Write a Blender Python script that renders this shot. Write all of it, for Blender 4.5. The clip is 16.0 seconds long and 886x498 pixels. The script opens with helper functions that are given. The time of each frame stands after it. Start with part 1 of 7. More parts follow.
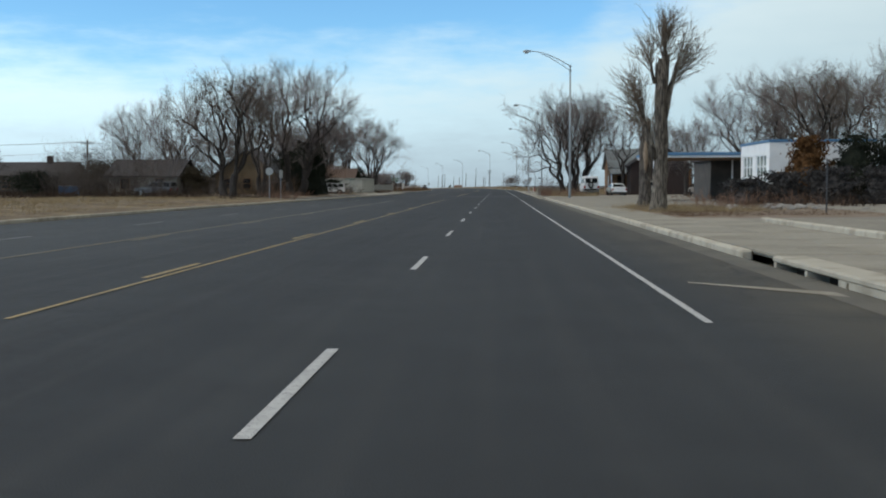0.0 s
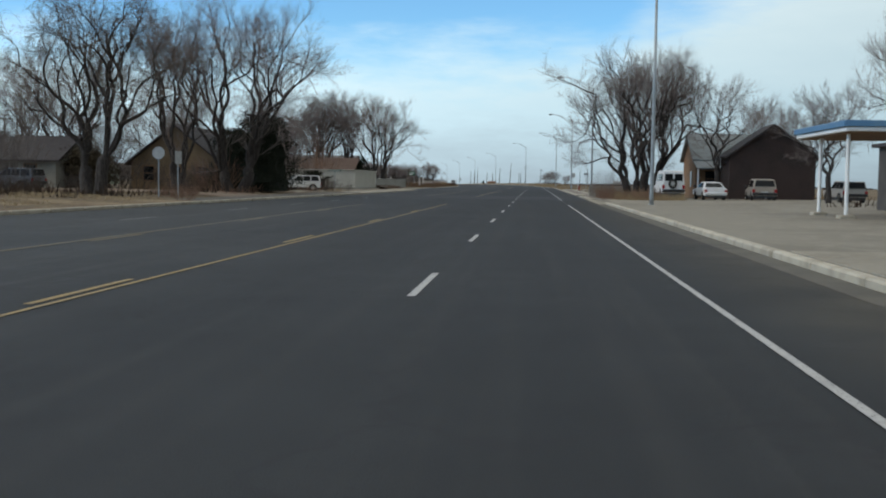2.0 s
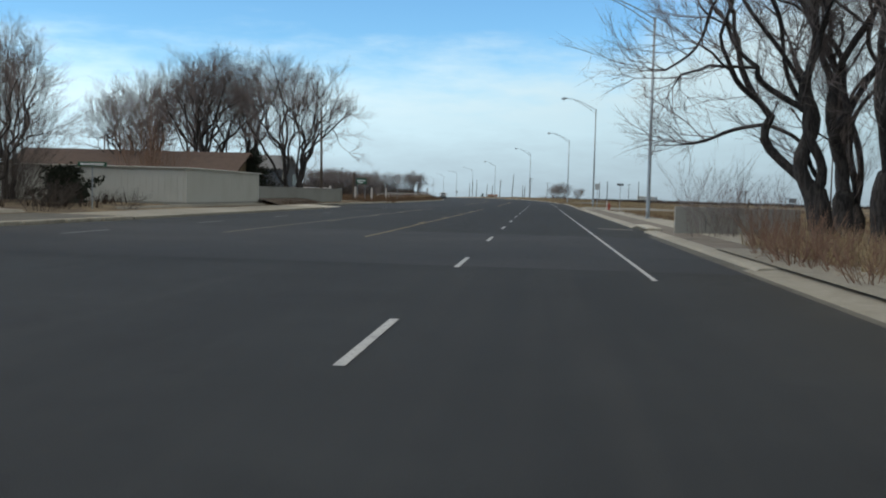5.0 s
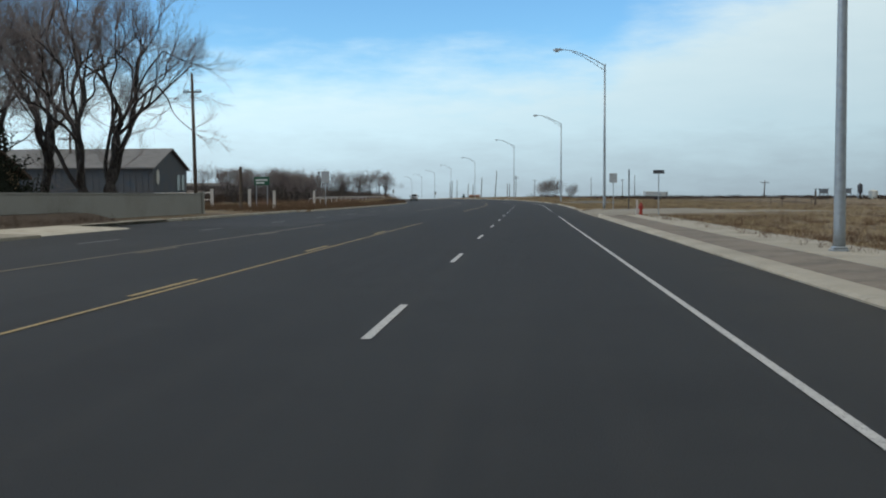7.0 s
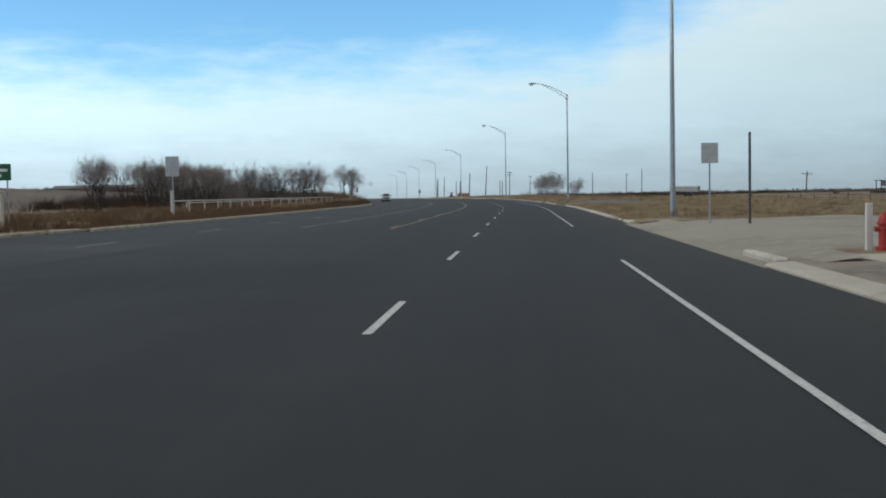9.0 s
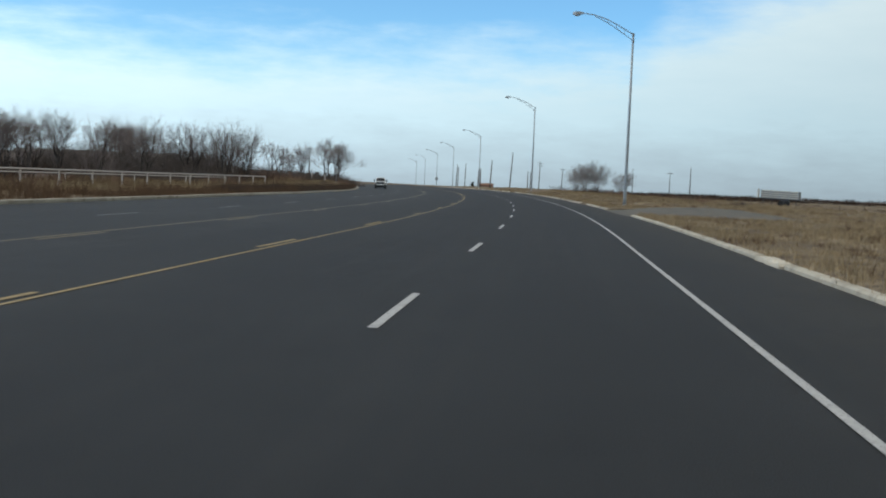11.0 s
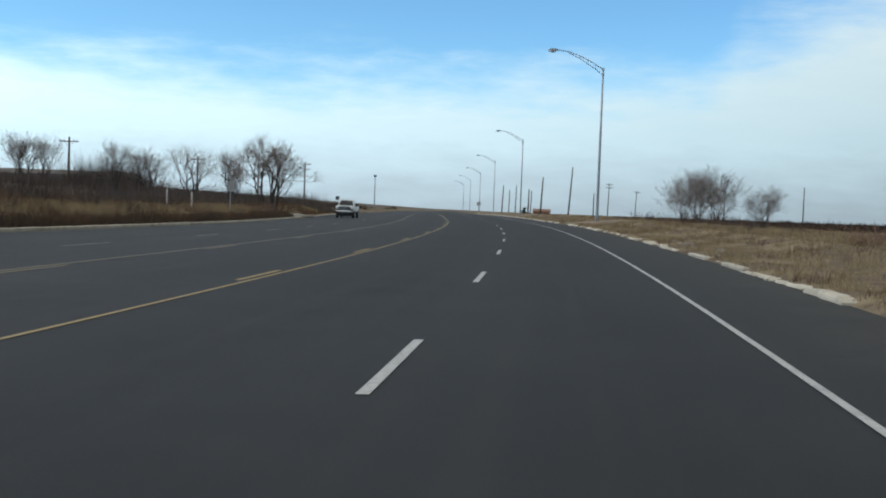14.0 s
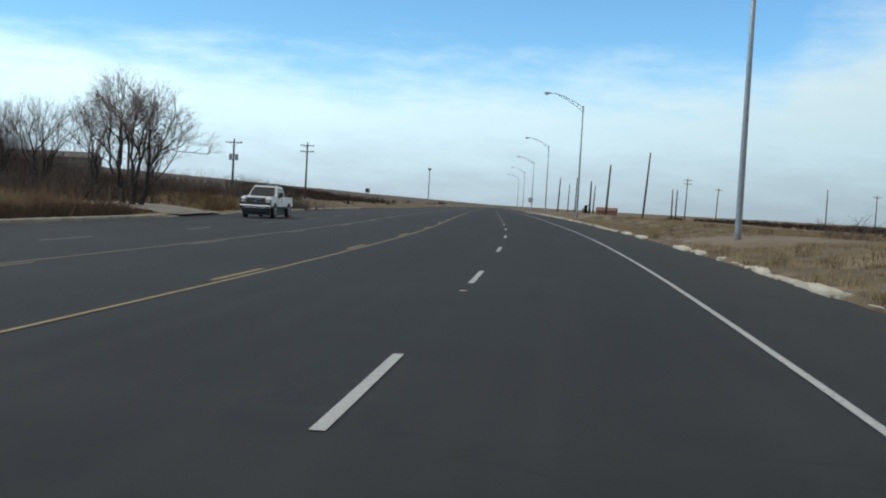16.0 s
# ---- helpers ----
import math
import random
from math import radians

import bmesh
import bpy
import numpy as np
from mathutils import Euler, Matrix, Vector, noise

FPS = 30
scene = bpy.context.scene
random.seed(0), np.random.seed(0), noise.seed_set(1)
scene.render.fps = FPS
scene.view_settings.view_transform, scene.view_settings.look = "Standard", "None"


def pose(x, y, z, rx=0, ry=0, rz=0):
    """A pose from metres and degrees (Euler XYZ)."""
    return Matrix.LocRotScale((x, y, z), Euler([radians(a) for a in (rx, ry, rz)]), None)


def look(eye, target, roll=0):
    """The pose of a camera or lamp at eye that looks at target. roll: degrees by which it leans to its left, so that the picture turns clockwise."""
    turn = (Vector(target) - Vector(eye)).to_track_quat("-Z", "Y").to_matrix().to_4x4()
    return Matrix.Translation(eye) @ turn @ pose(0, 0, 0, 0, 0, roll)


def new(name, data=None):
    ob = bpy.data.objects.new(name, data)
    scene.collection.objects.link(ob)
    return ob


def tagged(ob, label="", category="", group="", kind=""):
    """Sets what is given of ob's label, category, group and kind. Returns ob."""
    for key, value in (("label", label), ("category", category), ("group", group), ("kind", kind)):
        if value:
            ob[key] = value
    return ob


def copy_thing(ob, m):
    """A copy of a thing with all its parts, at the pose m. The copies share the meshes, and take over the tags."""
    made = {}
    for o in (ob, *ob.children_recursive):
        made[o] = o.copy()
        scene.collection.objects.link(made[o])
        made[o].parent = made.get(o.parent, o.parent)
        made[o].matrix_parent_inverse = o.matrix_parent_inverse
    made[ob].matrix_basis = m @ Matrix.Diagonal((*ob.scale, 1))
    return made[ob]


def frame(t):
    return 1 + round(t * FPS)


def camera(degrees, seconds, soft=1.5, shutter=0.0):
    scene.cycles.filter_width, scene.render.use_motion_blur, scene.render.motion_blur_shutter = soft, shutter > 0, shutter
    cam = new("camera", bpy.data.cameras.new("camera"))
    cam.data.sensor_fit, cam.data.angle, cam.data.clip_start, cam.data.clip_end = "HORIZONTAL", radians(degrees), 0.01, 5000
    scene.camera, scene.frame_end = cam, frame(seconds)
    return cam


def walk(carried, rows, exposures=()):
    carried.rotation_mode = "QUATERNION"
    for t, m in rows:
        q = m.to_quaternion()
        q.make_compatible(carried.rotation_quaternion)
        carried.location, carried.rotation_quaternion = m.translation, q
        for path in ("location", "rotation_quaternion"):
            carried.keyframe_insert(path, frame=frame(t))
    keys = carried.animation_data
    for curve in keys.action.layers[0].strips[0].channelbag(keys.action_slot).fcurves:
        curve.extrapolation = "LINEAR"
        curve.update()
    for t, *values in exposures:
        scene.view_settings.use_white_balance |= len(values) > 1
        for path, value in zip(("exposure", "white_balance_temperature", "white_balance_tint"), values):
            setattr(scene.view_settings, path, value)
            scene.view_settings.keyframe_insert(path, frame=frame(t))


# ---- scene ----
cam = camera(44.24, 16.0, soft=2.0)
PATH = [
(0.0, pose(1.421, -0.257, 1.408, 86.662, 0.132, 2.895)),
    (0.5, pose(1.445, 10.076, 1.408, 87.281, -0.333, 3.191)),
    (1.0, pose(1.447, 20.439, 1.408, 86.929, -0.841, 3.881)),
    (1.5, pose(1.449, 30.886, 1.408, 86.243, -0.595, 4.419)),
    (2.0, pose(1.472, 41.339, 1.408, 86.414, -0.816, 4.810)),
    (2.5, pose(1.458, 51.874, 1.408, 86.743, -0.445, 4.569)),
    (3.0, pose(1.456, 62.593, 1.408, 86.829, -0.951, 4.721)),
    (3.5, pose(1.490, 73.303, 1.408, 86.995, -1.218, 4.955)),
    (4.0, pose(1.523, 84.239, 1.408, 86.902, -1.563, 5.156)),
    (6.5, pose(1.606, 141.810, 1.408, 87.410, -1.338, 4.887)),
    (7.0, pose(1.580, 153.651, 1.408, 87.167, 0.214, 4.445)),
    (7.5, pose(1.572, 165.619, 1.408, 87.309, 1.382, 4.166)),
    (8.0, pose(1.554, 177.697, 1.408, 87.063, 1.431, 4.172)),
    (10.5, pose(1.655, 239.127, 1.408, 87.083, -1.453, 5.167)),
    (11.0, pose(1.641, 251.572, 1.408, 86.473, -2.365, 5.799)),
    (11.5, pose(1.582, 264.096, 1.408, 86.706, -2.061, 6.280)),
    (12.0, pose(1.508, 276.680, 1.408, 87.281, -0.909, 6.689)),
    (12.5, pose(1.344, 289.165, 1.408, 88.075, -1.357, 7.468)),
    (13.0, pose(1.129, 301.818, 1.408, 87.969, -3.310, 8.712)),
    (13.5, pose(0.774, 314.462, 1.408, 87.884, -2.407, 8.939)),
    (14.0, pose(0.279, 327.102, 1.410, 87.731, -2.133, 9.317)),
    (14.5, pose(-0.438, 339.726, 1.430, 87.449, -3.264, 10.060)),
    (15.0, pose(-1.307, 352.230, 1.440, 87.724, -4.179, 11.132)),
    (15.5, pose(-2.384, 364.751, 1.466, 87.395, -5.150, 12.630)),
    (16.0, pose(-3.627, 377.245, 1.484, 87.366, -3.158, 12.645)),
]
walk(cam, PATH)
scene.view_settings.exposure = 0.0
# ---- the road's line: straight, then a long bend to the left, then straight again ----
BEND_START, BEND_END, CURVE = 282.4, 440.0, 0.001114
TURN = CURVE * (BEND_END - BEND_START)
BANK, BANK_A, BANK_B = 0.020, 325.0, 400.0
EDGE, YELLOW, YELLOW_FAR = 3.57, -3.79, -8.28
KERB_R, KERB_L = 6.10, -18.2
DASH_FIRST, DASH_STEP, DASH_LONG = 5.65, 12.192, 3.35


def far_kerb(s):
    """The far kerb's line, which swings in before the houses and out again past the bend."""
    return float(np.interp(s, (70, 100, 130, 150, 150.1, 189.9, 190, 246, 250, 340, 362), (-16.9, -16.2, -15.5, -14.9, -18.2, -18.2, -18.2, -18.2, -17.3, -17.3, -18.2)))


def bank(s, off):
    w = min(1.0, max(0.0, (s - BANK_A) / (BANK_B - BANK_A)))
    return BANK * w * (min(6.2, max(-19.5, off)) + 3.7)


def heading(s):
    return CURVE * (min(max(s, BEND_START), BEND_END) - BEND_START)


def fall(s):
    """The plain sinks gently beyond the bend."""
    d = max(0.0, s - 450.0)
    return -0.0034 * d * min(1.0, d / 120.0)


def on_road(s, off, up=0.0):
    """A place s metres along the dashed line and off metres to its right."""
    th = heading(s)
    u = min(max(s, BEND_START), BEND_END) - BEND_START
    x, y = -(1 - math.cos(CURVE * u)) / CURVE, min(s, BEND_START) + math.sin(CURVE * u) / CURVE
    if s > BEND_END:
        x, y = x - (s - BEND_END) * math.sin(th), y + (s - BEND_END) * math.cos(th)
    return Vector((x + off * math.cos(th), y + off * math.sin(th), bank(s, off) + fall(s) + up))


def along(x, y):
    """The inverse of on_road: s and off of a place."""
    if y <= BEND_START:
        return y, x
    s = BEND_START + math.atan2(y - BEND_START, x + 1 / CURVE) / CURVE
    if s <= BEND_END:
        return s, math.hypot(x + 1 / CURVE, y - BEND_START) - 1 / CURVE
    e = on_road(BEND_END, 0)
    dx, dy = x - e.x, y - e.y
    return BEND_END - dx * math.sin(TURN) + dy * math.cos(TURN), dx * math.cos(TURN) + dy * math.sin(TURN)


def ramp(v, a, b):
    t = min(1.0, max(0.0, (v - a) / (b - a)))
    return t * t * (3 - 2 * t)


def land(x, y):
    """Height of the land."""
    s, off = along(x, y)
    if -19.6 < off < 7.6:
        return bank(s, off) + fall(s) - 0.25
    n = 0.10 * noise.noise(Vector((x * 0.05, y * 0.05, 0))) + 0.05 * noise.noise(Vector((x * 0.3, y * 0.3, 4)))
    if off >= 7.6:
        z = 0.10 + bank(s, 6.2) * (1 - ramp(off, 8, 60)) + n * ramp(off, 8, 14)
        z += 0.45 * ramp(s, 310, 340) * (ramp(off, 7.8, 11) - ramp(off, 11, 26)) * (1 - ramp(s, 560, 700))
        return z + fall(s)
    z = 0.14 + 0.16 * ramp(-off, 19, 23) + bank(s, -19.5) * (1 - ramp(-off, 20, 45)) + n * ramp(-off, 20, 26)
    z += 0.55 * ramp(s, 330, 370) * (ramp(-off, 19.5, 22.5) - 0.5 * ramp(-off, 24, 34))
    z -= 0.52 * ramp(s, 426, 433) * (1 - ramp(s, 448, 456)) * (ramp(-off, 19.5, 22.5) - 0.5 * ramp(-off, 24, 34))
    z += ramp(s, 360, 460) * 0.053 * max(0.0, min(210.0, -off - 30))
    return z + fall(s)


# ---- world, sun ----
SUN_FROM = Vector((-0.80, -0.20, 0.52)).normalized()
world = bpy.data.worlds.new("sky")
scene.world = world
world.use_nodes = True
wn, wl = world.node_tree.nodes, world.node_tree.links
wn.clear()


def wmath(op, a, b=None, c=None):
    n = wn.new("ShaderNodeMath")
    n.operation = op
    for i, v in enumerate((a, b, c)):
        if v is None:
            continue
        if isinstance(v, (int, float)):
            n.inputs[i].default_value = v
        else:
            wl.new(v, n.inputs[i])
    return n.outputs[0]


sky = wn.new("ShaderNodeTexSky")
sky.sky_type, sky.sun_disc = "NISHITA", False
sky.sun_elevation = math.asin(SUN_FROM.z)
sky.sun_rotation = math.atan2(SUN_FROM.x, SUN_FROM.y)
sky.altitude, sky.air_density, sky.dust_density, sky.ozone_density = 1500, 1.0, 0.6, 1.5
where = wn.new("ShaderNodeTexCoord")
sep = wn.new("ShaderNodeSeparateXYZ")
wl.new(where.outputs["Generated"], sep.inputs[0])
X, Y, Z = sep.outputs
azimuth = wmath("ARCTAN2", X, Y)
stretch = wn.new("ShaderNodeCombineXYZ")
wl.new(wmath("MULTIPLY", azimuth, 2.2), stretch.inputs[0])
wl.new(wmath("MULTIPLY", Z, 9.0), stretch.inputs[1])
cloud = wn.new("ShaderNodeTexNoise")
cloud.inputs["Scale"].default_value, cloud.inputs["Detail"].default_value = 1.6, 7.0
cloud.inputs["Roughness"].default_value, cloud.inputs["Distortion"].default_value = 0.55, 0.35
wl.new(stretch.outputs[0], cloud.inputs["Vector"])
wisp = wn.new("ShaderNodeTexNoise")
wisp.inputs["Scale"].default_value, wisp.inputs["Detail"].default_value = 5.5, 8.0
wisp.inputs["Roughness"].default_value = 0.62
wl.new(stretch.outputs[0], wisp.inputs["Vector"])
# the bank of cloud ends in a ragged edge some ten degrees up, higher to the right
edge = wmath("ADD", wmath("MULTIPLY", wmath("SUBTRACT", cloud.outputs[0], 0.5), 0.11), wmath("MULTIPLY", wmath("SUBTRACT", wisp.outputs[0], 0.5), 0.07))
right = wmath("MAXIMUM", wmath("SUBTRACT", azimuth, 0.075), 0.0)
step = wn.new("ShaderNodeMapRange")
step.interpolation_type = "SMOOTHSTEP"
step.inputs["From Min"].default_value, step.inputs["From Max"].default_value = 0.055, 0.105
step.inputs["To Max"].default_value = 0.030
wl.new(azimuth, step.inputs["Value"])
top = wmath("ADD", wmath("ADD", wmath("ADD", 0.108, step.outputs[0]), wmath("MULTIPLY", right, 0.35)), edge)
cover = wn.new("ShaderNodeMapRange")
cover.interpolation_type = "SMOOTHSTEP"
cover.inputs["From Min"].default_value, cover.inputs["From Max"].default_value = -0.042, 0.040
wl.new(wmath("SUBTRACT", top, Z), cover.inputs["Value"])
# cloud overhead, out of view, added to light the ground more neutrally
overhead = wn.new("ShaderNodeMapRange")
overhead.interpolation_type = "SMOOTHSTEP"
overhead.inputs["From Min"].default_value, overhead.inputs["From Max"].default_value = 0.30, 0.50
wl.new(wmath("ADD", cloud.outputs[0], wmath("MULTIPLY", wisp.outputs[0], 0.15)), overhead.inputs["Value"])
high = wmath("MULTIPLY", overhead.outputs[0], wmath("MINIMUM", wmath("MAXIMUM", wmath("MULTIPLY", wmath("SUBTRACT", Z, 0.3), 4.0), 0.0), 1.0))
amount = wmath("MAXIMUM", cover.outputs[0], high)
# the cloud itself: white above, bluish grey haze towards the horizon
low = wn.new("ShaderNodeValToRGB")
low.color_ramp.elements[0].position, low.color_ramp.elements[0].color = 0.0, (4.1, 5.2, 5.9, 1)
low.color_ramp.elements[1].position, low.color_ramp.elements[1].color = 0.34, (7.7, 9.4, 10.0, 1)
over = low.color_ramp.elements.new(0.72)
over.color = (8.6, 8.8, 8.6, 1)
mid = low.color_ramp.elements.new(0.12)
mid.color = (6.0, 8.0, 8.9, 1)
wl.new(wmath("ADD", wmath("MULTIPLY", Z, 2.0), wmath("MULTIPLY", wmath("SUBTRACT", wisp.outputs[0], 0.5), 0.12)), low.inputs[0])
mix = wn.new("ShaderNodeMix")
mix.data_type = "RGBA"
wl.new(amount, mix.inputs["Factor"])
blue = wn.new("ShaderNodeMix")
blue.data_type, blue.blend_type = "RGBA", "MULTIPLY"
blue.inputs["Factor"].default_value = 1.0
blue.inputs["B"].default_value = (0.98, 1.5, 1.74, 1)
wl.new(sky.outputs[0], blue.inputs["A"])
wl.new(blue.outputs["Result"], mix.inputs["A"])
# brighter towards the sun's side
side = wn.new("ShaderNodeVectorMath")
side.operation = "SCALE"
wl.new(low.outputs[0], side.inputs[0])
wl.new(wmath("ADD", 1.0, wmath("MULTIPLY", wmath("MINIMUM", wmath("MAXIMUM", azimuth, -0.7), 0.7), -0.58)), side.inputs["Scale"])
wl.new(side.outputs[0], mix.inputs["B"])
back = wn.new("ShaderNodeBackground")
back.inputs["Strength"].default_value = 0.10
wl.new(mix.outputs["Result"], back.inputs["Color"])
out = wn.new("ShaderNodeOutputWorld")
wl.new(back.outputs[0], out.inputs[0])

sun_data = bpy.data.lights.new("sun", "SUN")
sun_data.energy, sun_data.angle, sun_data.color = 1.1, radians(4.0), (1.0, 0.93, 0.83)
sun = new("sun", sun_data)
sun.matrix_world = look((-60, 0, 90), Vector((-60, 0, 90)) - SUN_FROM)

# ---- materials ----


def material(name, base, rough=0.8, metal=0.0, grain=(), bump=0.0, bump_scale=40.0, vary=0.0, island=False, spec=0.4):
    """base: colour. grain: (scale, colour, low, high) layers of noise laid over it. vary: change of value from object to object."""
    m = bpy.data.materials.new(name)
    m.use_nodes = True
    n, l = m.node_tree.nodes, m.node_tree.links
    b = n["Principled BSDF"]
    b.inputs["Roughness"].default_value, b.inputs["Metallic"].default_value = rough, metal
    b.inputs["Specular IOR Level"].default_value = spec
    place = n.new("ShaderNodeNewGeometry")
    col = n.new("ShaderNodeRGB")
    col.outputs[0].default_value = (*base, 1)
    out_col = col.outputs[0]
    for scale, tint, lo, hi in grain:
        t = n.new("ShaderNodeTexNoise")
        t.inputs["Scale"].default_value, t.inputs["Detail"].default_value = scale, 5.0
        l.new(place.outputs["Position"], t.inputs["Vector"])
        r = n.new("ShaderNodeMapRange")
        r.inputs["From Min"].default_value, r.inputs["From Max"].default_value = lo, hi
        l.new(t.outputs[0], r.inputs["Value"])
        x = n.new("ShaderNodeMix")
        x.data_type = "RGBA"
        l.new(r.outputs[0], x.inputs["Factor"])
        l.new(out_col, x.inputs["A"])
        x.inputs["B"].default_value = (*tint, 1)
        out_col = x.outputs["Result"]
    if vary:
        info = n.new("ShaderNodeObjectInfo")
        h = n.new("ShaderNodeHueSaturation")
        r = n.new("ShaderNodeMapRange")
        r.inputs["To Min"].default_value, r.inputs["To Max"].default_value = 1 - vary, 1 + vary
        l.new(place.outputs["Random Per Island"] if island else info.outputs["Random"], r.inputs["Value"])
        l.new(r.outputs[0], h.inputs["Value"])
        l.new(out_col, h.inputs["Color"])
        out_col = h.outputs[0]
    l.new(out_col, b.inputs["Base Color"])
    if bump:
        t = n.new("ShaderNodeTexNoise")
        t.inputs["Scale"].default_value, t.inputs["Detail"].default_value = bump_scale, 4.0
        l.new(place.outputs["Position"], t.inputs["Vector"])
        bp = n.new("ShaderNodeBump")
        bp.inputs["Strength"].default_value, bp.inputs["Distance"].default_value = bump, 0.02
        l.new(t.outputs[0], bp.inputs["Height"])
        l.new(bp.outputs[0], b.inputs["Normal"])
    return m


def bark_material(name, pale, dark, patch):
    """Furrowed bark: ridges drawn out along the trunk, with bare peeled patches."""
    m = material(name, pale, 0.95, grain=((1.6, patch, 0.58, 0.66),))
    n, l = m.node_tree.nodes, m.node_tree.links
    b = n["Principled BSDF"]
    old = b.inputs["Base Color"].links[0].from_socket
    place = n.new("ShaderNodeNewGeometry")
    draw = n.new("ShaderNodeVectorMath")
    draw.operation = "MULTIPLY"
    draw.inputs[1].default_value = (13.0, 13.0, 2.2)
    l.new(place.outputs["Position"], draw.inputs[0])
    ridge = n.new("ShaderNodeTexNoise")
    ridge.inputs["Scale"].default_value, ridge.inputs["Detail"].default_value, ridge.inputs["Distortion"].default_value = 1.0, 6.0, 0.6
    l.new(draw.outputs[0], ridge.inputs["Vector"])
    cut = n.new("ShaderNodeMapRange")
    cut.inputs["From Min"].default_value, cut.inputs["From Max"].default_value = 0.58, 0.42
    l.new(ridge.outputs[0], cut.inputs["Value"])
    x = n.new("ShaderNodeMix")
    x.data_type = "RGBA"
    l.new(cut.outputs[0], x.inputs["Factor"])
    l.new(old, x.inputs["A"])
    x.inputs["B"].default_value = (*dark, 1)
    l.new(x.outputs["Result"], b.inputs["Base Color"])
    bp = n.new("ShaderNodeBump")
    bp.inputs["Strength"].default_value, bp.inputs["Distance"].default_value = 1.0, 0.07
    l.new(ridge.outputs[0], bp.inputs["Height"])
    l.new(bp.outputs[0], b.inputs["Normal"])
    return m


def asphalt_material():
    """Grey asphalt with lengthwise wheel tracks, tar cracks and worn patches."""
    m = material("asphalt", (0.0249, 0.0274, 0.0290), 0.85, grain=((0.35, (0.0197, 0.0220, 0.0235), 0.46, 0.68), (0.11, (0.0345, 0.0374, 0.0381), 0.45, 0.75), (1.3, (0.0192, 0.0214, 0.0227), 0.5, 0.8), (60, (0.0433, 0.0461, 0.0472), 0.52, 0.85)), bump=0.5, bump_scale=70, spec=0.3)
    n, l = m.node_tree.nodes, m.node_tree.links
    b = n["Principled BSDF"]
    uv = n.new("ShaderNodeUVMap")
    sp = n.new("ShaderNodeSeparateXYZ")
    l.new(uv.outputs[0], sp.inputs[0])
    old = b.inputs["Base Color"].links[0].from_socket

    def mth(op, a, c):
        q = n.new("ShaderNodeMath")
        q.operation = op
        for i, v in enumerate((a, c)):
            if isinstance(v, (int, float)):
                q.inputs[i].default_value = v
            else:
                l.new(v, q.inputs[i])
        return q.outputs[0]

    # oily darker band down the middle of each lane, paler gutters
    wob = n.new("ShaderNodeTexNoise")
    wob.inputs["Scale"].default_value = 0.05
    l.new(uv.outputs[0], wob.inputs["Vector"])
    wave = mth("COSINE", mth("ADD", mth("MULTIPLY", sp.outputs[0], 2 * math.pi / 3.7), 3.1), 0.0)
    band = mth("MULTIPLY", mth("MULTIPLY", mth("ADD", wave, 1.0), 0.5), mth("ADD", wob.outputs[0], 0.2))
    mx = n.new("ShaderNodeMix")
    mx.data_type = "RGBA"
    mx.blend_type = "MULTIPLY"
    l.new(mth("MULTIPLY", band, 0.5), mx.inputs["Factor"])
    l.new(old, mx.inputs["A"])
    mx.inputs["B"].default_value = (0.55, 0.56, 0.60, 1)
    stretch_ = n.new("ShaderNodeVectorMath")
    stretch_.operation = "MULTIPLY"
    stretch_.inputs[1].default_value = (2.6, 0.045, 1)
    l.new(uv.outputs[0], stretch_.inputs[0])
    streak = n.new("ShaderNodeTexNoise")
    streak.inputs["Scale"].default_value, streak.inputs["Detail"].default_value = 1.0, 6.0
    l.new(stretch_.outputs[0], streak.inputs["Vector"])
    sr = n.new("ShaderNodeMapRange")
    sr.inputs["From Min"].default_value, sr.inputs["From Max"].default_value = 0.48, 0.72
    l.new(streak.outputs[0], sr.inputs["Value"])
    sm = n.new("ShaderNodeMix")
    sm.data_type = "RGBA"
    l.new(mth("MULTIPLY", sr.outputs[0], 0.45), sm.inputs["Factor"])
    l.new(mx.outputs["Result"], sm.inputs["A"])
    sm.inputs["B"].default_value = (0.050, 0.050, 0.049, 1)
    mx = sm
    # dusty pale shoulder by the kerbs
    dust = n.new("ShaderNodeMapRange")
    dust.inputs["From Min"].default_value, dust.inputs["From Max"].default_value = EDGE + 0.1, KERB_R
    l.new(sp.outputs[0], dust.inputs["Value"])
    dn = n.new("ShaderNodeTexNoise")
    dn.inputs["Scale"].default_value = 0.5
    l.new(uv.outputs[0], dn.inputs["Vector"])
    dm = n.new("ShaderNodeMix")
    dm.data_type = "RGBA"
    early = n.new("ShaderNodeMapRange")
    early.inputs["From Min"].default_value, early.inputs["From Max"].default_value = 30.0, 130.0
    early.inputs["To Min"].default_value, early.inputs["To Max"].default_value = 1.9, 0.9
    l.new(sp.outputs[1], early.inputs["Value"])
    l.new(mth("MULTIPLY", mth("MULTIPLY", dust.outputs[0], dn.outputs[0]), early.outputs[0]), dm.inputs["Factor"])
    l.new(mx.outputs["Result"], dm.inputs["A"])
    dm.inputs["B"].default_value = (0.092, 0.082, 0.060, 1)
    # thin dark cracks
    vor = n.new("ShaderNodeTexVoronoi")
    vor.feature = "DISTANCE_TO_EDGE"
    vor.inputs["Scale"].default_value = 0.13
    warp = n.new("ShaderNodeTexNoise")
    warp.inputs["Scale"].default_value, warp.inputs["Detail"].default_value = 0.6, 5
    l.new(uv.outputs[0], warp.inputs["Vector"])
    add = n.new("ShaderNodeVectorMath")
    add.operation = "ADD"
    sc = n.new("ShaderNodeVectorMath")
    sc.operation = "SCALE"
    sc.inputs["Scale"].default_value = 2.5
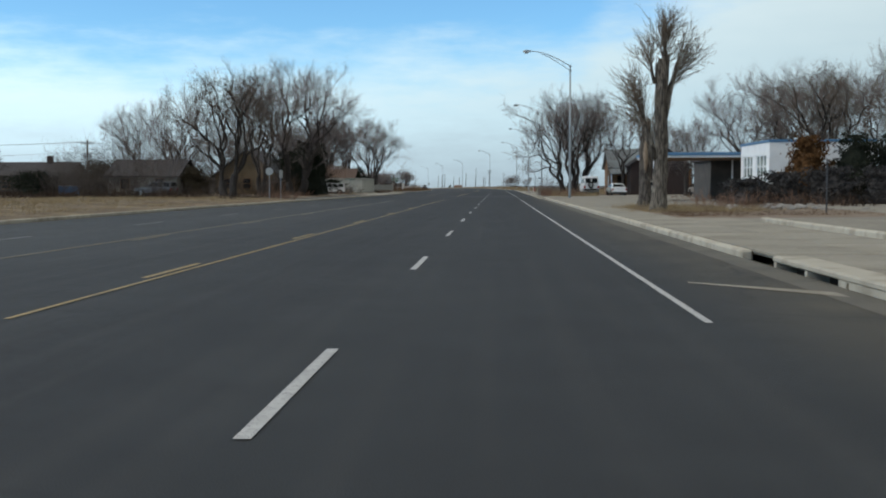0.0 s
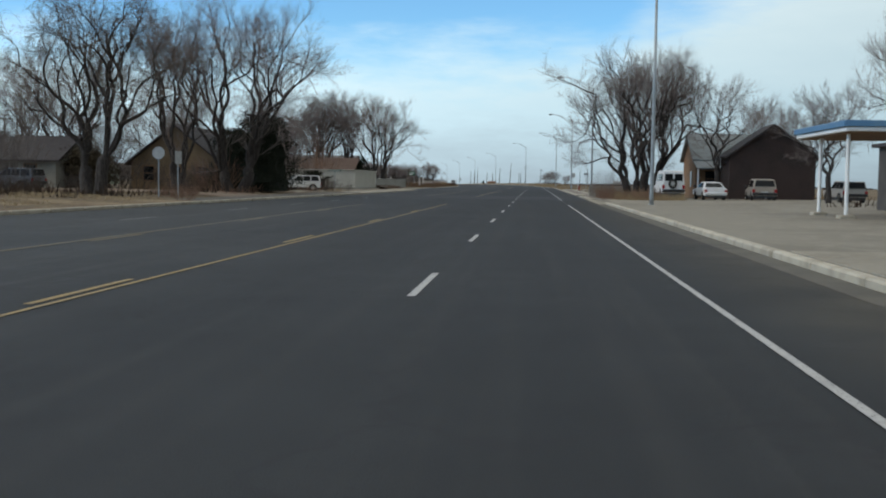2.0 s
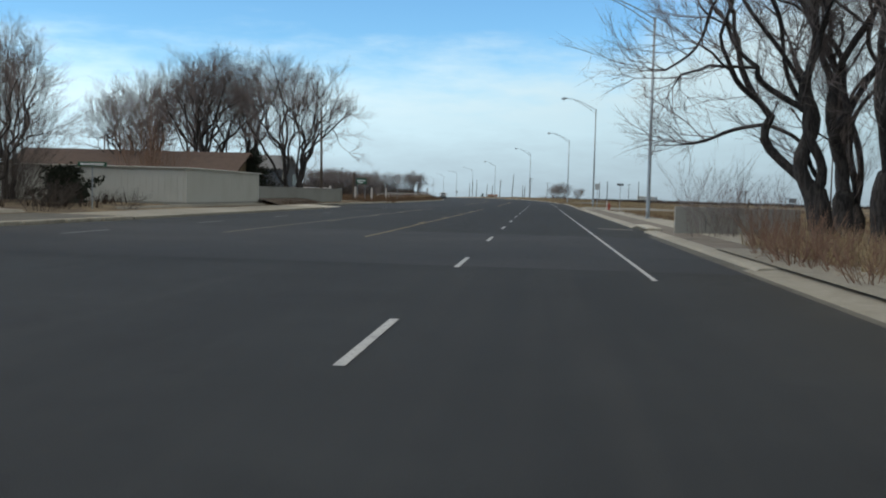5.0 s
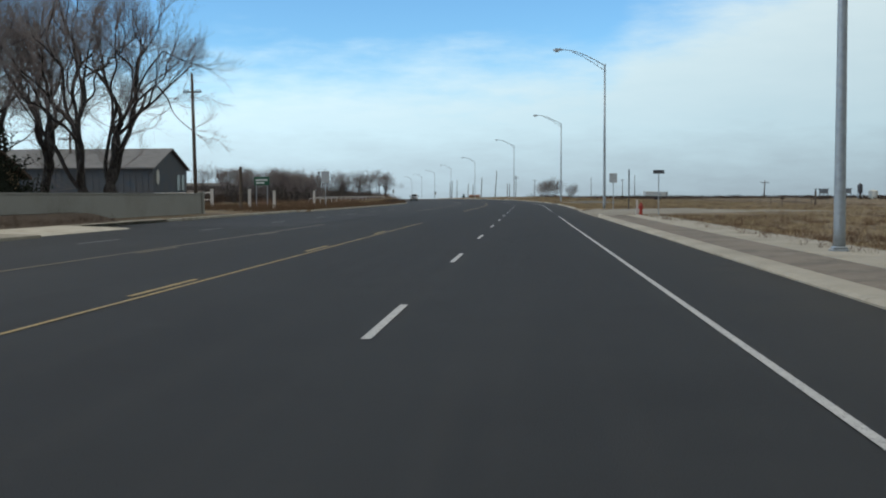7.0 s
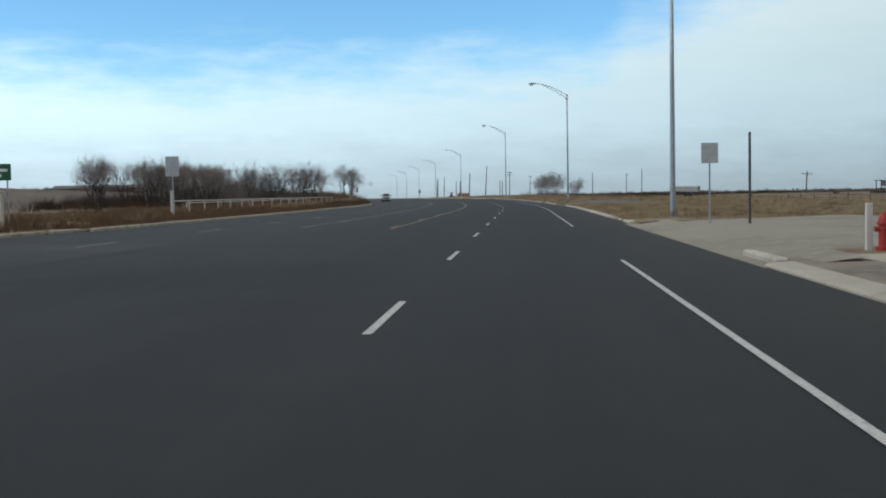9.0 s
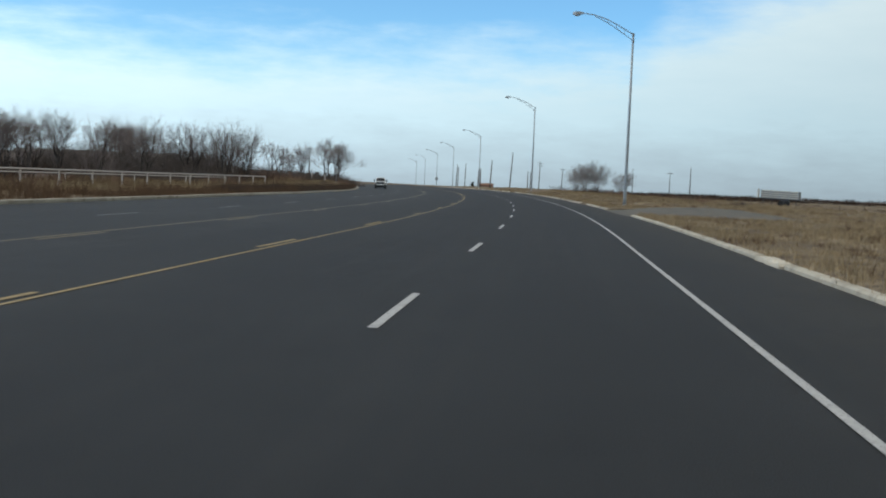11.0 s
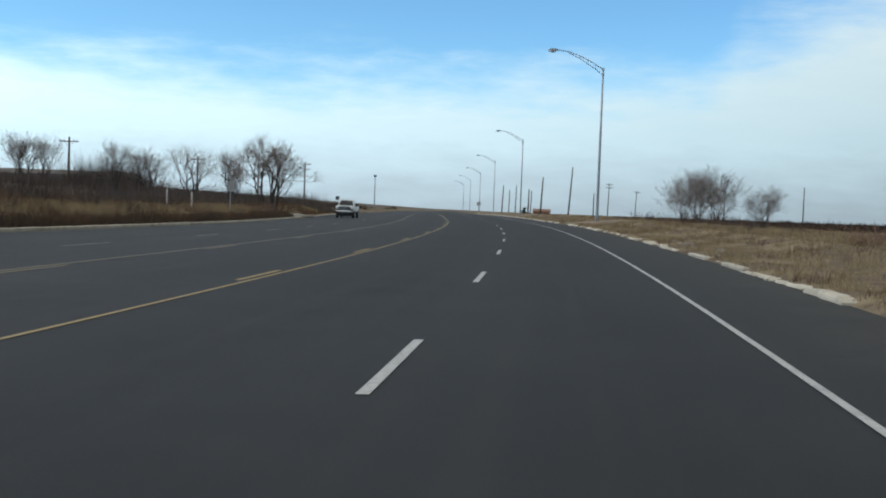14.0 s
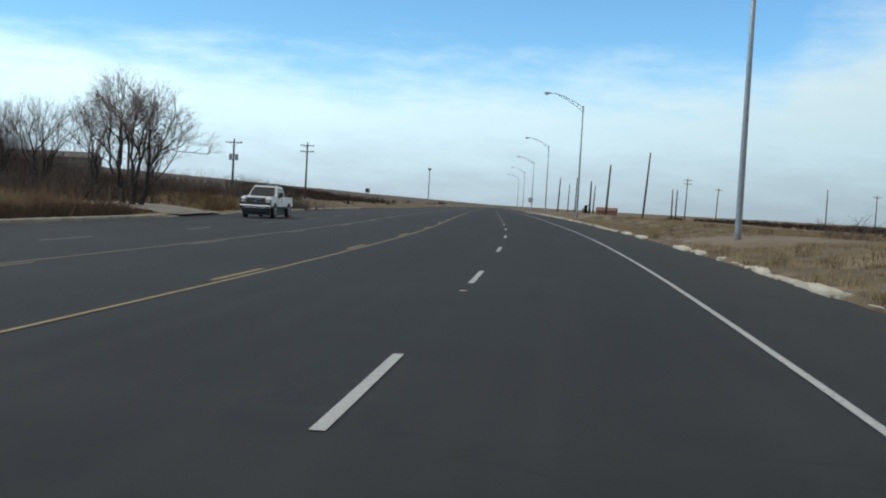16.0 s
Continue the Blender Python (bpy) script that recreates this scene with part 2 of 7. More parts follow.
    l.new(warp.outputs["Color"], sc.inputs[0])
    l.new(uv.outputs[0], add.inputs[0])
    l.new(sc.outputs[0], add.inputs[1])
    l.new(add.outputs[0], vor.inputs["Vector"])
    crack = n.new("ShaderNodeMapRange")
    crack.inputs["From Min"].default_value, crack.inputs["From Max"].default_value = 0.003, 0.009
    crack.inputs["To Min"].default_value, crack.inputs["To Max"].default_value = 0.5, 0.0
    l.new(vor.outputs["Distance"], crack.inputs["Value"])
    cm = n.new("ShaderNodeMix")
    cm.data_type = "RGBA"
    l.new(crack.outputs[0], cm.inputs["Factor"])
    l.new(dm.outputs["Result"], cm.inputs["A"])
    cm.inputs["B"].default_value = (0.018, 0.018, 0.020, 1)
    # tone along the road: palest at first, darkest about the side street, then middling
    length_tone = n.new("ShaderNodeValToRGB")
    length_tone.color_ramp.elements[0].position, length_tone.color_ramp.elements[1].position = 0.10, 0.85
    length_tone.color_ramp.elements[0].color, length_tone.color_ramp.elements[1].color = (0.88, 0.88, 0.88, 1), (0.60, 0.60, 0.60, 1)
    darkest = length_tone.color_ramp.elements.new(0.48)
    darkest.color = (0.39, 0.39, 0.39, 1)
    l.new(mth("MULTIPLY", sp.outputs[1], 1 / 400), length_tone.inputs[0])
    tone = n.new("ShaderNodeVectorMath")
    tone.operation = "SCALE"
    l.new(cm.outputs["Result"], tone.inputs[0])
    blot = n.new("ShaderNodeMapRange")
    blot.inputs["From Min"].default_value, blot.inputs["From Max"].default_value = 0.34, 0.66
    blot.inputs["To Min"].default_value, blot.inputs["To Max"].default_value = 0.90, 1.12
    l.new(warp.outputs[0], blot.inputs["Value"])
    # the far lanes are paler than the near ones
    lane = n.new("ShaderNodeMapRange")
    lane.inputs["From Min"].default_value, lane.inputs["From Max"].default_value = -9.5, -2.0
    lane.inputs["To Min"].default_value, lane.inputs["To Max"].default_value = 1.42, 0.84
    l.new(sp.outputs[0], lane.inputs["Value"])
    l.new(mth("MULTIPLY", mth("MULTIPLY", length_tone.outputs[0], lane.outputs[0]), blot.outputs[0]), tone.inputs["Scale"])
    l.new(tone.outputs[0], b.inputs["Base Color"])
    return m


def worn_paint(name, colour):
    m = material(name, colour, 0.7, grain=((14, tuple(c * 0.72 for c in colour), 0.4, 0.75), (2.0, tuple(c * 0.55 + 0.02 for c in colour), 0.52, 0.8), (45, (0.07, 0.07, 0.07), 0.60, 0.66)))
    return m


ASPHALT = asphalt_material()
ASPHALT_NEW = material("side_street_asphalt", (0.0215, 0.0225, 0.0242), 0.85, grain=((0.3, (0.0310, 0.0312, 0.0315), 0.45, 0.7), (50, (0.0430, 0.0425, 0.0420), 0.55, 0.85)), bump=0.4, bump_scale=60, spec=0.3)
PAINT_WHITE = worn_paint("white_road_paint", (0.40, 0.397, 0.385))
PAINT_YELLOW = worn_paint("yellow_road_paint", (0.285, 0.205, 0.075))
PAINT_YELLOW_OLD = worn_paint("worn_yellow_road_paint", (0.17, 0.135, 0.072))
PAINT_WHITE_OLD = worn_paint("worn_white_road_paint", (0.20, 0.20, 0.195))
CONCRETE = material("concrete", (0.228, 0.209, 0.167), 0.9, grain=((0.5, (0.160, 0.141, 0.106), 0.45, 0.72), (5, (0.272, 0.249, 0.203), 0.5, 0.8), (70, (0.165, 0.150, 0.126), 0.55, 0.8)), bump=0.35, bump_scale=50, vary=0.10)
KERB = material("kerb_concrete", (0.38, 0.35, 0.285), 0.9, grain=((1.5, (0.24, 0.215, 0.165), 0.46, 0.7), (40, (0.31, 0.29, 0.25), 0.55, 0.8)), bump=0.4, bump_scale=45, vary=0.10)
PAVING = material("pale_paving", (0.285, 0.262, 0.212), 0.9, grain=((0.5, (0.215, 0.195, 0.155), 0.45, 0.72), (5, (0.33, 0.305, 0.25), 0.5, 0.8), (70, (0.20, 0.185, 0.155), 0.55, 0.8)), bump=0.35, bump_scale=50, vary=0.08)
KERB_PALE = material("broken_pale_concrete", (0.46, 0.42, 0.34), 0.9, grain=((1.2, (0.30, 0.265, 0.205), 0.5, 0.72), (40, (0.35, 0.32, 0.27), 0.55, 0.8)), bump=0.6, bump_scale=25, vary=0.12)
GUTTER = material("dirty_gutter_concrete", (0.095, 0.086, 0.068), 0.9, grain=((0.8, (0.060, 0.055, 0.045), 0.45, 0.7), (30, (0.13, 0.12, 0.10), 0.55, 0.8)), bump=0.3)
GUTTER_PALE = material("mud_stained_concrete", (0.158, 0.131, 0.104), 0.95, grain=((0.6, (0.098, 0.085, 0.068), 0.42, 0.66), (4, (0.20, 0.18, 0.145), 0.52, 0.78), (40, (0.11, 0.10, 0.085), 0.55, 0.8)), bump=0.4, bump_scale=40)
GRAVEL = material("gravel_lot", (0.205, 0.188, 0.152), 0.95, grain=((0.18, (0.150, 0.134, 0.106), 0.45, 0.7), (2.2, (0.25, 0.23, 0.188), 0.5, 0.75), (35, (0.13, 0.12, 0.10), 0.55, 0.8)), bump=0.6, bump_scale=35)
EARTH = material("dry_grassland", (0.145, 0.113, 0.074), 1.0, grain=((0.035, (0.100, 0.078, 0.056), 0.42, 0.65), (0.25, (0.25, 0.198, 0.128), 0.46, 0.66), (0.9, (0.085, 0.058, 0.042), 0.52, 0.68), (2.5, (0.062, 0.046, 0.034), 0.52, 0.75), (22, (0.22, 0.18, 0.12), 0.55, 0.85)), bump=0.9, bump_scale=9, spec=0.1)
# greyer than the near grassland, for the rising land on the left
HILL = material("grey_brown_hillside", (0.118, 0.096, 0.080), 1.0, grain=((0.03, (0.090, 0.074, 0.066), 0.42, 0.65), (0.3, (0.150, 0.122, 0.096), 0.48, 0.7), (2.0, (0.075, 0.060, 0.052), 0.5, 0.75)), bump=0.9, bump_scale=6, spec=0.1)
DIRT = material("pinkish_dirt", (0.20, 0.158, 0.122), 1.0, grain=((0.6, (0.155, 0.118, 0.088), 0.45, 0.7), (15, (0.24, 0.20, 0.16), 0.55, 0.8)), bump=0.5, bump_scale=20, spec=0.1)
DRAIN_EARTH = material("wet_brown_silt", (0.060, 0.042, 0.028), 1.0, grain=((6, (0.11, 0.075, 0.045), 0.5, 0.75),), bump=0.5)
STRAW = material("dry_grass", (0.285, 0.222, 0.135), 0.95, vary=0.35, island=True, spec=0.1)
THICKET = material("thicket_twigs", (0.096, 0.080, 0.072), 0.95, vary=0.35, island=True, spec=0.1)
WEED_DARK = material("dark_dead_weeds", (0.080, 0.058, 0.044), 0.95, vary=0.4, island=True, spec=0.1)
STRAW_DARK = material("dark_dry_grass", (0.115, 0.074, 0.046), 0.95, vary=0.4, island=True, spec=0.1)
BARK = bark_material("grey_bark", (0.052, 0.045, 0.041), (0.020, 0.017, 0.016), (0.068, 0.060, 0.054))
TWIG = material("grey_brown_twigs", (0.170, 0.144, 0.137), 0.95, grain=((0.35, (0.120, 0.098, 0.094), 0.45, 0.7),), vary=0.18)
BARK_PALE = bark_material("pale_weathered_bark", (0.150, 0.130, 0.106), (0.042, 0.036, 0.031), (0.27, 0.245, 0.205))
BARK_MID = bark_material("weathered_bark", (0.105, 0.090, 0.076), (0.034, 0.029, 0.025), (0.190, 0.165, 0.135))
TORN_WOOD = material("torn_wood", (0.26, 0.20, 0.145), 0.9, grain=((6, (0.16, 0.12, 0.085), 0.45, 0.7), (25, (0.32, 0.26, 0.19), 0.55, 0.8)), bump=0.5)
TWIG_RED = material("reddish_dry_twigs", (0.158, 0.095, 0.066), 0.95, vary=0.3)
RUST_LEAF = material("rust_brown_dry_leaves", (0.103, 0.053, 0.022), 0.95, vary=0.4, island=True, spec=0.1)
NEEDLE = material("dark_juniper_needles", (0.020, 0.024, 0.017), 0.95, vary=0.35, island=True, spec=0.1)
OLIVE_LEAF = material("dry_olive_brown_leaves", (0.060, 0.050, 0.034), 0.95, vary=0.4, island=True, spec=0.1)
HEDGE_DARK = material("dark_hedge_leaves", (0.044, 0.042, 0.042), 0.95, vary=0.4, island=True, spec=0.1)
TWIG_PALE = material("pale_grey_twigs", (0.215, 0.196, 0.190), 0.95, grain=((0.35, (0.15, 0.135, 0.13), 0.45, 0.7),), vary=0.15)
TWIG_OLIVE = material("olive_brown_twigs", (0.150, 0.122, 0.100), 0.95, grain=((0.5, (0.105, 0.084, 0.068), 0.45, 0.7),), vary=0.15)
TWIG_HAZE = material("grey_brown_brush_twigs", (0.098, 0.084, 0.076), 0.95, grain=((0.5, (0.070, 0.058, 0.052), 0.45, 0.7),), vary=0.25)
TWIG_TAN = material("tan_shoots", (0.15, 0.122, 0.096), 0.95, vary=0.2)
BRUSH_DARK = material("dark_brush_twigs", (0.060, 0.048, 0.042), 0.95, vary=0.3)
GALV = material("galvanised_steel", (0.312, 0.344, 0.365), 0.5, 0.55, grain=((6, (0.234, 0.262, 0.281), 0.45, 0.75),))
STEEL_DARK = material("dark_steel", (0.06, 0.06, 0.065), 0.5, 0.4)
WOOD_POLE = material("creosoted_pole_wood", (0.095, 0.075, 0.060), 0.95, grain=((5, (0.055, 0.045, 0.038), 0.45, 0.7), (30, (0.14, 0.115, 0.09), 0.55, 0.8)), bump=0.6, bump_scale=20)
WHITE_PAINT = material("white_painted_wall", (0.74, 0.76, 0.77), 0.65, grain=((0.8, (0.66, 0.68, 0.69), 0.45, 0.75), (9, (0.60, 0.61, 0.60), 0.58, 0.8)), bump=0.15, bump_scale=30)
WHITE_METAL = material("white_metal_sheet", (0.48, 0.48, 0.44), 0.55, grain=((0.6, (0.43, 0.43, 0.385), 0.45, 0.75), (6, (0.48, 0.47, 0.41), 0.56, 0.8)))
BLOCK_WALL = material("pale_block_wall", (0.262, 0.262, 0.238), 0.9, grain=((0.4, (0.221, 0.217, 0.193), 0.45, 0.7), (8, (0.287, 0.283, 0.254), 0.5, 0.8)), bump=0.3, bump_scale=25)
BLUE_TRIM = material("blue_painted_trim", (0.07, 0.17, 0.30), 0.5, grain=((2, (0.09, 0.19, 0.30), 0.45, 0.7),))
BLUE_BIN = material("blue_painted_steel", (0.05, 0.22, 0.50), 0.5, grain=((2, (0.07, 0.20, 0.40), 0.45, 0.7),))
BRICK = material("dark_red_brick", (0.036, 0.024, 0.022), 0.95, grain=((0.7, (0.023, 0.018, 0.017), 0.45, 0.7), (9, (0.051, 0.036, 0.032), 0.52, 0.8)), bump=0.5, bump_scale=18)
SHINGLE = material("dark_shingles", (0.038, 0.034, 0.036), 0.95, grain=((4, (0.056, 0.051, 0.052), 0.45, 0.7),), bump=0.6, bump_scale=12)
SHINGLE_BROWN = material("brown_shingles", (0.081, 0.052, 0.039), 0.95, grain=((2, (0.062, 0.040, 0.031), 0.45, 0.7), (12, (0.097, 0.065, 0.051), 0.5, 0.8)), bump=0.6, bump_scale=14)
TIN = material("weathered_tin_roof", (0.210, 0.240, 0.254), 0.5, 0.5, grain=((1.2, (0.147, 0.161, 0.164), 0.45, 0.7), (5, (0.168, 0.135, 0.109), 0.60, 0.75)))
WOOD_OLD = material("weathered_brown_boards", (0.20, 0.115, 0.060), 0.9, grain=((2, (0.13, 0.075, 0.042), 0.45, 0.7), (14, (0.26, 0.17, 0.10), 0.52, 0.8)), bump=0.5, bump_scale=10)
STUCCO = material("tan_stucco", (0.171, 0.123, 0.074), 0.95, grain=((0.8, (0.136, 0.096, 0.055), 0.45, 0.7), (12, (0.202, 0.151, 0.098), 0.52, 0.8)), bump=0.3, bump_scale=22)
BARN_ROOF = material("dull_barn_roof", (0.120, 0.118, 0.118), 0.7, grain=((0.6, (0.085, 0.082, 0.080), 0.45, 0.7), (4, (0.145, 0.140, 0.135), 0.5, 0.75)))
RUST_SHEET = material("rusty_sheet", (0.20, 0.11, 0.075), 0.85, grain=((1.5, (0.13, 0.07, 0.05), 0.45, 0.7), (8, (0.26, 0.17, 0.12), 0.55, 0.8)))
OLD_CLADDING = material("weathered_grey_cladding", (0.105, 0.096, 0.085), 0.8, grain=((0.25, (0.080, 0.072, 0.064), 0.45, 0.7), (2.0, (0.125, 0.115, 0.10), 0.5, 0.75)))
GREY_SIDING = material("slate_grey_siding", (0.070, 0.074, 0.082), 0.7, grain=((0.8, (0.052, 0.069, 0.090), 0.45, 0.7),))
DARK_WALL = material("dark_wall_paint", (0.055, 0.052, 0.050), 0.9, grain=((1.0, (0.08, 0.075, 0.07), 0.45, 0.7),))
GLASS = material("dark_window_glass", (0.010, 0.012, 0.014), 0.06, spec=0.25)
PANE = material("pale_window_glass", (0.16, 0.20, 0.18), 0.10, spec=0.8)
CAR_WHITE = material("white_car_paint", (0.66, 0.67, 0.68), 0.28, grain=((3, (0.56, 0.56, 0.55), 0.5, 0.8),), spec=0.6)
CAR_SILVER = material("silver_car_paint", (0.36, 0.35, 0.33), 0.3, 0.3, spec=0.6)
CAR_TAN = material("tan_car_paint", (0.30, 0.265, 0.225), 0.35, 0.2, spec=0.6)
CAR_GREY = material("grey_car_paint", (0.14, 0.15, 0.165), 0.35, 0.2, spec=0.6)
RUBBER = material("black_rubber", (0.018, 0.018, 0.018), 0.85)
PLASTIC = material("black_plastic", (0.025, 0.025, 0.027), 0.6)
CHROME = material("chrome", (0.60, 0.60, 0.60), 0.2, 1.0)
TAIL = material("red_lamp_lens", (0.28, 0.012, 0.012), 0.25, spec=0.7)
LENS = material("clear_lamp_lens", (0.60, 0.62, 0.62), 0.15, spec=0.8)
SIGN_BACK = material("bare_aluminium_sign", (0.42, 0.43, 0.43), 0.45, 0.4, grain=((5, (0.34, 0.35, 0.35), 0.45, 0.7),))
SIGN_GREEN = material("green_sign_sheeting", (0.012, 0.080, 0.045), 0.5)
HYDRANT_RED = material("red_hydrant_paint", (0.285, 0.025, 0.015), 0.5, grain=((9, (0.205, 0.021, 0.014), 0.5, 0.75),))
ROCK = material("grey_rock", (0.24, 0.225, 0.205), 0.95, grain=((4, (0.16, 0.15, 0.135), 0.45, 0.7),), bump=0.7, bump_scale=12, vary=0.2)
INSULATOR = material("brown_porcelain", (0.10, 0.055, 0.035), 0.3)
FENCE_WHITE = material("white_painted_pipe", (0.47, 0.44, 0.41), 0.6, grain=((4, (0.45, 0.40, 0.35), 0.52, 0.75),))
DARK_SCRUB = material("far_dark_scrub", (0.045, 0.033, 0.026), 1.0, grain=((0.2, (0.075, 0.05, 0.035), 0.45, 0.7),), vary=0.3, island=True, spec=0.1)

# ---- building helpers ----


class Shape:
    """Vertices and faces that are gathered into one mesh."""

    def __init__(self):
        self.v, self.f = [], []

    def add(self, verts, faces):
        k = len(self.v)
        self.v += [tuple(p) for p in verts]
        self.f += [tuple(i + k for i in f) for f in faces]
        return self

    def box(self, x0, x1, y0, y1, z0, z1, c=0.0, m=None):
        """A box with edges chamfered by c."""
        if c <= 0:
            v = [(x, y, z) for x in (x0, x1) for y in (y0, y1) for z in (z0, z1)]
            f = [(0, 1, 3, 2), (4, 6, 7, 5), (0, 4, 5, 1), (2, 3, 7, 6), (0, 2, 6, 4), (1, 5, 7, 3)]
        else:
            v, f = [], []
            X, Y, Z = (x0, x1), (y0, y1), (z0, z1)
            sg = (1, -1)
            idx = {}
            for i in (0, 1):
                for j in (0, 1):
                    for k in (0, 1):
                        for ax in range(3):
                            d = [c * sg[i], c * sg[j], c * sg[k]]
                            d[ax] = 0
                            idx[i, j, k, ax] = len(v)
                            v.append((X[i] + d[0], Y[j] + d[1], Z[k] + d[2]))
            for ax in range(3):
                for e in (0, 1):
                    ring = []
                    for a, b in ((0, 0), (1, 0), (1, 1), (0, 1)):
                        key = [a, b]
                        key.insert(ax, e)
                        ring.append(idx[(*key, ax)])
                    f.append(tuple(ring if e else ring[::-1]) if ax != 1 else tuple(ring[::-1] if e else ring))
            for ax in range(3):
                o = [a for a in range(3) if a != ax]
                for a in (0, 1):
                    for b in (0, 1):
                        q = []
                        for e in (0, 1):
                            key = [0, 0, 0]
                            key[ax], key[o[0]], key[o[1]] = e, a, b
                            q.append((idx[(*key, o[0])], idx[(*key, o[1])]))
                        f.append((q[0][0], q[0][1], q[1][1], q[1][0]))
            for i in (0, 1):
                for j in (0, 1):
                    for k in (0, 1):
                        f.append((idx[i, j, k, 0], idx[i, j, k, 1], idx[i, j, k, 2]))
        if m is not None:
            v = [tuple(m @ Vector(p)) for p in v]
        return self.add(v, f)

    def tube(self, path, radii, n=8, cap=True):
        path = [Vector(p) for p in path]
        v, f = [], []
        ref = Vector((0.31, 0.17, 0.93)) if abs((path[-1] - path[0]).normalized().z) < 0.9 else Vector((1, 0.1, 0))
        for i, p in enumerate(path):
            d = (path[min(i + 1, len(path) - 1)] - path[max(i - 1, 0)]).normalized()
            a = d.cross(ref).normalized()
            b = d.cross(a)
            r = radii[i] if hasattr(radii, "__len__") else radii
            v += [p + (a * math.cos(2 * math.pi * k / n) + b * math.sin(2 * math.pi * k / n)) * r for k in range(n)]
        for i in range(len(path) - 1):
            for k in range(n):
                f.append((i * n + k, i * n + (k + 1) % n, (i + 1) * n + (k + 1) % n, (i + 1) * n + k))
        if cap:
            f += [tuple(range(n)), tuple(range((len(path) - 1) * n, len(path) * n))[::-1]]
        return self.add(v, f)

    def slab(self, outline, axis, a, b):
        """A flat outline (pairs) drawn out along an axis from a to b."""
        def at(p, q):
            w = list(p)
            w.insert(axis, q)
            return tuple(w)
        n = len(outline)
        v = [at(p, a) for p in outline] + [at(p, b) for p in outline]
        f = [tuple(range(n))[::-1], tuple(range(n, 2 * n))] + [(i, (i + 1) % n, n + (i + 1) % n, n + i) for i in range(n)]
        return self.add(v, f)

    def mesh(self, name, mat, smooth=False):
        me = bpy.data.meshes.new(name)
        me.from_pydata(self.v, [], self.f)
        bm = bmesh.new()
        bm.from_mesh(me)
        bmesh.ops.recalc_face_normals(bm, faces=bm.faces)
        bm.to_mesh(me)
        bm.free()
        me.materials.append(mat)
        if smooth:
            me.shade_smooth()
        return me

    def part(self, name, mat, parent=None, label="", smooth=False):
        ob = new(name, self.mesh(name, mat, smooth))
        if parent is not None:
            ob.parent = parent
        if label:
            ob["label"] = label
        return ob


def thing(name, label, category, group="", at=None):
    """An Empty at a thing's base, which parents its parts."""
    ob = new(name)
    ob.empty_display_size = 0.3
    tagged(ob, label, category, group)
    if at is not None:
        ob.matrix_basis = at
    return ob


def setting(ob, label=""):
    return tagged(ob, label, kind="structure")


def strip(name, mat, s0, s1, cols, step=4.0, uv=False):
    """A ribbon along the road: cols are (off, up) across it."""
    n = max(1, round((s1 - s0) / step))
    sh = Shape()
    ss = [s0 + (s1 - s0) * i / n for i in range(n + 1)]
    v = [on_road(s, o, u) for s in ss for o, u in cols]
    k = len(cols)
    f = [(i * k + j, i * k + j + 1, (i + 1) * k + j + 1, (i + 1) * k + j) for i in range(n) for j in range(k - 1)]
    sh.add(v, f)
    me = bpy.data.meshes.new(name)
    me.from_pydata(sh.v, [], sh.f)
    me.materials.append(mat)
    if uv:
        lay = me.uv_layers.new(name="road")
        flat = [(o, s) for s in ss for o, u in cols]
        for loop in me.loops:
            lay.data[loop.index].uv = flat[loop.vertex_index]
    return new(name, me)


# ---- land and road ----
def spaced(a, b, fine, c, d):
    """Coordinates from a to d, fine steps between b and c."""
    vals = list(np.arange(b, c + 0.01, fine))
    step, v = fine, b
    while v > a:
        step *= 1.35
        v -= step
        vals.insert(0, v)
    step, v = fine, vals[-1]
    while v < d:
        step *= 1.35
        v += step
        vals.append(v)
    return vals


gx, gy = spaced(-4500, -90, 2.0, 56, 4500), spaced(-900, -40, 3.0, 720, 4800)
gv = [(x, y, land(x, y)) for y in gy for x in gx]
w = len(gx)
gf = [(j * w + i, j * w + i + 1, (j + 1) * w + i + 1, (j + 1) * w + i) for j in range(len(gy) - 1) for i in range(w - 1)]
me = bpy.data.meshes.new("ground")
me.from_pydata(gv, [], gf)
me.materials.append(EARTH)
me.materials.append(HILL)
for p in me.polygons:
    c = gv[p.vertices[0]]
    if c[0] < 0 and c[1] > 330 and along(c[0], c[1])[1] < -32:
        p.material_index = 1
me.shade_smooth()
ground = setting(new("ground", me), "dry brown winter grassland beside the road")

ROAD_COLS = [(o, 0.0) for o in (-18.4, -15, -11.5, -8.28, -6, -3.76, -1.9, 0, 1.8, 3.6, 4.8, 6.15)]
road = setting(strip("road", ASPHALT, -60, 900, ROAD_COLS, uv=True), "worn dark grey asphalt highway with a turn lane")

VERGE_R = ((6.13, -0.05), (6.2, 0.03), (6.45, 0.11), (7.0, 0.14), (8.4, 0.14), (10.5, 0.12))
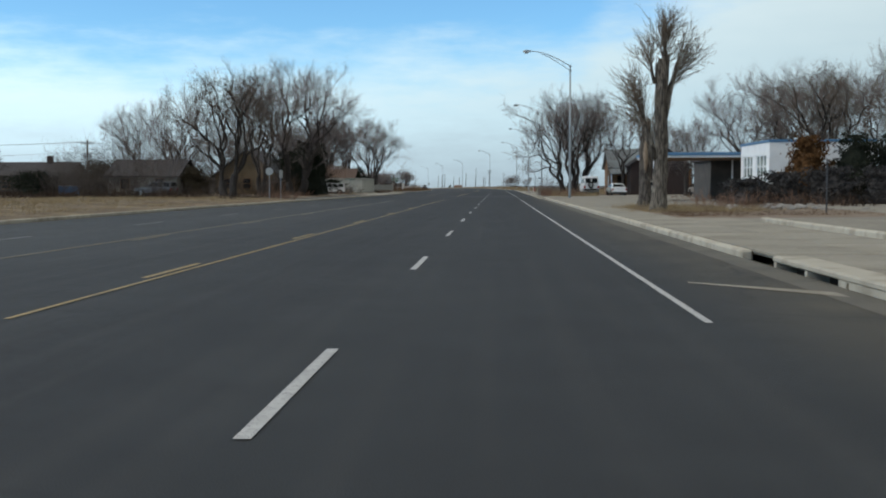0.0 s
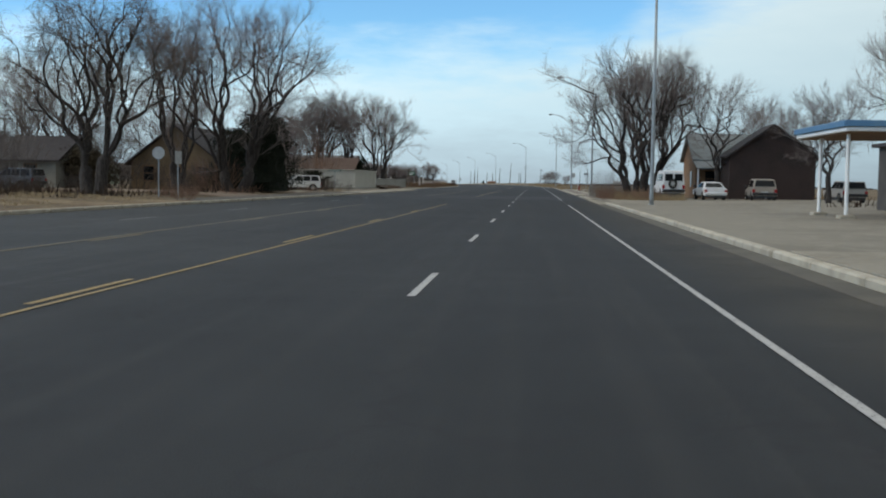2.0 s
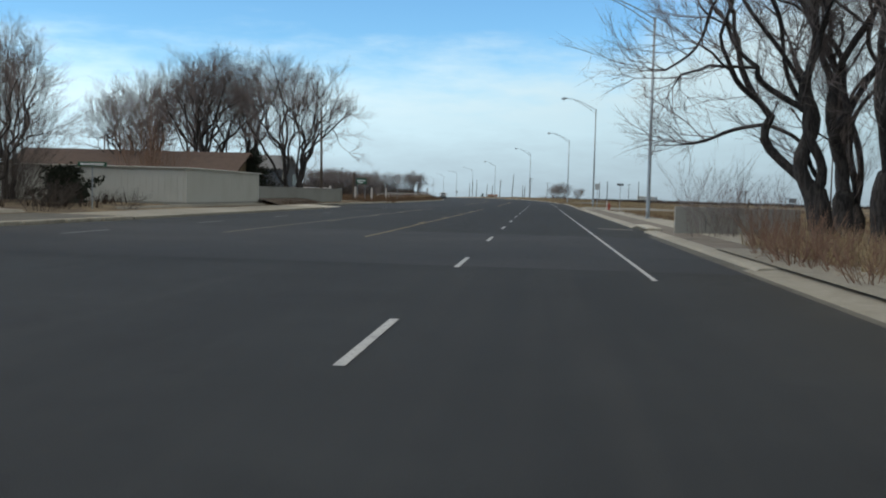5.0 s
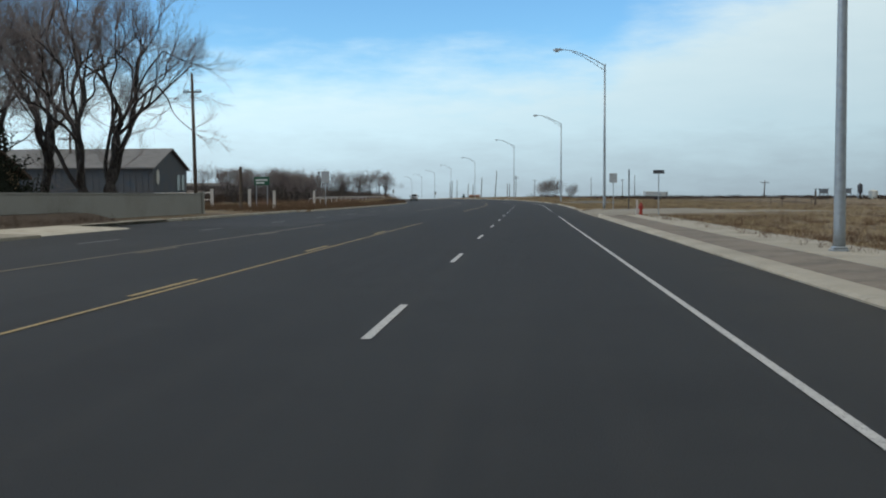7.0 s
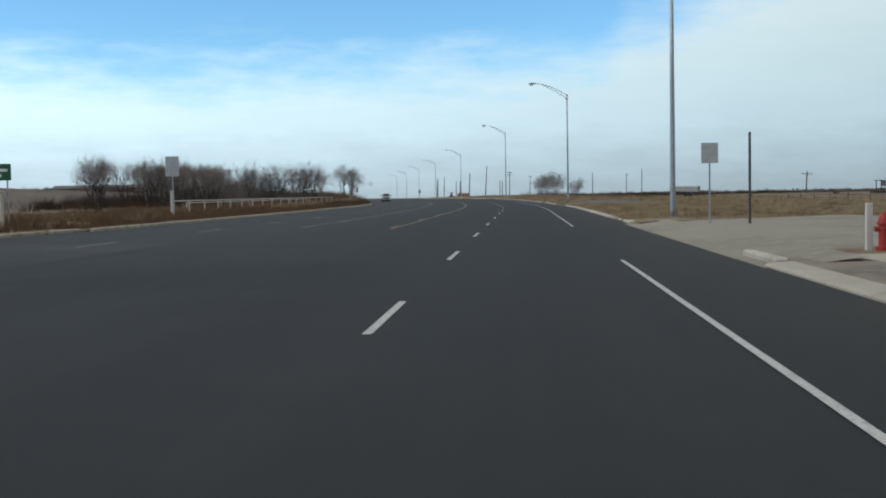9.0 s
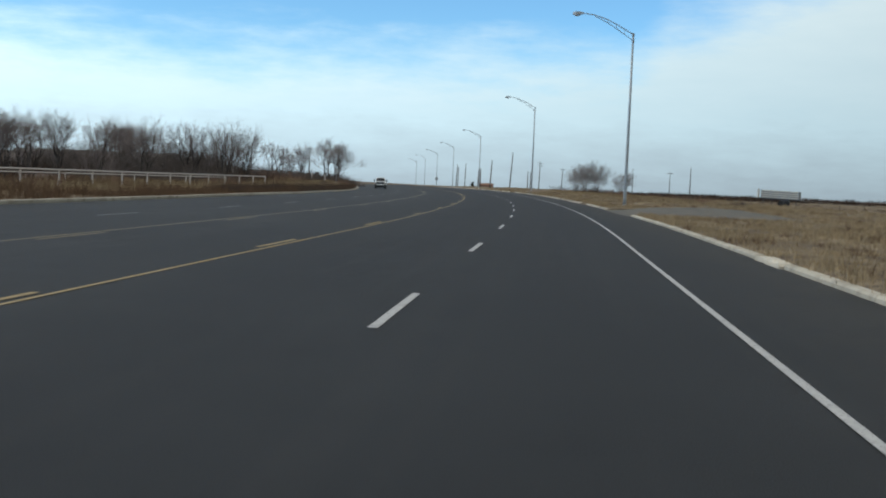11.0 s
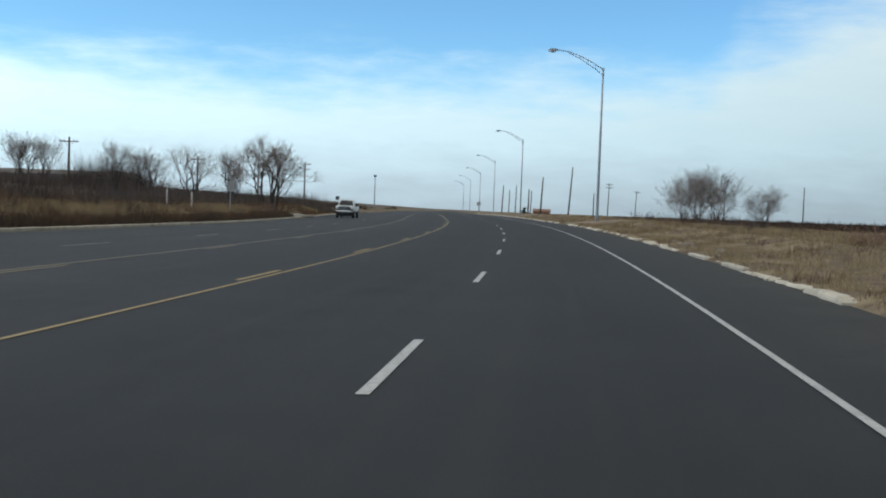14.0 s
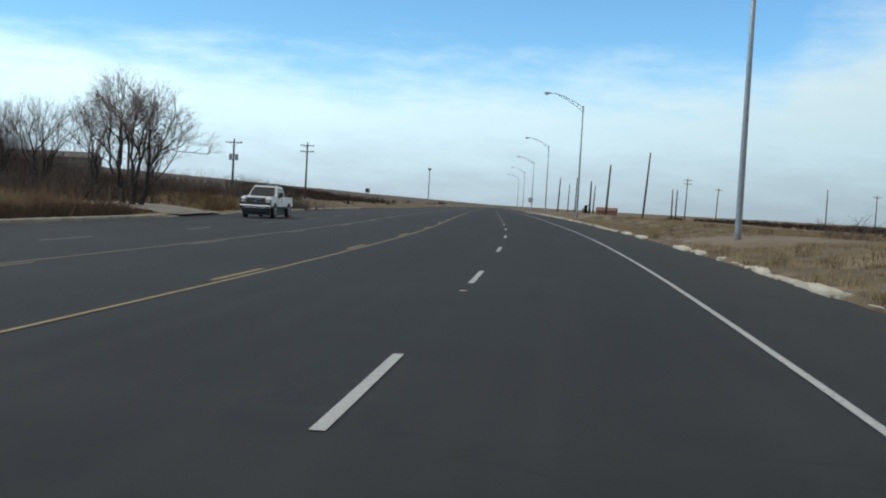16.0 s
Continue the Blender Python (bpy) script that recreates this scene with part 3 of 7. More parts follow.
# verges: grass from the kerb out to the land, on both sides
for nm, s0, s1, cols in (
    ("verge_right", 247, 308.6, VERGE_R), ("verge_right", 323.9, 900, VERGE_R),
    ("verge_left", -60, 900, ((-18.30, -0.05), (-18.40, 0.11), (-19.2, 0.16), (-20.5, 0.18), (-22.0, 0.14))),
):
    v = strip(nm, EARTH, s0, s1, cols, 3.0)
    for vert in v.data.vertices:
        s, off = along(vert.co.x, vert.co.y)
        top = land(vert.co.x, vert.co.y)
        far = ramp(abs(off), 7.2, 10.4) if off > 0 else ramp(abs(off), 18.6, 21.9)
        vert.co.z = max(vert.co.z, vert.co.z * (1 - far) + (top + 0.02) * far)
    bm = bmesh.new()
    bm.from_mesh(v.data)
    low = bmesh.ops.extrude_edge_only(bm, edges=[e for e in bm.edges if e.is_boundary])
    for q in low["geom"]:
        if isinstance(q, bmesh.types.BMVert):
            q.co.z -= 0.45
    bm.to_mesh(v.data)
    bm.free()
    setting(v, "dry grass verge behind the kerb")

def kerb_strip(name, mat, s0, s1, label):
    """Ground between the far kerb's line and the verge behind it."""
    v, f = [], []
    for i in range(int((s1 - s0) / 2) + 1):
        s = s0 + 2 * i
        for o, z in ((far_kerb(s) - 0.10, -0.05), (far_kerb(s) - 0.14, 0.07), (far_kerb(s) - 0.32, 0.12), (-18.9, 0.168), (-18.95, -0.05)):
            v.append(on_road(s, o, z))
    for i in range(len(v) // 5 - 1):
        f += [(i * 5 + k, i * 5 + k + 1, i * 5 + k + 6, i * 5 + k + 5) for k in range(4)]
    m = bpy.data.meshes.new(name)
    m.from_pydata(v, [], f)
    m.materials.append(mat)
    return setting(new(name, m), label)


kerb_strip("verge_left_edge", EARTH, -60, 100, "dry grass between the far kerb and the lawn")
kerb_strip("pavement_left_edge", GUTTER, 100, 150, "dirty grey concrete pavement before the houses")
kerb_strip("verge_left_edge", EARTH, 246, 362, "dry weedy ground behind the far kerb")
setting(strip("gravel_lot", GRAVEL, 5, 137, ((6.3, 0.13), (10, 0.15), (20, 0.24), (45, 0.26)), 3.0), "pale gravel forecourt beside the road")


def patch(name, mat, corners, up, label, sunk=False):
    """A flat paved area lying on the land: corners as (x, y)."""
    a, b, c, d = [Vector(p) for p in corners]
    n = 14
    v = []
    for i in range(n + 1):
        for j in range(n + 1):
            u, t = i / n, j / n
            p = a * (1 - u) * (1 - t) + b * u * (1 - t) + c * u * t + d * (1 - u) * t
            s, off = along(p.x, p.y)
            z = bank(s, off) if KERB_L < off < KERB_R else land(p.x, p.y)
            if off > 5:
                z = bank(s, off) * (1 - ramp(off, 6.0, 10.0)) + land(p.x + max(0, 10.0 - off), p.y) * ramp(off, 6.0, 10.0)
            edge_row = sunk and (i in (0, n) or j in (0, n))
            v.append((p.x, p.y, max(z, bank(s, off) if off < 5 else z) + up - (0.22 if edge_row else 0)))
    f = [(i * (n + 1) + j, i * (n + 1) + j + 1, (i + 1) * (n + 1) + j + 1, (i + 1) * (n + 1) + j) for i in range(n) for j in range(n)]
    m = bpy.data.meshes.new(name)
    m.from_pydata(v, [], f)
    m.materials.append(mat)
    return setting(new(name, m), label)


setting(strip("dirt_bed", DIRT, 41, 62, ((8.1, 0.1465), (10, 0.156), (17.5, 0.224)), 1.5), "bare reddish dirt with weeds round the old trees")
patch("dirt_yard", DIRT, ((-75, 114), (-17.9, 112), (-17.9, 122), (-75, 124)), 0.09, "bare reddish dirt drive between the houses")
patch("side_street_2", ASPHALT_NEW, ((-75, 196.5), (-17.9, 194), (-17.9, 197), (-75, 199)), 0.03, "narrow paved lane between walls")
patch("driveway_1", CONCRETE, ((-20.5, 137), (-17.9, 136), (-17.9, 150), (-21.5, 150)), 0.12, "pale concrete driveway apron")
patch("driveway_2", CONCRETE, ((-19.8, 160), (-17.9, 158), (-17.9, 192), (-20.6, 192)), 0.14, "pale concrete apron in front of the white shed")
patch("driveway_3", CONCRETE, ((-19.6, 200), (-17.8, 199), (-17.8, 212), (-19.5, 213)), 0.16, "pale concrete driveway apron by the wall")
patch("driveway_4", GUTTER, tuple((on_road(s, o).x, on_road(s, o).y) for s, o in ((308.7, 5.85), (308.7, 16), (327, 15), (324.0, 5.85))), 0.012, "grey concrete driveway crossing the verge")
setting(strip("pavement_left", CONCRETE, 150, 189.5, ((-14.9, -0.05), (-14.93, 0.10), (-15.1, 0.125), (-18.4, 0.15)), 2.0), "worn grey concrete pavement before the white shed")
setting(strip("apron_pale", KERB, 189.5, 199.5, ((-15.5, 0.006), (-15.7, 0.05), (-18.5, 0.16)), 2.0), "pale concrete ramp up to the pavement")
setting(strip("bank_left", DRAIN_EARTH, 189.5, 206, ((-18.3, 0.10), (-18.9, 0.30), (-19.8, 0.55), (-20.85, 0.62)), 1.5), "bank of bare reddish earth against the pale wall")
patch("driveway_5", CONCRETE, tuple((on_road(s, o).x, on_road(s, o).y) for s, o in ((436, -26), (437, -17.9), (446, -17.9), (448, -26))), 0.14, "pale concrete driveway at the far kerb")
patch("field_path", DIRT, tuple((on_road(s, o).x, on_road(s, o).y) for s, o in ((425.0, 6.2), (417.0, 6.2), (403, 21), (410, 21))), 0.07, "pinkish dirt track across the dry grass", True)
patch("dirt_drive", GRAVEL, ((5.6, 222.5), (5.6, 247.5), (16, 252), (26, 236)), 0.07, "pale dirt drive leading off the highway", True)

# darker resurfaced areas where streets join
setting(strip("crossing_1", ASPHALT_NEW, 128, 146, ((-18.3, 0.004), (-6, 0.004), (6.0, 0.004))), "darker resurfaced asphalt at the crossing")
setting(strip("crossing_2", ASPHALT_NEW, 203, 236, ((-18.3, 0.004), (-9.2, 0.004))), "darker resurfaced asphalt by the side street")
# painted lines
LINES = (
    ("edge_line", PAINT_WHITE, EDGE, 0.088, ((10.9, 109.3), (125.7, 224.3), (246, 880))),
    ("yellow_line", PAINT_YELLOW, YELLOW, 0.076, ((11.0, 107.0), (140.0, 209.0), (246, 880))),
    ("far_yellow_line", PAINT_YELLOW_OLD, YELLOW_FAR, 0.10, ((11.0, 104.0), (140.0, 206.0), (250, 880))),
)
for nm, mat, off, wide, runs in LINES:
    for s0, s1 in runs:
        setting(strip(nm, mat, s0, s1, ((off - wide / 2, 0.008), (off + wide / 2, 0.008))), "worn painted line on the asphalt")

for base, side, mat, first, step, long_ in ((0.0, 0, PAINT_WHITE, DASH_FIRST, DASH_STEP, DASH_LONG), (-11.7, 0, PAINT_WHITE_OLD, 2.0, DASH_STEP, DASH_LONG), (YELLOW - 0.21, 0, PAINT_YELLOW, 3.93, DASH_STEP, 3.1), (YELLOW_FAR + 0.26, 0, PAINT_YELLOW_OLD, 3.0, DASH_STEP, 3.2)):
    for i in range(-3, 48):
        s = first + i * step + (step / 2 if mat in (PAINT_YELLOW, PAINT_YELLOW_OLD) and 140 < first + i * step < 205 else 0)
        if mat in (PAINT_YELLOW, PAINT_YELLOW_OLD) and (s < 11 or 100 < s < 142 or 200 < s < 247):
            continue
        d = strip("dash", mat, s, s + long_, ((base - 0.052, 0.008), (base + 0.052, 0.008)), 1.7)
        d.parent = road
# a bit of worn paint between two dashes
stud = new("road_stud", Shape().box(-0.06, 0.06, -0.05, 0.05, 0, 0.018, 0.008).mesh("road_stud", KERB))
stud.parent = road
stud.matrix_basis = pose(*on_road(394.1, 0.0), 0, 0, math.degrees(heading(394.1)))
# ramps where the kerb drops for driveways and streets
for nm, mat, s0, s1, cols in (
    ("apron_right", CONCRETE, 112.5, 129.5, ((5.7, 0.010), (6.3, 0.06), (7.2, 0.162), (8.4, 0.165))), ("apron_right", GRAVEL, 221.5, 248, ((5.8, 0.008), (6.4, 0.05), (7.6, 0.19))),
    ("apron_left", CONCRETE, 191, 201, ((-18.0, 0.008), (-18.8, 0.12), (-20.4, 0.2))), ("apron_left", CONCRETE, 432.5, 449, ((-18.0, 0.008), (-18.8, 0.12), (-20.4, 0.2))),
):
    setting(strip(nm, mat, s0, s1, cols, 2.0), "sloping concrete apron at a gap in the kerb")
# gutters, and pale concrete collars before the two drains
setting(strip("gutter_right", GUTTER, -60, 148, ((5.55, 0.004), (6.08, 0.012)), 3.0), "narrow concrete gutter by the kerb")
for mat, corners in ((CONCRETE, ((4.15, 15.45), (6.0, 13.3), (6.0, 13.95), (4.15, 15.65))), (CONCRETE, ((4.15, 156.1), (5.7, 155.6), (5.7, 156.3), (4.2, 156.75)))):
    patch("drain_apron", mat, corners, 0.008, "pale concrete strip across the shoulder by the drain")


# ---- kerbs: sections of cast concrete, broken up further out ----
def kerb_mesh(seed, broken):
    rnd = random.Random(seed)
    sh = Shape()
    if not broken:
        return sh.box(0, 0.24, 0.01, 2.99, -0.18, 0.15, 0.035).mesh("kerb_section", KERB)
    y = 0.0
    while y < 2.8:
        ln, h, wd = rnd.uniform(0.9, 2.8), rnd.uniform(0.10, 0.15), rnd.uniform(0.20, 0.34)
        ln = min(ln, 3.0 - y)
        # a snapped length of kerb: ragged outline, uneven top, a crumbled lip
        m = pose(0.02 + rnd.uniform(-0.08, 0.08), y, 0, rnd.uniform(-1.5, 1.5), rnd.uniform(-6, 6), rnd.uniform(-2.5, 2.5))
        n = 6
        rim = [(rnd.uniform(-0.05, 0.05), ln * k / n + (rnd.uniform(-0.06, 0.06) if 0 < k < n else 0)) for k in range(n + 1)]
        rim += [(wd + rnd.uniform(-0.10, 0.08), ln * k / n + rnd.uniform(-0.05, 0.05)) for k in range(n, -1, -1)]
        c = (sum(q[0] for q in rim) / len(rim), sum(q[1] for q in rim) / len(rim))
        v = []
        for lift, inset in ((-0.2, 1.0), (h * 0.6, 1.0), (h * 0.95, 0.90), (h * 1.04, 0.62)):
            v += [m @ Vector((c[0] + (a - c[0]) * inset, c[1] + (b - c[1]) * inset, lift + (rnd.uniform(-0.022, 0.018) if lift > 0 else 0))) for a, b in rim]
        q = len(rim)
        sh.add(v, [(r * q + k, r * q + (k + 1) % q, (r + 1) * q + (k + 1) % q, (r + 1) * q + k) for r in range(3) for k in range(q)] + [tuple(range(3 * q, 4 * q))])
        y += ln + rnd.uniform(0.02, 0.16)
    return sh.mesh("kerb_section", KERB_PALE)


KERBS = [kerb_mesh(1, False)]
ROLLED = Shape().slab([(-0.20, -0.1), (-0.20, 0.03), (-0.14, 0.068), (-0.05, 0.082), (0.32, 0.090), (0.32, -0.1)], 1, 0.008, 2.992).mesh("kerb_section", PAVING)
BROKEN = [kerb_mesh(20 + i, True) for i in range(6)]
kerb_right = setting(new("kerb_right"), "pale concrete kerb, crumbling further out")
kerb_left = setting(new("kerb_left"), "pale concrete kerb along the far side")
rk = random.Random(5)
for side, a, b in ((1, -30, 600), (-1, -30, 520)):
    s = a
    while s < b:
        gap = (side > 0 and (113 < s < 128 or 222 < s < 247 or 308.5 < s < 323.5 or 338 < s < 343 or 12.5 < s < 18.5 or 152.5 < s < 158.5 or 362 < s < 366 or 378 < s < 380.5 or 387 < s < 389 or 399.8 < s < 401.5 or 406 < s < 408.5 or 416.5 < s < 425 or 433 < s < 436)) or (side < 0 and (149 < s < 200 or 434 < s < 448))
        if not gap:
            bad = (side > 0 and (250 < s < 256 or s > 336 and rk.random() < 0.85 or s > 255 and rk.random() < 0.03))
            p = on_road(s, KERB_R if side > 0 else far_kerb(s + 1.5) - 0.24)
            o = new("kerb_section", rk.choice(BROKEN) if bad else ROLLED if side > 0 and 127 < s < 222 else KERBS[0])
            o.parent = kerb_right if side > 0 else kerb_left
            o.matrix_basis = pose(p.x, p.y, p.z - (0.05 * ramp(s, 240, 252) if side > 0 and s > 230 else 0), 0, 0, math.degrees(heading(s + 1.5)))
        s += 3.0

# the two kerb drains: lid, uprights and the dark mouth
for s0 in (12.5, 153.0):
    d = thing("kerb_drain", "concrete kerb drain with a dark open mouth", "drain", "kerb drains", pose(6.1, s0, 0))
    Shape().box(-0.02, 0.55, 0.0, 6.0, 0.10, 0.20, 0.025).part("lid", KERB, d)
    for y in (0.0, 2.0, 4.0, 5.85):
        Shape().box(0.0, 0.5, y, y + 0.12, -0.3, 0.10, 0.01).part("upright", KERB, d)
    Shape().box(0.35, 0.5, 0.15, 5.85, -0.3, 0.12).part("back_wall", DRAIN_EARTH, d, "brown silt inside the drain")

# pavement slabs
pavement = setting(new("pavement_right"), "pale concrete pavement of jointed slabs")
slab_mesh = {}


def slabs(s0, s1, o0, o1, lift, mat=CONCRETE):
    key = (round(o1 - o0, 2))
    if key not in slab_mesh:
        slab_mesh[key] = Shape().box(0.006, o1 - o0 - 0.006, 0.006, 1.794, -0.10, 0.0, 0.012).mesh("slab", mat)
    s = s0
    while s < s1:
        p = on_road(s, o0, lift)
        o = new("slab", slab_mesh[key])
        o.parent = pavement
        o.matrix_basis = pose(p.x, p.y, p.z + rk.uniform(-0.006, 0.006), 0, 0, math.degrees(heading(s)))
        s += 1.8


slabs(-4, 62, 6.35, 8.2, 0.17)
slabs(-4, 40, 8.21, 10.05, 0.17)
slabs(128, 223, 7.72, 9.62, 0.125, PAVING)
setting(strip("dirty_strip", GUTTER_PALE, 128, 223, ((6.40, 0.075), (6.56, 0.092), (7.71, 0.116)), 3.0), "dirty brown-grey strip between kerb and pavement")
kerb2 = setting(new("kerb_forecourt"), "raised concrete kerb round the forecourt")
for i in range(5):
    o = new("kerb_section", KERBS[0])
    o.parent = kerb2
    o.matrix_basis = pose(10.2 + 0.015 * i, 22.0 + 3 * i, 0.16, 0, 0, 0)


# ---- trees and bushes ----
def prisms(segs, sides):
    """Thin prisms along many segments at once, as vertices and faces; a segment whose far end has no width becomes a point."""
    a = np.array([s[0] for s in segs], float)
    b = np.array([s[1] for s in segs], float)
    ra = np.array([s[2] for s in segs])[:, None]
    rb = np.array([s[3] for s in segs])[:, None]
    d = b - a
    d /= np.linalg.norm(d, axis=1, keepdims=True) + 1e-9
    ref = np.where(np.abs(d[:, 2:3]) > 0.9, np.array([[1.0, 0.1, 0]]), np.array([[0, 0.1, 1.0]]))
    p = np.cross(d, ref)
    p /= np.linalg.norm(p, axis=1, keepdims=True) + 1e-9
    q = np.cross(d, p)
    rings = []
    for k in range(sides):
        c, s = math.cos(2 * math.pi * k / sides), math.sin(2 * math.pi * k / sides)
        rings.append((a + (p * c + q * s) * ra, b + (p * c + q * s) * rb))
    if rb.max() <= 0:
        v = np.stack([r[0] for r in rings] + [b], 1).reshape(-1, 3)
        base = np.arange(len(segs))[:, None] * (sides + 1)
        return v, np.concatenate([base + np.array([[k, (k + 1) % sides, sides]]) for k in range(sides)])
    v = np.stack([r[0] for r in rings] + [r[1] for r in rings], 1).reshape(-1, 3)
    base = np.arange(len(segs))[:, None] * 2 * sides
    return v, np.concatenate([base + np.array([[k, (k + 1) % sides, sides + (k + 1) % sides, sides + k]]) for k in range(sides)])


def grow_tree(seed, height=14.0, spread=10.0, base=0.25, trunk=0.34, stems=2, limbs=4, apart=0.4, fork=0.14, lean=(0.0, 0.0), sag=0.0, every_m=0.66, side=1.0, sprigs=2, twig=0.0050, step=0.34, arms=(), crook=0.045):
    """A leafless tree. Stems part into rising limbs that fork three times; side branches leave them at every every_m metres and carry sprays of
    twigs. arms: lone limbs, each by its crest and its hanging end (x, y, z, x, y, z). Gives the tubes of the boughs and the segments of the twigs."""
    rnd, rng = random.Random(seed), np.random.default_rng(seed)
    mid = np.array((lean[0] * height * 0.5, lean[1] * height * 0.5, (base + 1) / 2 * height))
    half = np.array((spread / 2, spread / 2, (1 - base) / 2 * height))
    nodes, parent, level = [], [], []
    grow = (height / 14) ** 0.6

    def lay(p, q, last, bend, lev):
        """Nodes along a bowed line from p to q."""
        n = max(2, round(np.linalg.norm(q - p) / step))
        side = rng.normal(size=3) * (1, 1, 0.2) * bend
        wob = rng.normal(size=3) * (1, 1, 0.2) * bend * 0.6
        for i in range(1, n + 1):
            u = i / n
            nodes.append(p + (q - p) * u + side * math.sin(u * math.pi) + wob * math.sin(u * 2 * math.pi))
            parent.append(last)
            level.append(lev)
            last = len(nodes) - 1
        return last

    def bough(p, way, ln, last, lev):
        """A limb that bends upwards, and forks twice or thrice."""
        way = way / np.linalg.norm(way)
        q = p + way * ln
        if np.linalg.norm((q - mid) / half) > 0.95 and lev > 0 and q[2] > mid[2] - half[2] * 0.5:
            return
        j = lay(p, q, last, ln * crook, lev + 1)
        if lev == 3:
            return
        side = np.cross(way, rng.normal(size=3))
        side /= np.linalg.norm(side)
        for sgn, wide, short in ((1, rnd.uniform(0.12, 0.34), 0.86), (-1, rnd.uniform(0.50, 0.95), 0.74)):
            bough(nodes[j], way + side * sgn * wide + np.array((0, 0, 0.05)), ln * short * rnd.uniform(0.85, 1.15), j, lev + 1)

    turn0 = rnd.uniform(0, 6.283)
    for s in range(stems):
        a = turn0 + 2 * math.pi * s / stems + rnd.uniform(-0.4, 0.4)
        out = np.array((math.cos(a), math.sin(a), 0.0)) if stems > 1 else np.zeros(3)
        foot = out * apart + np.array((0, 0, -0.25))
        nodes.append(foot)
        parent.append(-1)
        level.append(0)
        top = foot + out * apart * 0.8 + np.array((lean[0], lean[1], 0)) * height * fork + np.array((0, 0, height * fork * rnd.uniform(0.8, 1.25)))
        end = lay(foot, top, len(nodes) - 1, height * 0.005, 0)
        for k in range(limbs):
            b = a + (2 * math.pi * k / limbs + rnd.uniform(-0.4, 0.4) if stems == 1 else (k - (limbs - 1) / 2) * 2.4 / limbs + rnd.uniform(-0.25, 0.25))
            r = rnd.uniform(0.5, 1.0) if k % 2 else rnd.uniform(0.12, 0.45)
            bough(top, np.array((math.cos(b) * r * spread * 0.5, math.sin(b) * r * spread * 0.5, height * 0.62)) + np.array((*lean, 0)) * height * 0.4, height * rnd.uniform(0.18, 0.27), end, 0)
    for a in arms:
        crest, end = np.array(a[:3], float), np.array(a[3:], float)
        here = np.array(nodes)
        j = int(np.argmin(np.linalg.norm(here - crest * (0.15, 0.15, 0.5), axis=1)))
        j = lay(here[j], crest, j, 0.3, 2)
        lay(nodes[j], end, j, 0.3, 3)
    # side branches, and finer ones on them
    def turned(d, angle):
        e = np.cross(d, rng.normal(size=3))
        e /= np.linalg.norm(e) + 1e-9
        e = d * math.cos(angle) + e * math.sin(angle)
        e[2] += 0.16 - sag
        return e / np.linalg.norm(e)

    def branch(j, d, ln, lev):
        ends = []
        for _ in range(max(2, round(ln / step))):
            d = d + rng.normal(size=3) * 0.10 + np.array((0, 0, 0.05 - sag * 0.6))
            d /= np.linalg.norm(d)
            nodes.append(nodes[j] + d * step)
            parent.append(j)
            level.append(lev)
            j = len(nodes) - 1
            ends.append((j, d))
        return ends

    tips = set(range(len(nodes))) - set(parent)
    for i in range(len(nodes)):
        if parent[i] < 0 or level[i] < 1:
            continue
        d = nodes[i] - nodes[parent[i]]
        d = d / (np.linalg.norm(d) + 1e-9)
        shoots_ = [turned(d, rnd.uniform(0.1, 0.5)) for _ in range(3)] if i in tips else []
        if rnd.random() < step / every_m and (level[i] > 1 or rnd.random() < 0.4):
            shoots_.append(turned(d, rnd.uniform(0.65, 1.15)))
        for e in shoots_:
            ln = side * grow * rnd.uniform(0.8, 2.1) * (0.85 if level[i] > 3 else 1.1)
            for j, g in branch(i, e, ln, 8):
                if rnd.random() < 0.45:
                    branch(j, turned(g, rnd.uniform(0.45, 0.9)), grow * rnd.uniform(0.45, 0.95), 9)
    every = np.array(nodes)
    n = len(every)
    par = np.array(parent)
    kids = [[] for _ in range(n)]
    for i in range(n):
        if par[i] >= 0:
            kids[par[i]].append(i)
    # thickness: each bough carries the sum of its branches
    load = np.zeros(n)
    for i in range(n - 1, -1, -1):
        load[i] = load[i] + 1.0 if not kids[i] else load[i]
        if par[i] >= 0:
            load[par[i]] += load[i]
    roots = [i for i in range(n) if par[i] < 0]
    rad = np.maximum(trunk * (load / max(load[i] for i in roots)) ** 0.61, twig * 1.3)
    big, small = Shape(), []
    thick = 0.030
    for i in range(n):
        first = par[i] < 0 or (max(kids[par[i]], key=lambda q: load[q]) != i)
        if first and rad[i] > thick:
            line, rr_ = [], []
            if par[i] >= 0:
                line, rr_ = [every[par[i]]], [rad[i] * 1.08]
            j = i
            while True:
                line.append(every[j])
                flare = 1 + 0.30 * math.exp(-max(0, every[j][2] + 0.2) * 2.2)
                rr_.append(rad[j] * flare)
                if not kids[j]:
                    break
                j = max(kids[j], key=lambda q: load[q])
                if rad[j] < thick:
                    line.append(every[j])
                    rr_.append(rad[j])
                    break
            if len(line) > 2:
                big.tube(line, rr_, 9 if rad[i] > 0.16 else 6, cap=False)
        if par[i] >= 0 and rad[i] <= thick:
            small.append((every[par[i]], every[i], min(rad[par[i]], thick), rad[i]))
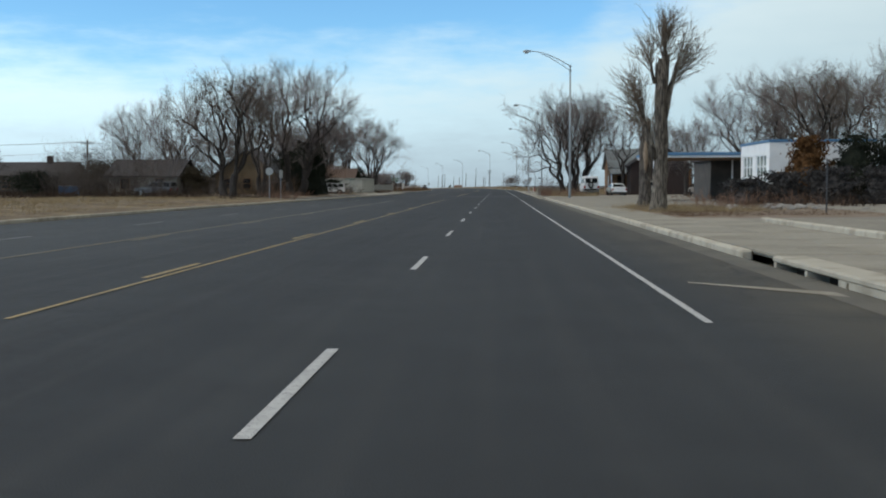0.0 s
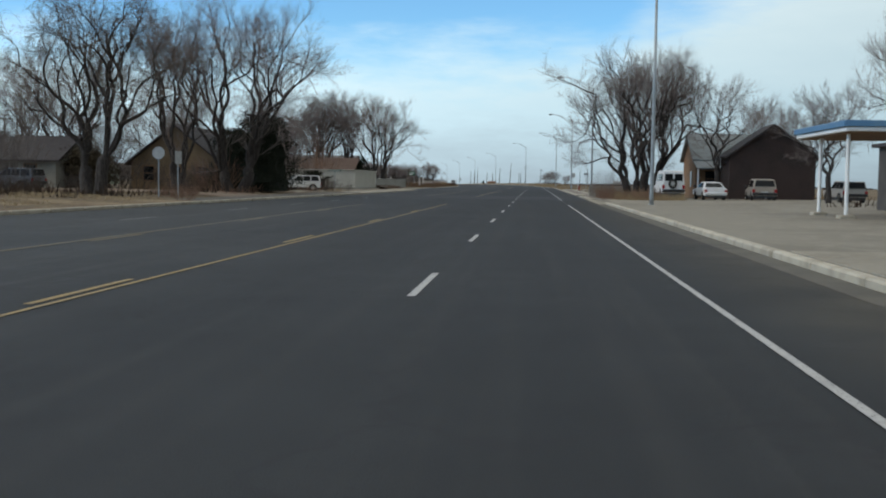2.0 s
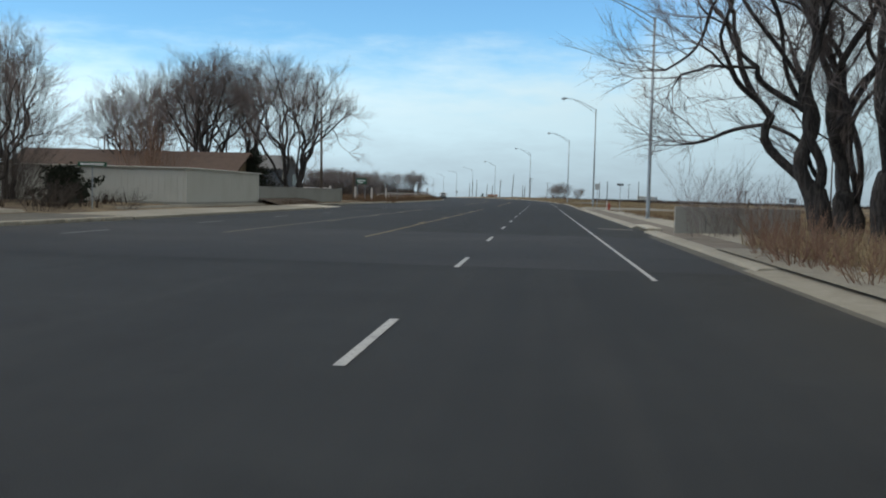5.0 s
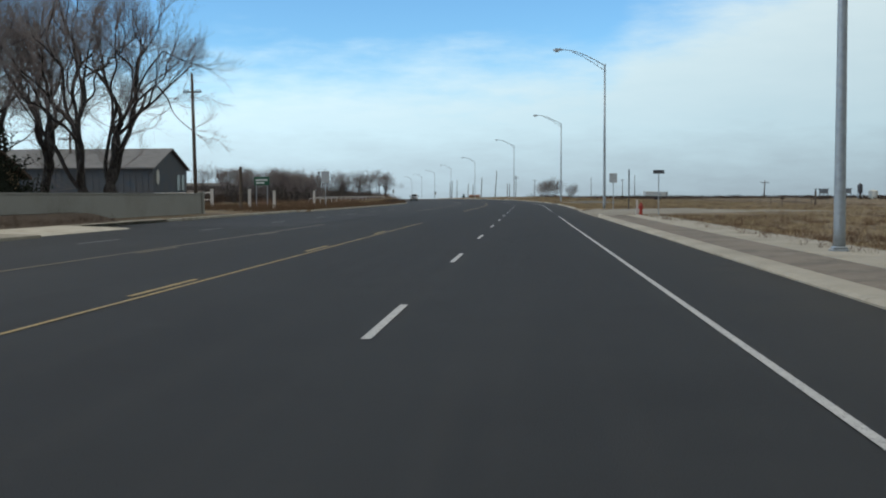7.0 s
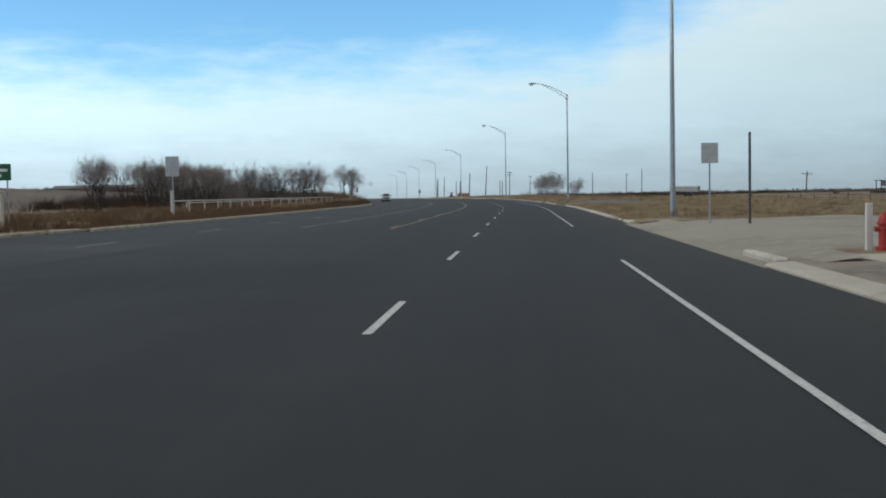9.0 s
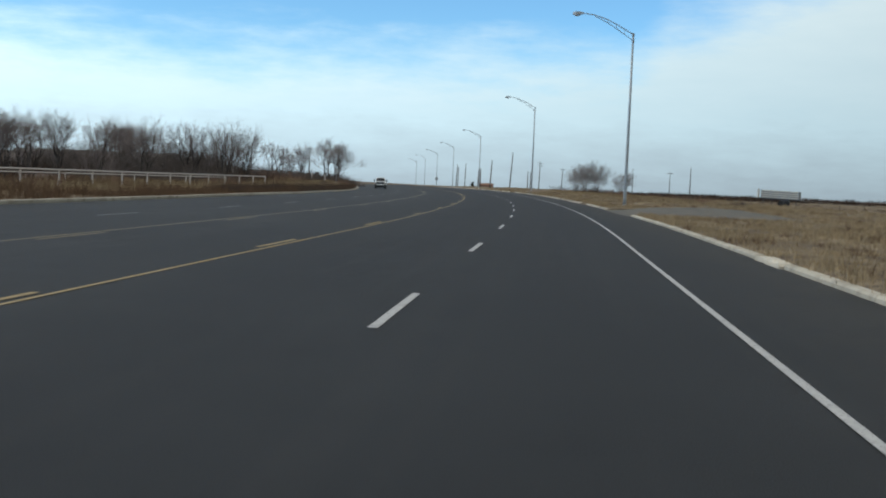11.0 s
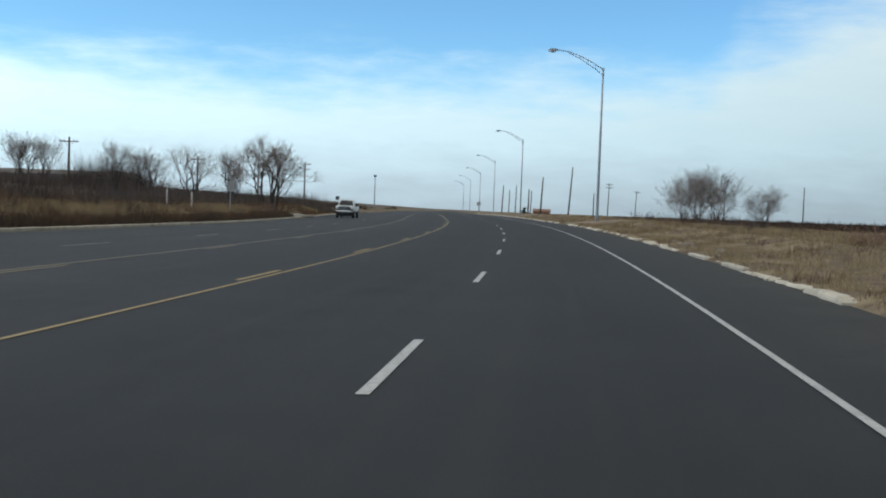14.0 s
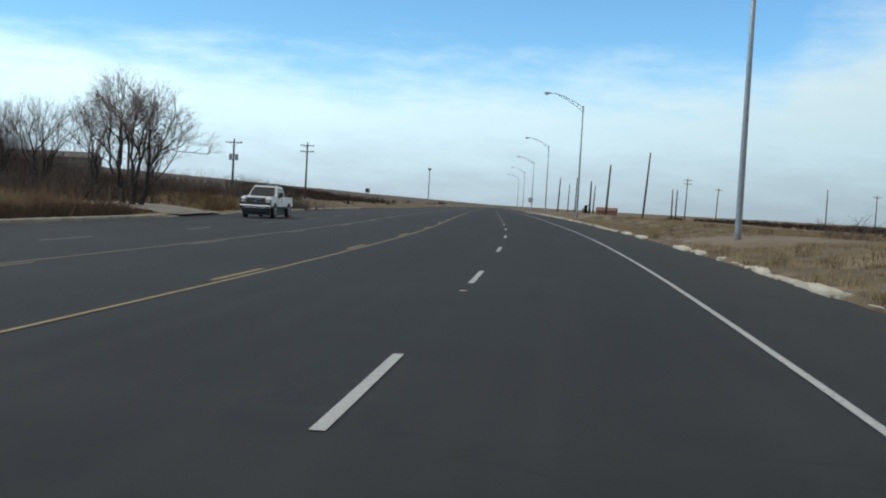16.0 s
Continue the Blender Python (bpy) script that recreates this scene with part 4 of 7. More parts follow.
    # sprays of fine twigs
    for i in range(n):
        if level[i] < 8:
            continue
        way = every[i] - every[par[i]]
        way /= np.linalg.norm(way) + 1e-9
        for _ in range(sprigs + (1 if not kids[i] else 0)):
            e = way * 1.1 + rng.normal(size=3) * 0.42 + np.array((0, 0, 0.16 - sag * 3))
            e /= np.linalg.norm(e)
            ln = rnd.uniform(0.45, 1.10) * grow
            q = every[i] + e * ln
            small.append((every[i], q, twig * 0.9, 0.0))
            for _ in range(2):
                g = e + rng.normal(size=3) * 0.42 + np.array((0, 0, 0.1 - sag * 2))
                g /= np.linalg.norm(g)
                o = every[i] + e * ln * rnd.uniform(0.15, 0.8)
                small.append((o, o + g * rnd.uniform(0.35, 0.80) * grow, twig * 0.75, 0.0))
    return big, small


def segment_mesh(name, segs, mat, sides=3):
    parts = [prisms(g, sides) for g in ([s for s in segs if s[3] > 0], [s for s in segs if s[3] <= 0]) if g]
    m = bpy.data.meshes.new(name)
    v = np.concatenate([p[0] for p in parts])
    m.vertices.add(len(v))
    m.vertices.foreach_set("co", v.ravel())
    flat, starts, k, at = [], [], 0, 0
    for pv, pf in parts:
        flat.append((pf + k).ravel())
        starts.append(at + np.arange(len(pf)) * pf.shape[1])
        at += pf.size
        k += len(pv)
    flat, starts = np.concatenate(flat), np.concatenate(starts)
    m.loops.add(len(flat))
    m.loops.foreach_set("vertex_index", flat)
    m.polygons.add(len(starts))
    m.polygons.foreach_set("loop_start", starts)
    m.update(calc_edges=True)
    m.materials.append(mat)
    return m


HIGH = {}


def make_tree(name, label, bark=None, twigs=None, group="", **k):
    bark, twigs = bark or BARK, twigs or TWIG
    t = thing(name, label, "tree", group)
    big, small = grow_tree(**k)
    big.part("trunk", bark, t, smooth=True)
    c = new("crown", segment_mesh("crown", small, twigs))
    c.parent = t
    HIGH[t.name] = float(np.percentile([q[1][2] for q in small], 99.6))
    return t


def put_tree(t, x, y, turn, height, tall=1.0, label=""):
    scale = height / HIGH[t.name]
    m = pose(x, y, land(x, y) - 0.02 if not 6 < along(x, y)[1] < 45 or y > 137 else 0.15, 0, 0, turn)
    old = t.scale.copy()
    t.scale = (scale, scale, scale * tall)
    c = copy_thing(t, m)
    t.scale = old
    if label:
        c["label"] = label
    return c


def drop(t):
    """Takes a pattern away once its copies stand."""
    for o in [*t.children_recursive, t]:
        bpy.data.objects.remove(o)


def brush_segs(seed, width, height, stems, twig=0.008):
    """The stems of a leafless bush, which fork from one base."""
    rnd = random.Random(seed)
    segs = []

    def shoot(p, d, ln, r, lev):
        n = (3, 2, 1)[lev]
        for i in range(n):
            d = (d + Vector((rnd.gauss(0, 0.16), rnd.gauss(0, 0.16), rnd.gauss(0, 0.12)))).normalized()
            q = p + d * ln / n
            segs.append((p, q, r * (1 - i / n * 0.5), r * (1 - (i + 1) / n * 0.5) if lev < 2 else 0.0))
            p = q
            if lev < 2:
                for _ in range(2):
                    e = (d + Vector((rnd.gauss(0, 0.5), rnd.gauss(0, 0.5), rnd.gauss(0.1, 0.3)))).normalized()
                    shoot(p, e, ln * rnd.uniform(0.32, 0.55), r * 0.6, lev + 1)

    for _ in range(stems):
        a, o = rnd.uniform(0, 2 * math.pi), rnd.uniform(0.05, 1.0) ** 0.5
        p = Vector((math.cos(a) * o * width * 0.28, math.sin(a) * o * width * 0.28, -0.05))
        d = Vector((math.cos(a) * o * width / height * 0.45, math.sin(a) * o * width / height * 0.45, 1)).normalized()
        shoot(p, d, height * rnd.uniform(0.6, 1.0), twig * 1.8, 0)
    return segs


def brush(seed, width, height, stems, mat, label, name="bush", twig=0.008):
    return tagged(new(name, segment_mesh(name, brush_segs(seed, width, height, stems, twig), mat)), label, "bush")


elm = make_tree("tree", "large bare spreading elm with dark limbs and fine grey twigs", seed=3, height=13, spread=13.5, base=0.14, trunk=0.36, stems=1, limbs=6, fork=0.16, twig=0.0058, crook=0.08, arms=((4.4, 1.0, 7.2, 6.6, 1.6, 4.6),))
elm_wide = make_tree("tree", "large bare old elm of several thick dark trunks", seed=8, height=13, spread=13.0, base=0.14, trunk=0.34, stems=4, limbs=3, apart=0.8, fork=0.15, every_m=0.68, twig=0.0062, crook=0.09, sprigs=2, arms=((-3.6, -0.8, 7.6, -5.9, -1.4, 4.8), (-4.2, -2.0, 8.8, -6.9, -2.6, 9.8), (-2.6, 1.5, 3.6, -4.8, 2.0, 3.0), (3.6, -0.5, 6.4, 6.2, -0.8, 5.6)))
cotton = make_tree("tree", "tall bare multi-stemmed cottonwood with sinuous dark limbs", seed=14, height=15.5, spread=14.0, base=0.14, trunk=0.40, stems=2, limbs=4, apart=0.5, fork=0.11, every_m=0.6, sprigs=2, twig=0.0060, crook=0.06, arms=((3.5, -0.8, 7.6, 5.5, -1.2, 5.0), (3.8, 0.8, 9.8, 5.9, 1.0, 9.0)))
cotton_b = make_tree("tree", "tall bare upright cottonwood with fine grey twigs", seed=17, height=15, spread=9.0, base=0.18, trunk=0.28, stems=2, limbs=3, apart=0.35, fork=0.12, twig=0.0056, crook=0.06)
weeping = make_tree("tree", "broad bare willow dense with fine olive-brown twigs", twigs=TWIG_OLIVE, seed=41, height=12, spread=12.5, base=0.20, trunk=0.36, stems=2, limbs=4, fork=0.16, sag=0.16, sprigs=2, every_m=0.6, twig=0.0058, crook=0.07)
small_tree = make_tree("tree", "small bare roadside tree with fine upright twigs", seed=23, height=7.5, spread=6.4, base=0.12, trunk=0.16, stems=2, limbs=3, apart=0.15, fork=0.12, twig=0.0060, step=0.36, sprigs=1, every_m=0.75)
small_c = make_tree("tree", "small bare round-crowned tree by the roadside", seed=61, height=7.5, spread=7.6, base=0.10, trunk=0.19, stems=3, limbs=3, apart=0.45, fork=0.13, twig=0.0062, step=0.35, sprigs=2, every_m=0.60, arms=((2.2, 0.4, 3.6, 4.4, 0.7, 3.4),))
small_b = make_tree("tree", "small bare wind-bent tree with fine twigs", seed=29, height=7.0, spread=5.0, base=0.14, trunk=0.15, stems=2, limbs=3, apart=0.12, fork=0.12, lean=(0.14, 0), twig=0.0060, step=0.36, sprigs=1, every_m=0.75)
fan_tree = make_tree("tree", "bare fan of straight grey stems with feathery twigs", twigs=TWIG_PALE, seed=71, height=5.5, spread=4.6, base=0.06, trunk=0.065, stems=4, limbs=2, apart=0.10, fork=0.09, twig=0.0056, step=0.34, sprigs=2, every_m=0.55)
crooked = make_tree("tree", "crooked bare yard tree with dark forked limbs", seed=33, height=10, spread=9.5, base=0.28, trunk=0.24, stems=1, limbs=4, fork=0.26, lean=(0.12, 0.05), crook=0.13, twig=0.0056, every_m=0.6, arms=((-3.2, 0.4, 5.2, -5.0, 0.6, 3.9), (3.6, 0.2, 5.0, 5.2, 0.2, 4.6)))


def lumpy_trunk(high, wide, seed):
    """A knotted trunk with root flare and a jagged broken top."""
    rnd = random.Random(seed)
    n, rows = 18, 26
    v, f = [], []
    for j in range(rows):
        u = j / (rows - 1)
        r = wide * (1 + 0.75 * math.exp(-u * 14)) * (1 - 0.14 * u)
        for k in range(n):
            a = 2 * math.pi * k / n
            g = r * (1 + 0.10 * math.sin(3 * a + 2 * u + seed) + 0.07 * math.sin(7 * a + 6 * u) + 0.22 * noise.noise(Vector((math.cos(a) * 1.3, math.sin(a) * 1.3, u * high * 1.1 + seed))) + rnd.uniform(-0.03, 0.03))
            z = high * u - 0.2 + (0.45 * math.sin(2 * a + 0.6) + 0.25 * math.sin(5 * a) if j == rows - 1 else 0)
            v.append((math.cos(a) * g + 0.16 * u * u + 0.06 * math.sin(5 * u), math.sin(a) * g, z))
    f = [(j * n + k, j * n + (k + 1) % n, (j + 1) * n + (k + 1) % n, (j + 1) * n + k) for j in range(rows - 1) for k in range(n)] + [tuple(range((rows - 1) * n, rows * n))]
    return Shape().add(v, f)


def broken_stump():
    """A hollow old trunk snapped off at head height, with thin shoots at the break."""
    rnd = random.Random(47)
    t = thing("tree_stump", "broken old tree stump with peeling bark and thin shoots", "tree stump")
    lumpy_trunk(4.3, 0.33, 2).part("trunk", BARK_MID, t, smooth=True)
    Shape().tube(((-0.20, -0.115, 1.9), (-0.225, -0.13, 2.4), (-0.22, -0.125, 3.0), (-0.18, -0.10, 3.6)), (0.03, 0.11, 0.13, 0.04), 9).part("torn_wood", TORN_WOOD, t, "pale torn wood where the bark has peeled", smooth=True)
    Shape().tube(((0.1, 0.0, 3.4), (0.55, 0.05, 4.0), (0.75, 0.1, 4.8)), (0.17, 0.13, 0.09), 8).part("broken_limb", BARK_PALE, t)
    segs = []
    for _ in range(26):
        p = Vector((rnd.gauss(0.1, 0.2), rnd.gauss(0, 0.2), rnd.uniform(3.0, 4.2)))
        d = Vector((rnd.gauss(0, 0.5), rnd.gauss(0, 0.5), 0.9)).normalized()
        for i in range(3):
            q = p + d * rnd.uniform(0.25, 0.5)
            segs.append((p, q, 0.012 - i * 0.003, 0.009 - i * 0.003))
            e = (d + Vector((rnd.gauss(0, 0.5), rnd.gauss(0, 0.5), 0.2))).normalized()
            segs.append((q, q + e * rnd.uniform(0.3, 0.6), 0.007, 0.0))
            p, d = q, (d + Vector((rnd.gauss(0, 0.2), rnd.gauss(0, 0.2), 0.1))).normalized()
    segs += [(q[0] + Vector((0.1, 0, 3.6)), q[1] + Vector((0.1, 0, 3.6)), q[2], q[3]) for q in brush_segs(71, 1.5, 1.9, 26, 0.009)]
    c = new("brush_crown", segment_mesh("brush_crown", segs, TWIG_TAN))
    c.parent = t
    return t


PLACES = (
    # left of the road, by the first houses
    (weeping, -24.8, 104.5, 20, 12.9), (cotton_b, -25.2, 121.0, 60, 14.2), (cotton, -22.0, 126.0, 350, 16.0), (cotton_b, -47.6, 143.3, 140, 12.0), (elm, -36.5, 128, 100, 13.2),
    (elm, -42.5, 150, 250, 9.5), (elm, -36.2, 148, 60, 9.5), (crooked, -34.5, 150, 300, 8.5), (crooked, -38, 158, 33, 10.0), (cotton_b, -31.5, 172, 80, 11.5), (elm, -24.6, 157, 130, 8.2),
    # behind the white shed and the wall
    (cotton, -23.4, 215.5, 15, 15.0), (cotton_b, -30.0, 222.8, 110, 16.0), (cotton_b, -33.8, 222.0, 30, 15.5), (cotton, -33.6, 216.5, 240, 15.5), (elm, -47, 236, 70, 14.0), (cotton_b, -41, 224, 310, 14.5), (elm, -37, 205, 310, 11.0),
    # right of the road
    (elm_wide, 10.9, 139, 0, 13.4), (cotton_b, 12.2, 143, 170, 12.2), (crooked, 17.0, 135.6, 205, 10.8), (crooked, 23.5, 149, 130, 10.2), (elm, 28, 152, 70, 10.4),
    (elm, 26, 108, 200, 12.6), (elm_wide, 32, 112, 20, 13.2), (elm, 38, 104, 320, 14.0), (weeping, 28.5, 93, 250, 11.4), (cotton_b, 44, 118, 90, 14.5), (crooked, 21.5, 118, 60, 8.5), (weeping, 37, 86, 130, 12.5),
    (fan_tree, 8.4, 423.6, 40, 5.3), (fan_tree, 6.2, 416.0, 130, 4.4), (fan_tree, 4.9, 413.4, 220, 4.1), (fan_tree, 12.4, 425.4, 250, 4.0),
    # further out, left
    (small_c, -36.2, 437.2, 0, 8.2), (small_b, -43.8, 445.5, 120, 7.4), (small_tree, -49.5, 448, 220, 7.0), (small_b, -29.0, 350.6, 0, 5.9), (small_tree, -32.2, 351, 200, 5.8), (small_b, -28.0, 354, 40, 5.6), (small_b, -36.5, 350, 20, 6.2),
    (small_b, -29.5, 298, 10, 4.7), (small_c, -32.5, 303, 60, 5.1), (small_tree, -36, 297, 160, 5.3), (small_tree, -30.5, 311, 220, 4.5), (small_c, -35, 322, 80, 5.0), (small_tree, -38.5, 324, 10, 5.2), (small_b, -32.5, 320, 350, 4.8), (small_tree, -43, 330, 130, 5.7), (small_c, -47, 340, 310, 5.9), (small_tree, -52, 346, 30, 6.3), (small_b, -58, 350, 10, 7.2), (small_tree, -40, 306, 77, 5.2), (small_b, -40.5, 349.5, 60, 6.0), (small_tree, -45.5, 352, 150, 6.4), (small_b, -44, 366, 200, 6.0), (small_c, -48, 372, 20, 6.4), (small_tree, -52, 384, 350, 6.6), (small_b, -41, 368, 90, 5.0),
    (small_tree, -62, 455, 120, 7.0), (small_b, -60.5, 457.5, 20, 6.4), (small_tree, -58.4, 456, 220, 6.2), (small_tree, -52, 470, 160, 6.0), (small_b, -86, 480, 0, 8.0), (small_c, -92, 484, 90, 8.0),
)
for t, x, y, turn, high in PLACES:
    put_tree(t, x, y, turn, high)

# the two battered roadside trees: a tall thick trunk, and a broken stump with thin shoots
old_a = thing("tree", "tall old tree with a thick battered trunk and fans of shoots", "tree")
lumpy_trunk(6.9, 0.33, 5).part("trunk", BARK_PALE, old_a, "thick pale trunk snapped off high up", smooth=True)


def shoots(base, way, seed, width, height, stems, twig=0.010):
    """A fan of thin shoots that springs from one point and leans one way."""
    turn = Vector((0, 0, 1)).rotation_difference(Vector(way).normalized())
    return [(turn @ q[0] + base, turn @ q[1] + base, q[2], q[3]) for q in brush_segs(seed, width, height, stems, twig)]


# each bough: its bends, its thickness at both ends, and the fans on it as (share of the way, lean, width, height, stems)
BOUGHS = (
    (((-0.2, 0, 2.5), (-0.5, 0.1, 3.5), (-0.75, 0.2, 4.3), (-0.9, 0.2, 5.1)), 0.20, 0.10, ((0.55, (-0.75, 0.2, 0.8), 0.7, 1.6, 13), (0.8, (-0.45, -0.4, 1), 0.7, 1.6, 13), (1.0, (-0.5, 0.3, 0.9), 0.9, 1.7, 18), (0.9, (-0.1, 0.2, 1), 0.6, 1.6, 10))),
    (((0.2, 0, 4.4), (0.38, 0.05, 5.3), (0.55, 0.1, 6.0), (0.8, 0.1, 6.7)), 0.18, 0.08, ((0.6, (0.8, 0.2, 0.9), 0.5, 1.6, 10), (0.85, (0.6, -0.3, 1), 0.6, 1.7, 12), (1.0, (0.55, 0.2, 0.9), 0.8, 1.7, 16))),
    (((0.1, 0.05, 5.6), (0.22, 0.1, 6.6), (0.2, 0.1, 7.3), (0.25, 0.15, 7.9)), 0.16, 0.07, ((0.4, (0.4, 0.5, 1), 0.6, 1.8, 10), (0.7, (-0.3, -0.2, 1), 0.6, 1.7, 12), (1.0, (0.2, 0.1, 1), 0.8, 1.5, 18), (0.9, (0.5, 0, 1), 0.7, 1.6, 12))),
    (((-0.25, 0, 6.0), (-0.4, -0.1, 6.5), (-0.45, -0.1, 7.0)), 0.10, 0.05, ((0.6, (-0.35, -0.2, 1), 0.6, 1.4, 10), (1.0, (-0.1, 0.1, 1), 0.7, 1.3, 12))),
)
for k, (bends, r0, r1, fans) in enumerate(BOUGHS):
    pts = [Vector(q) for q in bends]
    n = len(pts) - 1
    Shape().tube(pts, [r0 + (r1 - r0) * i / n for i in range(n + 1)], 8).part("limb", BARK_PALE, old_a, smooth=True)
    segs = []
    for m, (u, way, wide, high, stems) in enumerate(fans):
        i = min(n - 1, int(u * n))
        segs += shoots(pts[i].lerp(pts[i + 1], u * n - i), way, 60 + 9 * k + m, wide, high, stems)
    c = new("brush_crown", segment_mesh("brush_crown", segs, TWIG_TAN))
    c.parent = old_a
old_a.matrix_basis = pose(8.98, 51.5, 0.15)
old_b = broken_stump()
old_b.matrix_basis = pose(9.25, 58.6, 0.15, 0, 0, 60)
for t in (elm, elm_wide, cotton, cotton_b, weeping, fan_tree, crooked, small_tree, small_b, small_c):
    drop(t)


def put(ob, x, y, turn=0.0, scale=(1, 1, 1), z=None):
    c = ob.copy()
    scene.collection.objects.link(c)
    c.matrix_basis = pose(x, y, land(x, y) if z is None else z, 0, 0, turn) @ Matrix.Diagonal((*scale, 1))
    return c


grey_bush = brush(2, 3.6, 3.6, 26, TWIG, "bare grey shrub of fine upright twigs")
dark_bush = brush(4, 3.0, 1.7, 21, BRUSH_DARK, "dense dark leafless hedge bush")
haze_bush = brush(12, 5.2, 4.6, 54, TWIG_HAZE, "tall tangled grey-brown leafless thicket", twig=0.007)
red_bush = brush(6, 3.0, 1.2, 14, TWIG_RED, "low reddish dry brush", twig=0.009)
for x, y, tn, sc in ((-33, 332, 0, (1.0, 1.0, 0.8)), (7.5, 146.5, 20, (0.6, 0.6, 0.75)), (8.6, 147.5, 100, (0.6, 0.6, 0.6)), (9.5, 145, 100, (0.6, 0.6, 0.5))):
    put(grey_bush, x, y, tn, sc)
for i, (x, y, s) in enumerate(((16.8, 68.2, 0.85), (18.6, 69, 0.95), (20.6, 69.4, 1.05), (22.6, 69, 1.1), (24.6, 67.6, 1.1), (26.6, 65.8, 1.15), (-45, 128, 1.4), (-42, 131, 1.5), (-39, 134, 1.3), (-53, 150, 2.0), (-57, 154, 2.1), (-22.5, 134, 1.2), (-19.8, 152, 0.9), (-21, 156, 0.8), (-19.6, 161, 0.6), (-64, 150, 2.0), (-70, 148, 2.2), (-27, 108, 0.8), (-33, 112, 1.0), (-75, 152, 2.2), (-46, 121, 1.6), (-43, 119, 1.7), (-41, 120, 1.4), (-37, 118, 1.0), (-31, 128, 1.6), (-34, 129, 1.7), (-28, 129, 1.3), (-38, 130, 2.0), (-30, 107, 0.7), (-34, 110, 0.9), (-38, 112, 1.0), (-24, 118, 0.9), (-25.5, 131, 1.4), (-23.6, 133, 1.5), (-41, 115, 1.2), (-48, 118, 1.5), (-55, 128, 1.9), (-60, 132, 2.0), (-43, 146, 2.3), (-38.5, 143, 2.2), (-35, 146, 2.2), (-47, 147, 2.4))):
    put(dark_bush, x, y, i * 47, (s, s, s * 0.95), None if not 6 < x < 45 or y > 137 else 0.18)
rr = random.Random(9)
for i in range(34):
    x, y = rr.uniform(6.9, 11.5), rr.uniform(124, 137)
    k = rr.uniform(0.35, 1.0)
    put(red_bush, x, y, rr.uniform(0, 360), (0.3 + 0.3 * k, 0.3 + 0.3 * k, k * 0.9), 0.14)
for i in range(16):
    put(red_bush, rr.uniform(-24, -19.8), rr.uniform(103, 134), rr.uniform(0, 360), (0.5, 0.5, 0.5))
for i in range(46):
    s = rr.uniform(340, 440)
    p = on_road(s, rr.uniform(-27, -20.4))
    k = rr.uniform(0.5, 1.1)
    put(red_bush if i % 3 else dark_bush, p.x, p.y, rr.uniform(0, 360), (0.8 * k, 0.8 * k, (1.0 if i % 3 else 0.6) * k))
for i in range(40):
    s = rr.uniform(246, 345)
    p = on_road(s, rr.uniform(-26, -20.3))
    put(red_bush, p.x, p.y, rr.uniform(0, 360), (0.5, 0.5, rr.uniform(0.35, 0.7)))
for i in range(46):
    s = rr.uniform(345, 425)
    p = on_road(s, rr.uniform(11, 24))
    k = rr.uniform(0.35, 0.8)
    put(red_bush if i % 4 else dark_bush, p.x, p.y, rr.uniform(0, 360), (k, k, 0.7 * k))
for x, y, k in ((-18.2, 101.2, 0.75), (-17.9, 100.0, 0.6), (-19.3, 139.6, 0.5), (-19.6, 141.0, 0.55), (-19.0, 142.4, 0.45), (-19.6, 104.5, 0.5), (-20.4, 109, 0.4), (-22, 114, 0.45), (-20.5, 119, 0.4), (-21.2, 126, 0.5), (-24.9, 128.1, 1.6), (-24.2, 127.6, 1.4)):
    put(red_bush, x, y, x * 50, (k, k, 1.05 * k if k < 1 else 1.5 * k), 0.16)
for x, y, k in ((-27.6, 185, 1.0), (-26.2, 186, 0.85), (-28.8, 187, 0.8)):
    put(red_bush, x, y, x * 70, (1.5 * k, 1.5 * k, 5.4 * k))
for x, y, k in ((11.5, 53, 0.5), (12.0, 61, 0.7), (13.6, 63, 0.8), (15.2, 62, 0.8), (17.0, 61, 0.8), (18.6, 63, 0.8), (16.4, 65, 0.8), (14.6, 60, 0.7), (19.5, 60, 0.7), (12.8, 55, 0.6), (14.2, 54, 0.55), (13.2, 58, 0.6), (15.4, 57, 0.6), (11.6, 57.5, 0.5), (8.6, 52.6, 0.3), (9.9, 59.2, 0.35)):
    put(red_bush, x, y, x * 70, (k, k, k * rr.uniform(0.6, 1.0)), 0.16)
for i, (x, y, k) in enumerate(((-45.5, 117, 0.9), (-42, 114.5, 1.0), (-38.5, 117, 1.15), (-35, 114, 1.0), (-48.5, 122, 1.0), (-51, 134, 1.3), (-46, 136, 1.3), (-28.5, 152, 1.0), (-31.5, 160, 1.15), (-29, 166, 1.2), (-26.5, 161, 0.9), (-33.5, 168, 1.1), (-36, 136, 1.2), (-40.5, 139, 1.3))):
    put(haze_bush, x, y, i * 67, (k, k, k * (0.85 + 0.1 * (i % 4))))
for i in range(44):
    u = rr.random()
    x, y = -33.5 - 22 * u + rr.gauss(0, 0.8), 357 + 12 * u + rr.gauss(0, 2.2)
    k = rr.uniform(0.75, 1.15)
    put(dark_bush if i % 3 else haze_bush, x, y, i * 67, (k, k, k * (1.35 if i % 3 else 0.68)))
for x, y, k, tall in ((8.3, 423.0, 0.5, 0.75), (9.6, 423.6, 0.4, 0.5), (5.6, 412.4, 0.4, 0.45), (6.4, 412.0, 0.4, 0.4), (11.7, 425.0, 0.35, 0.8)):
    put(dark_bush, x, y, x * 50, (k, k, tall))
for ob in (grey_bush, dark_bush, red_bush, haze_bush):
    bpy.data.objects.remove(ob)


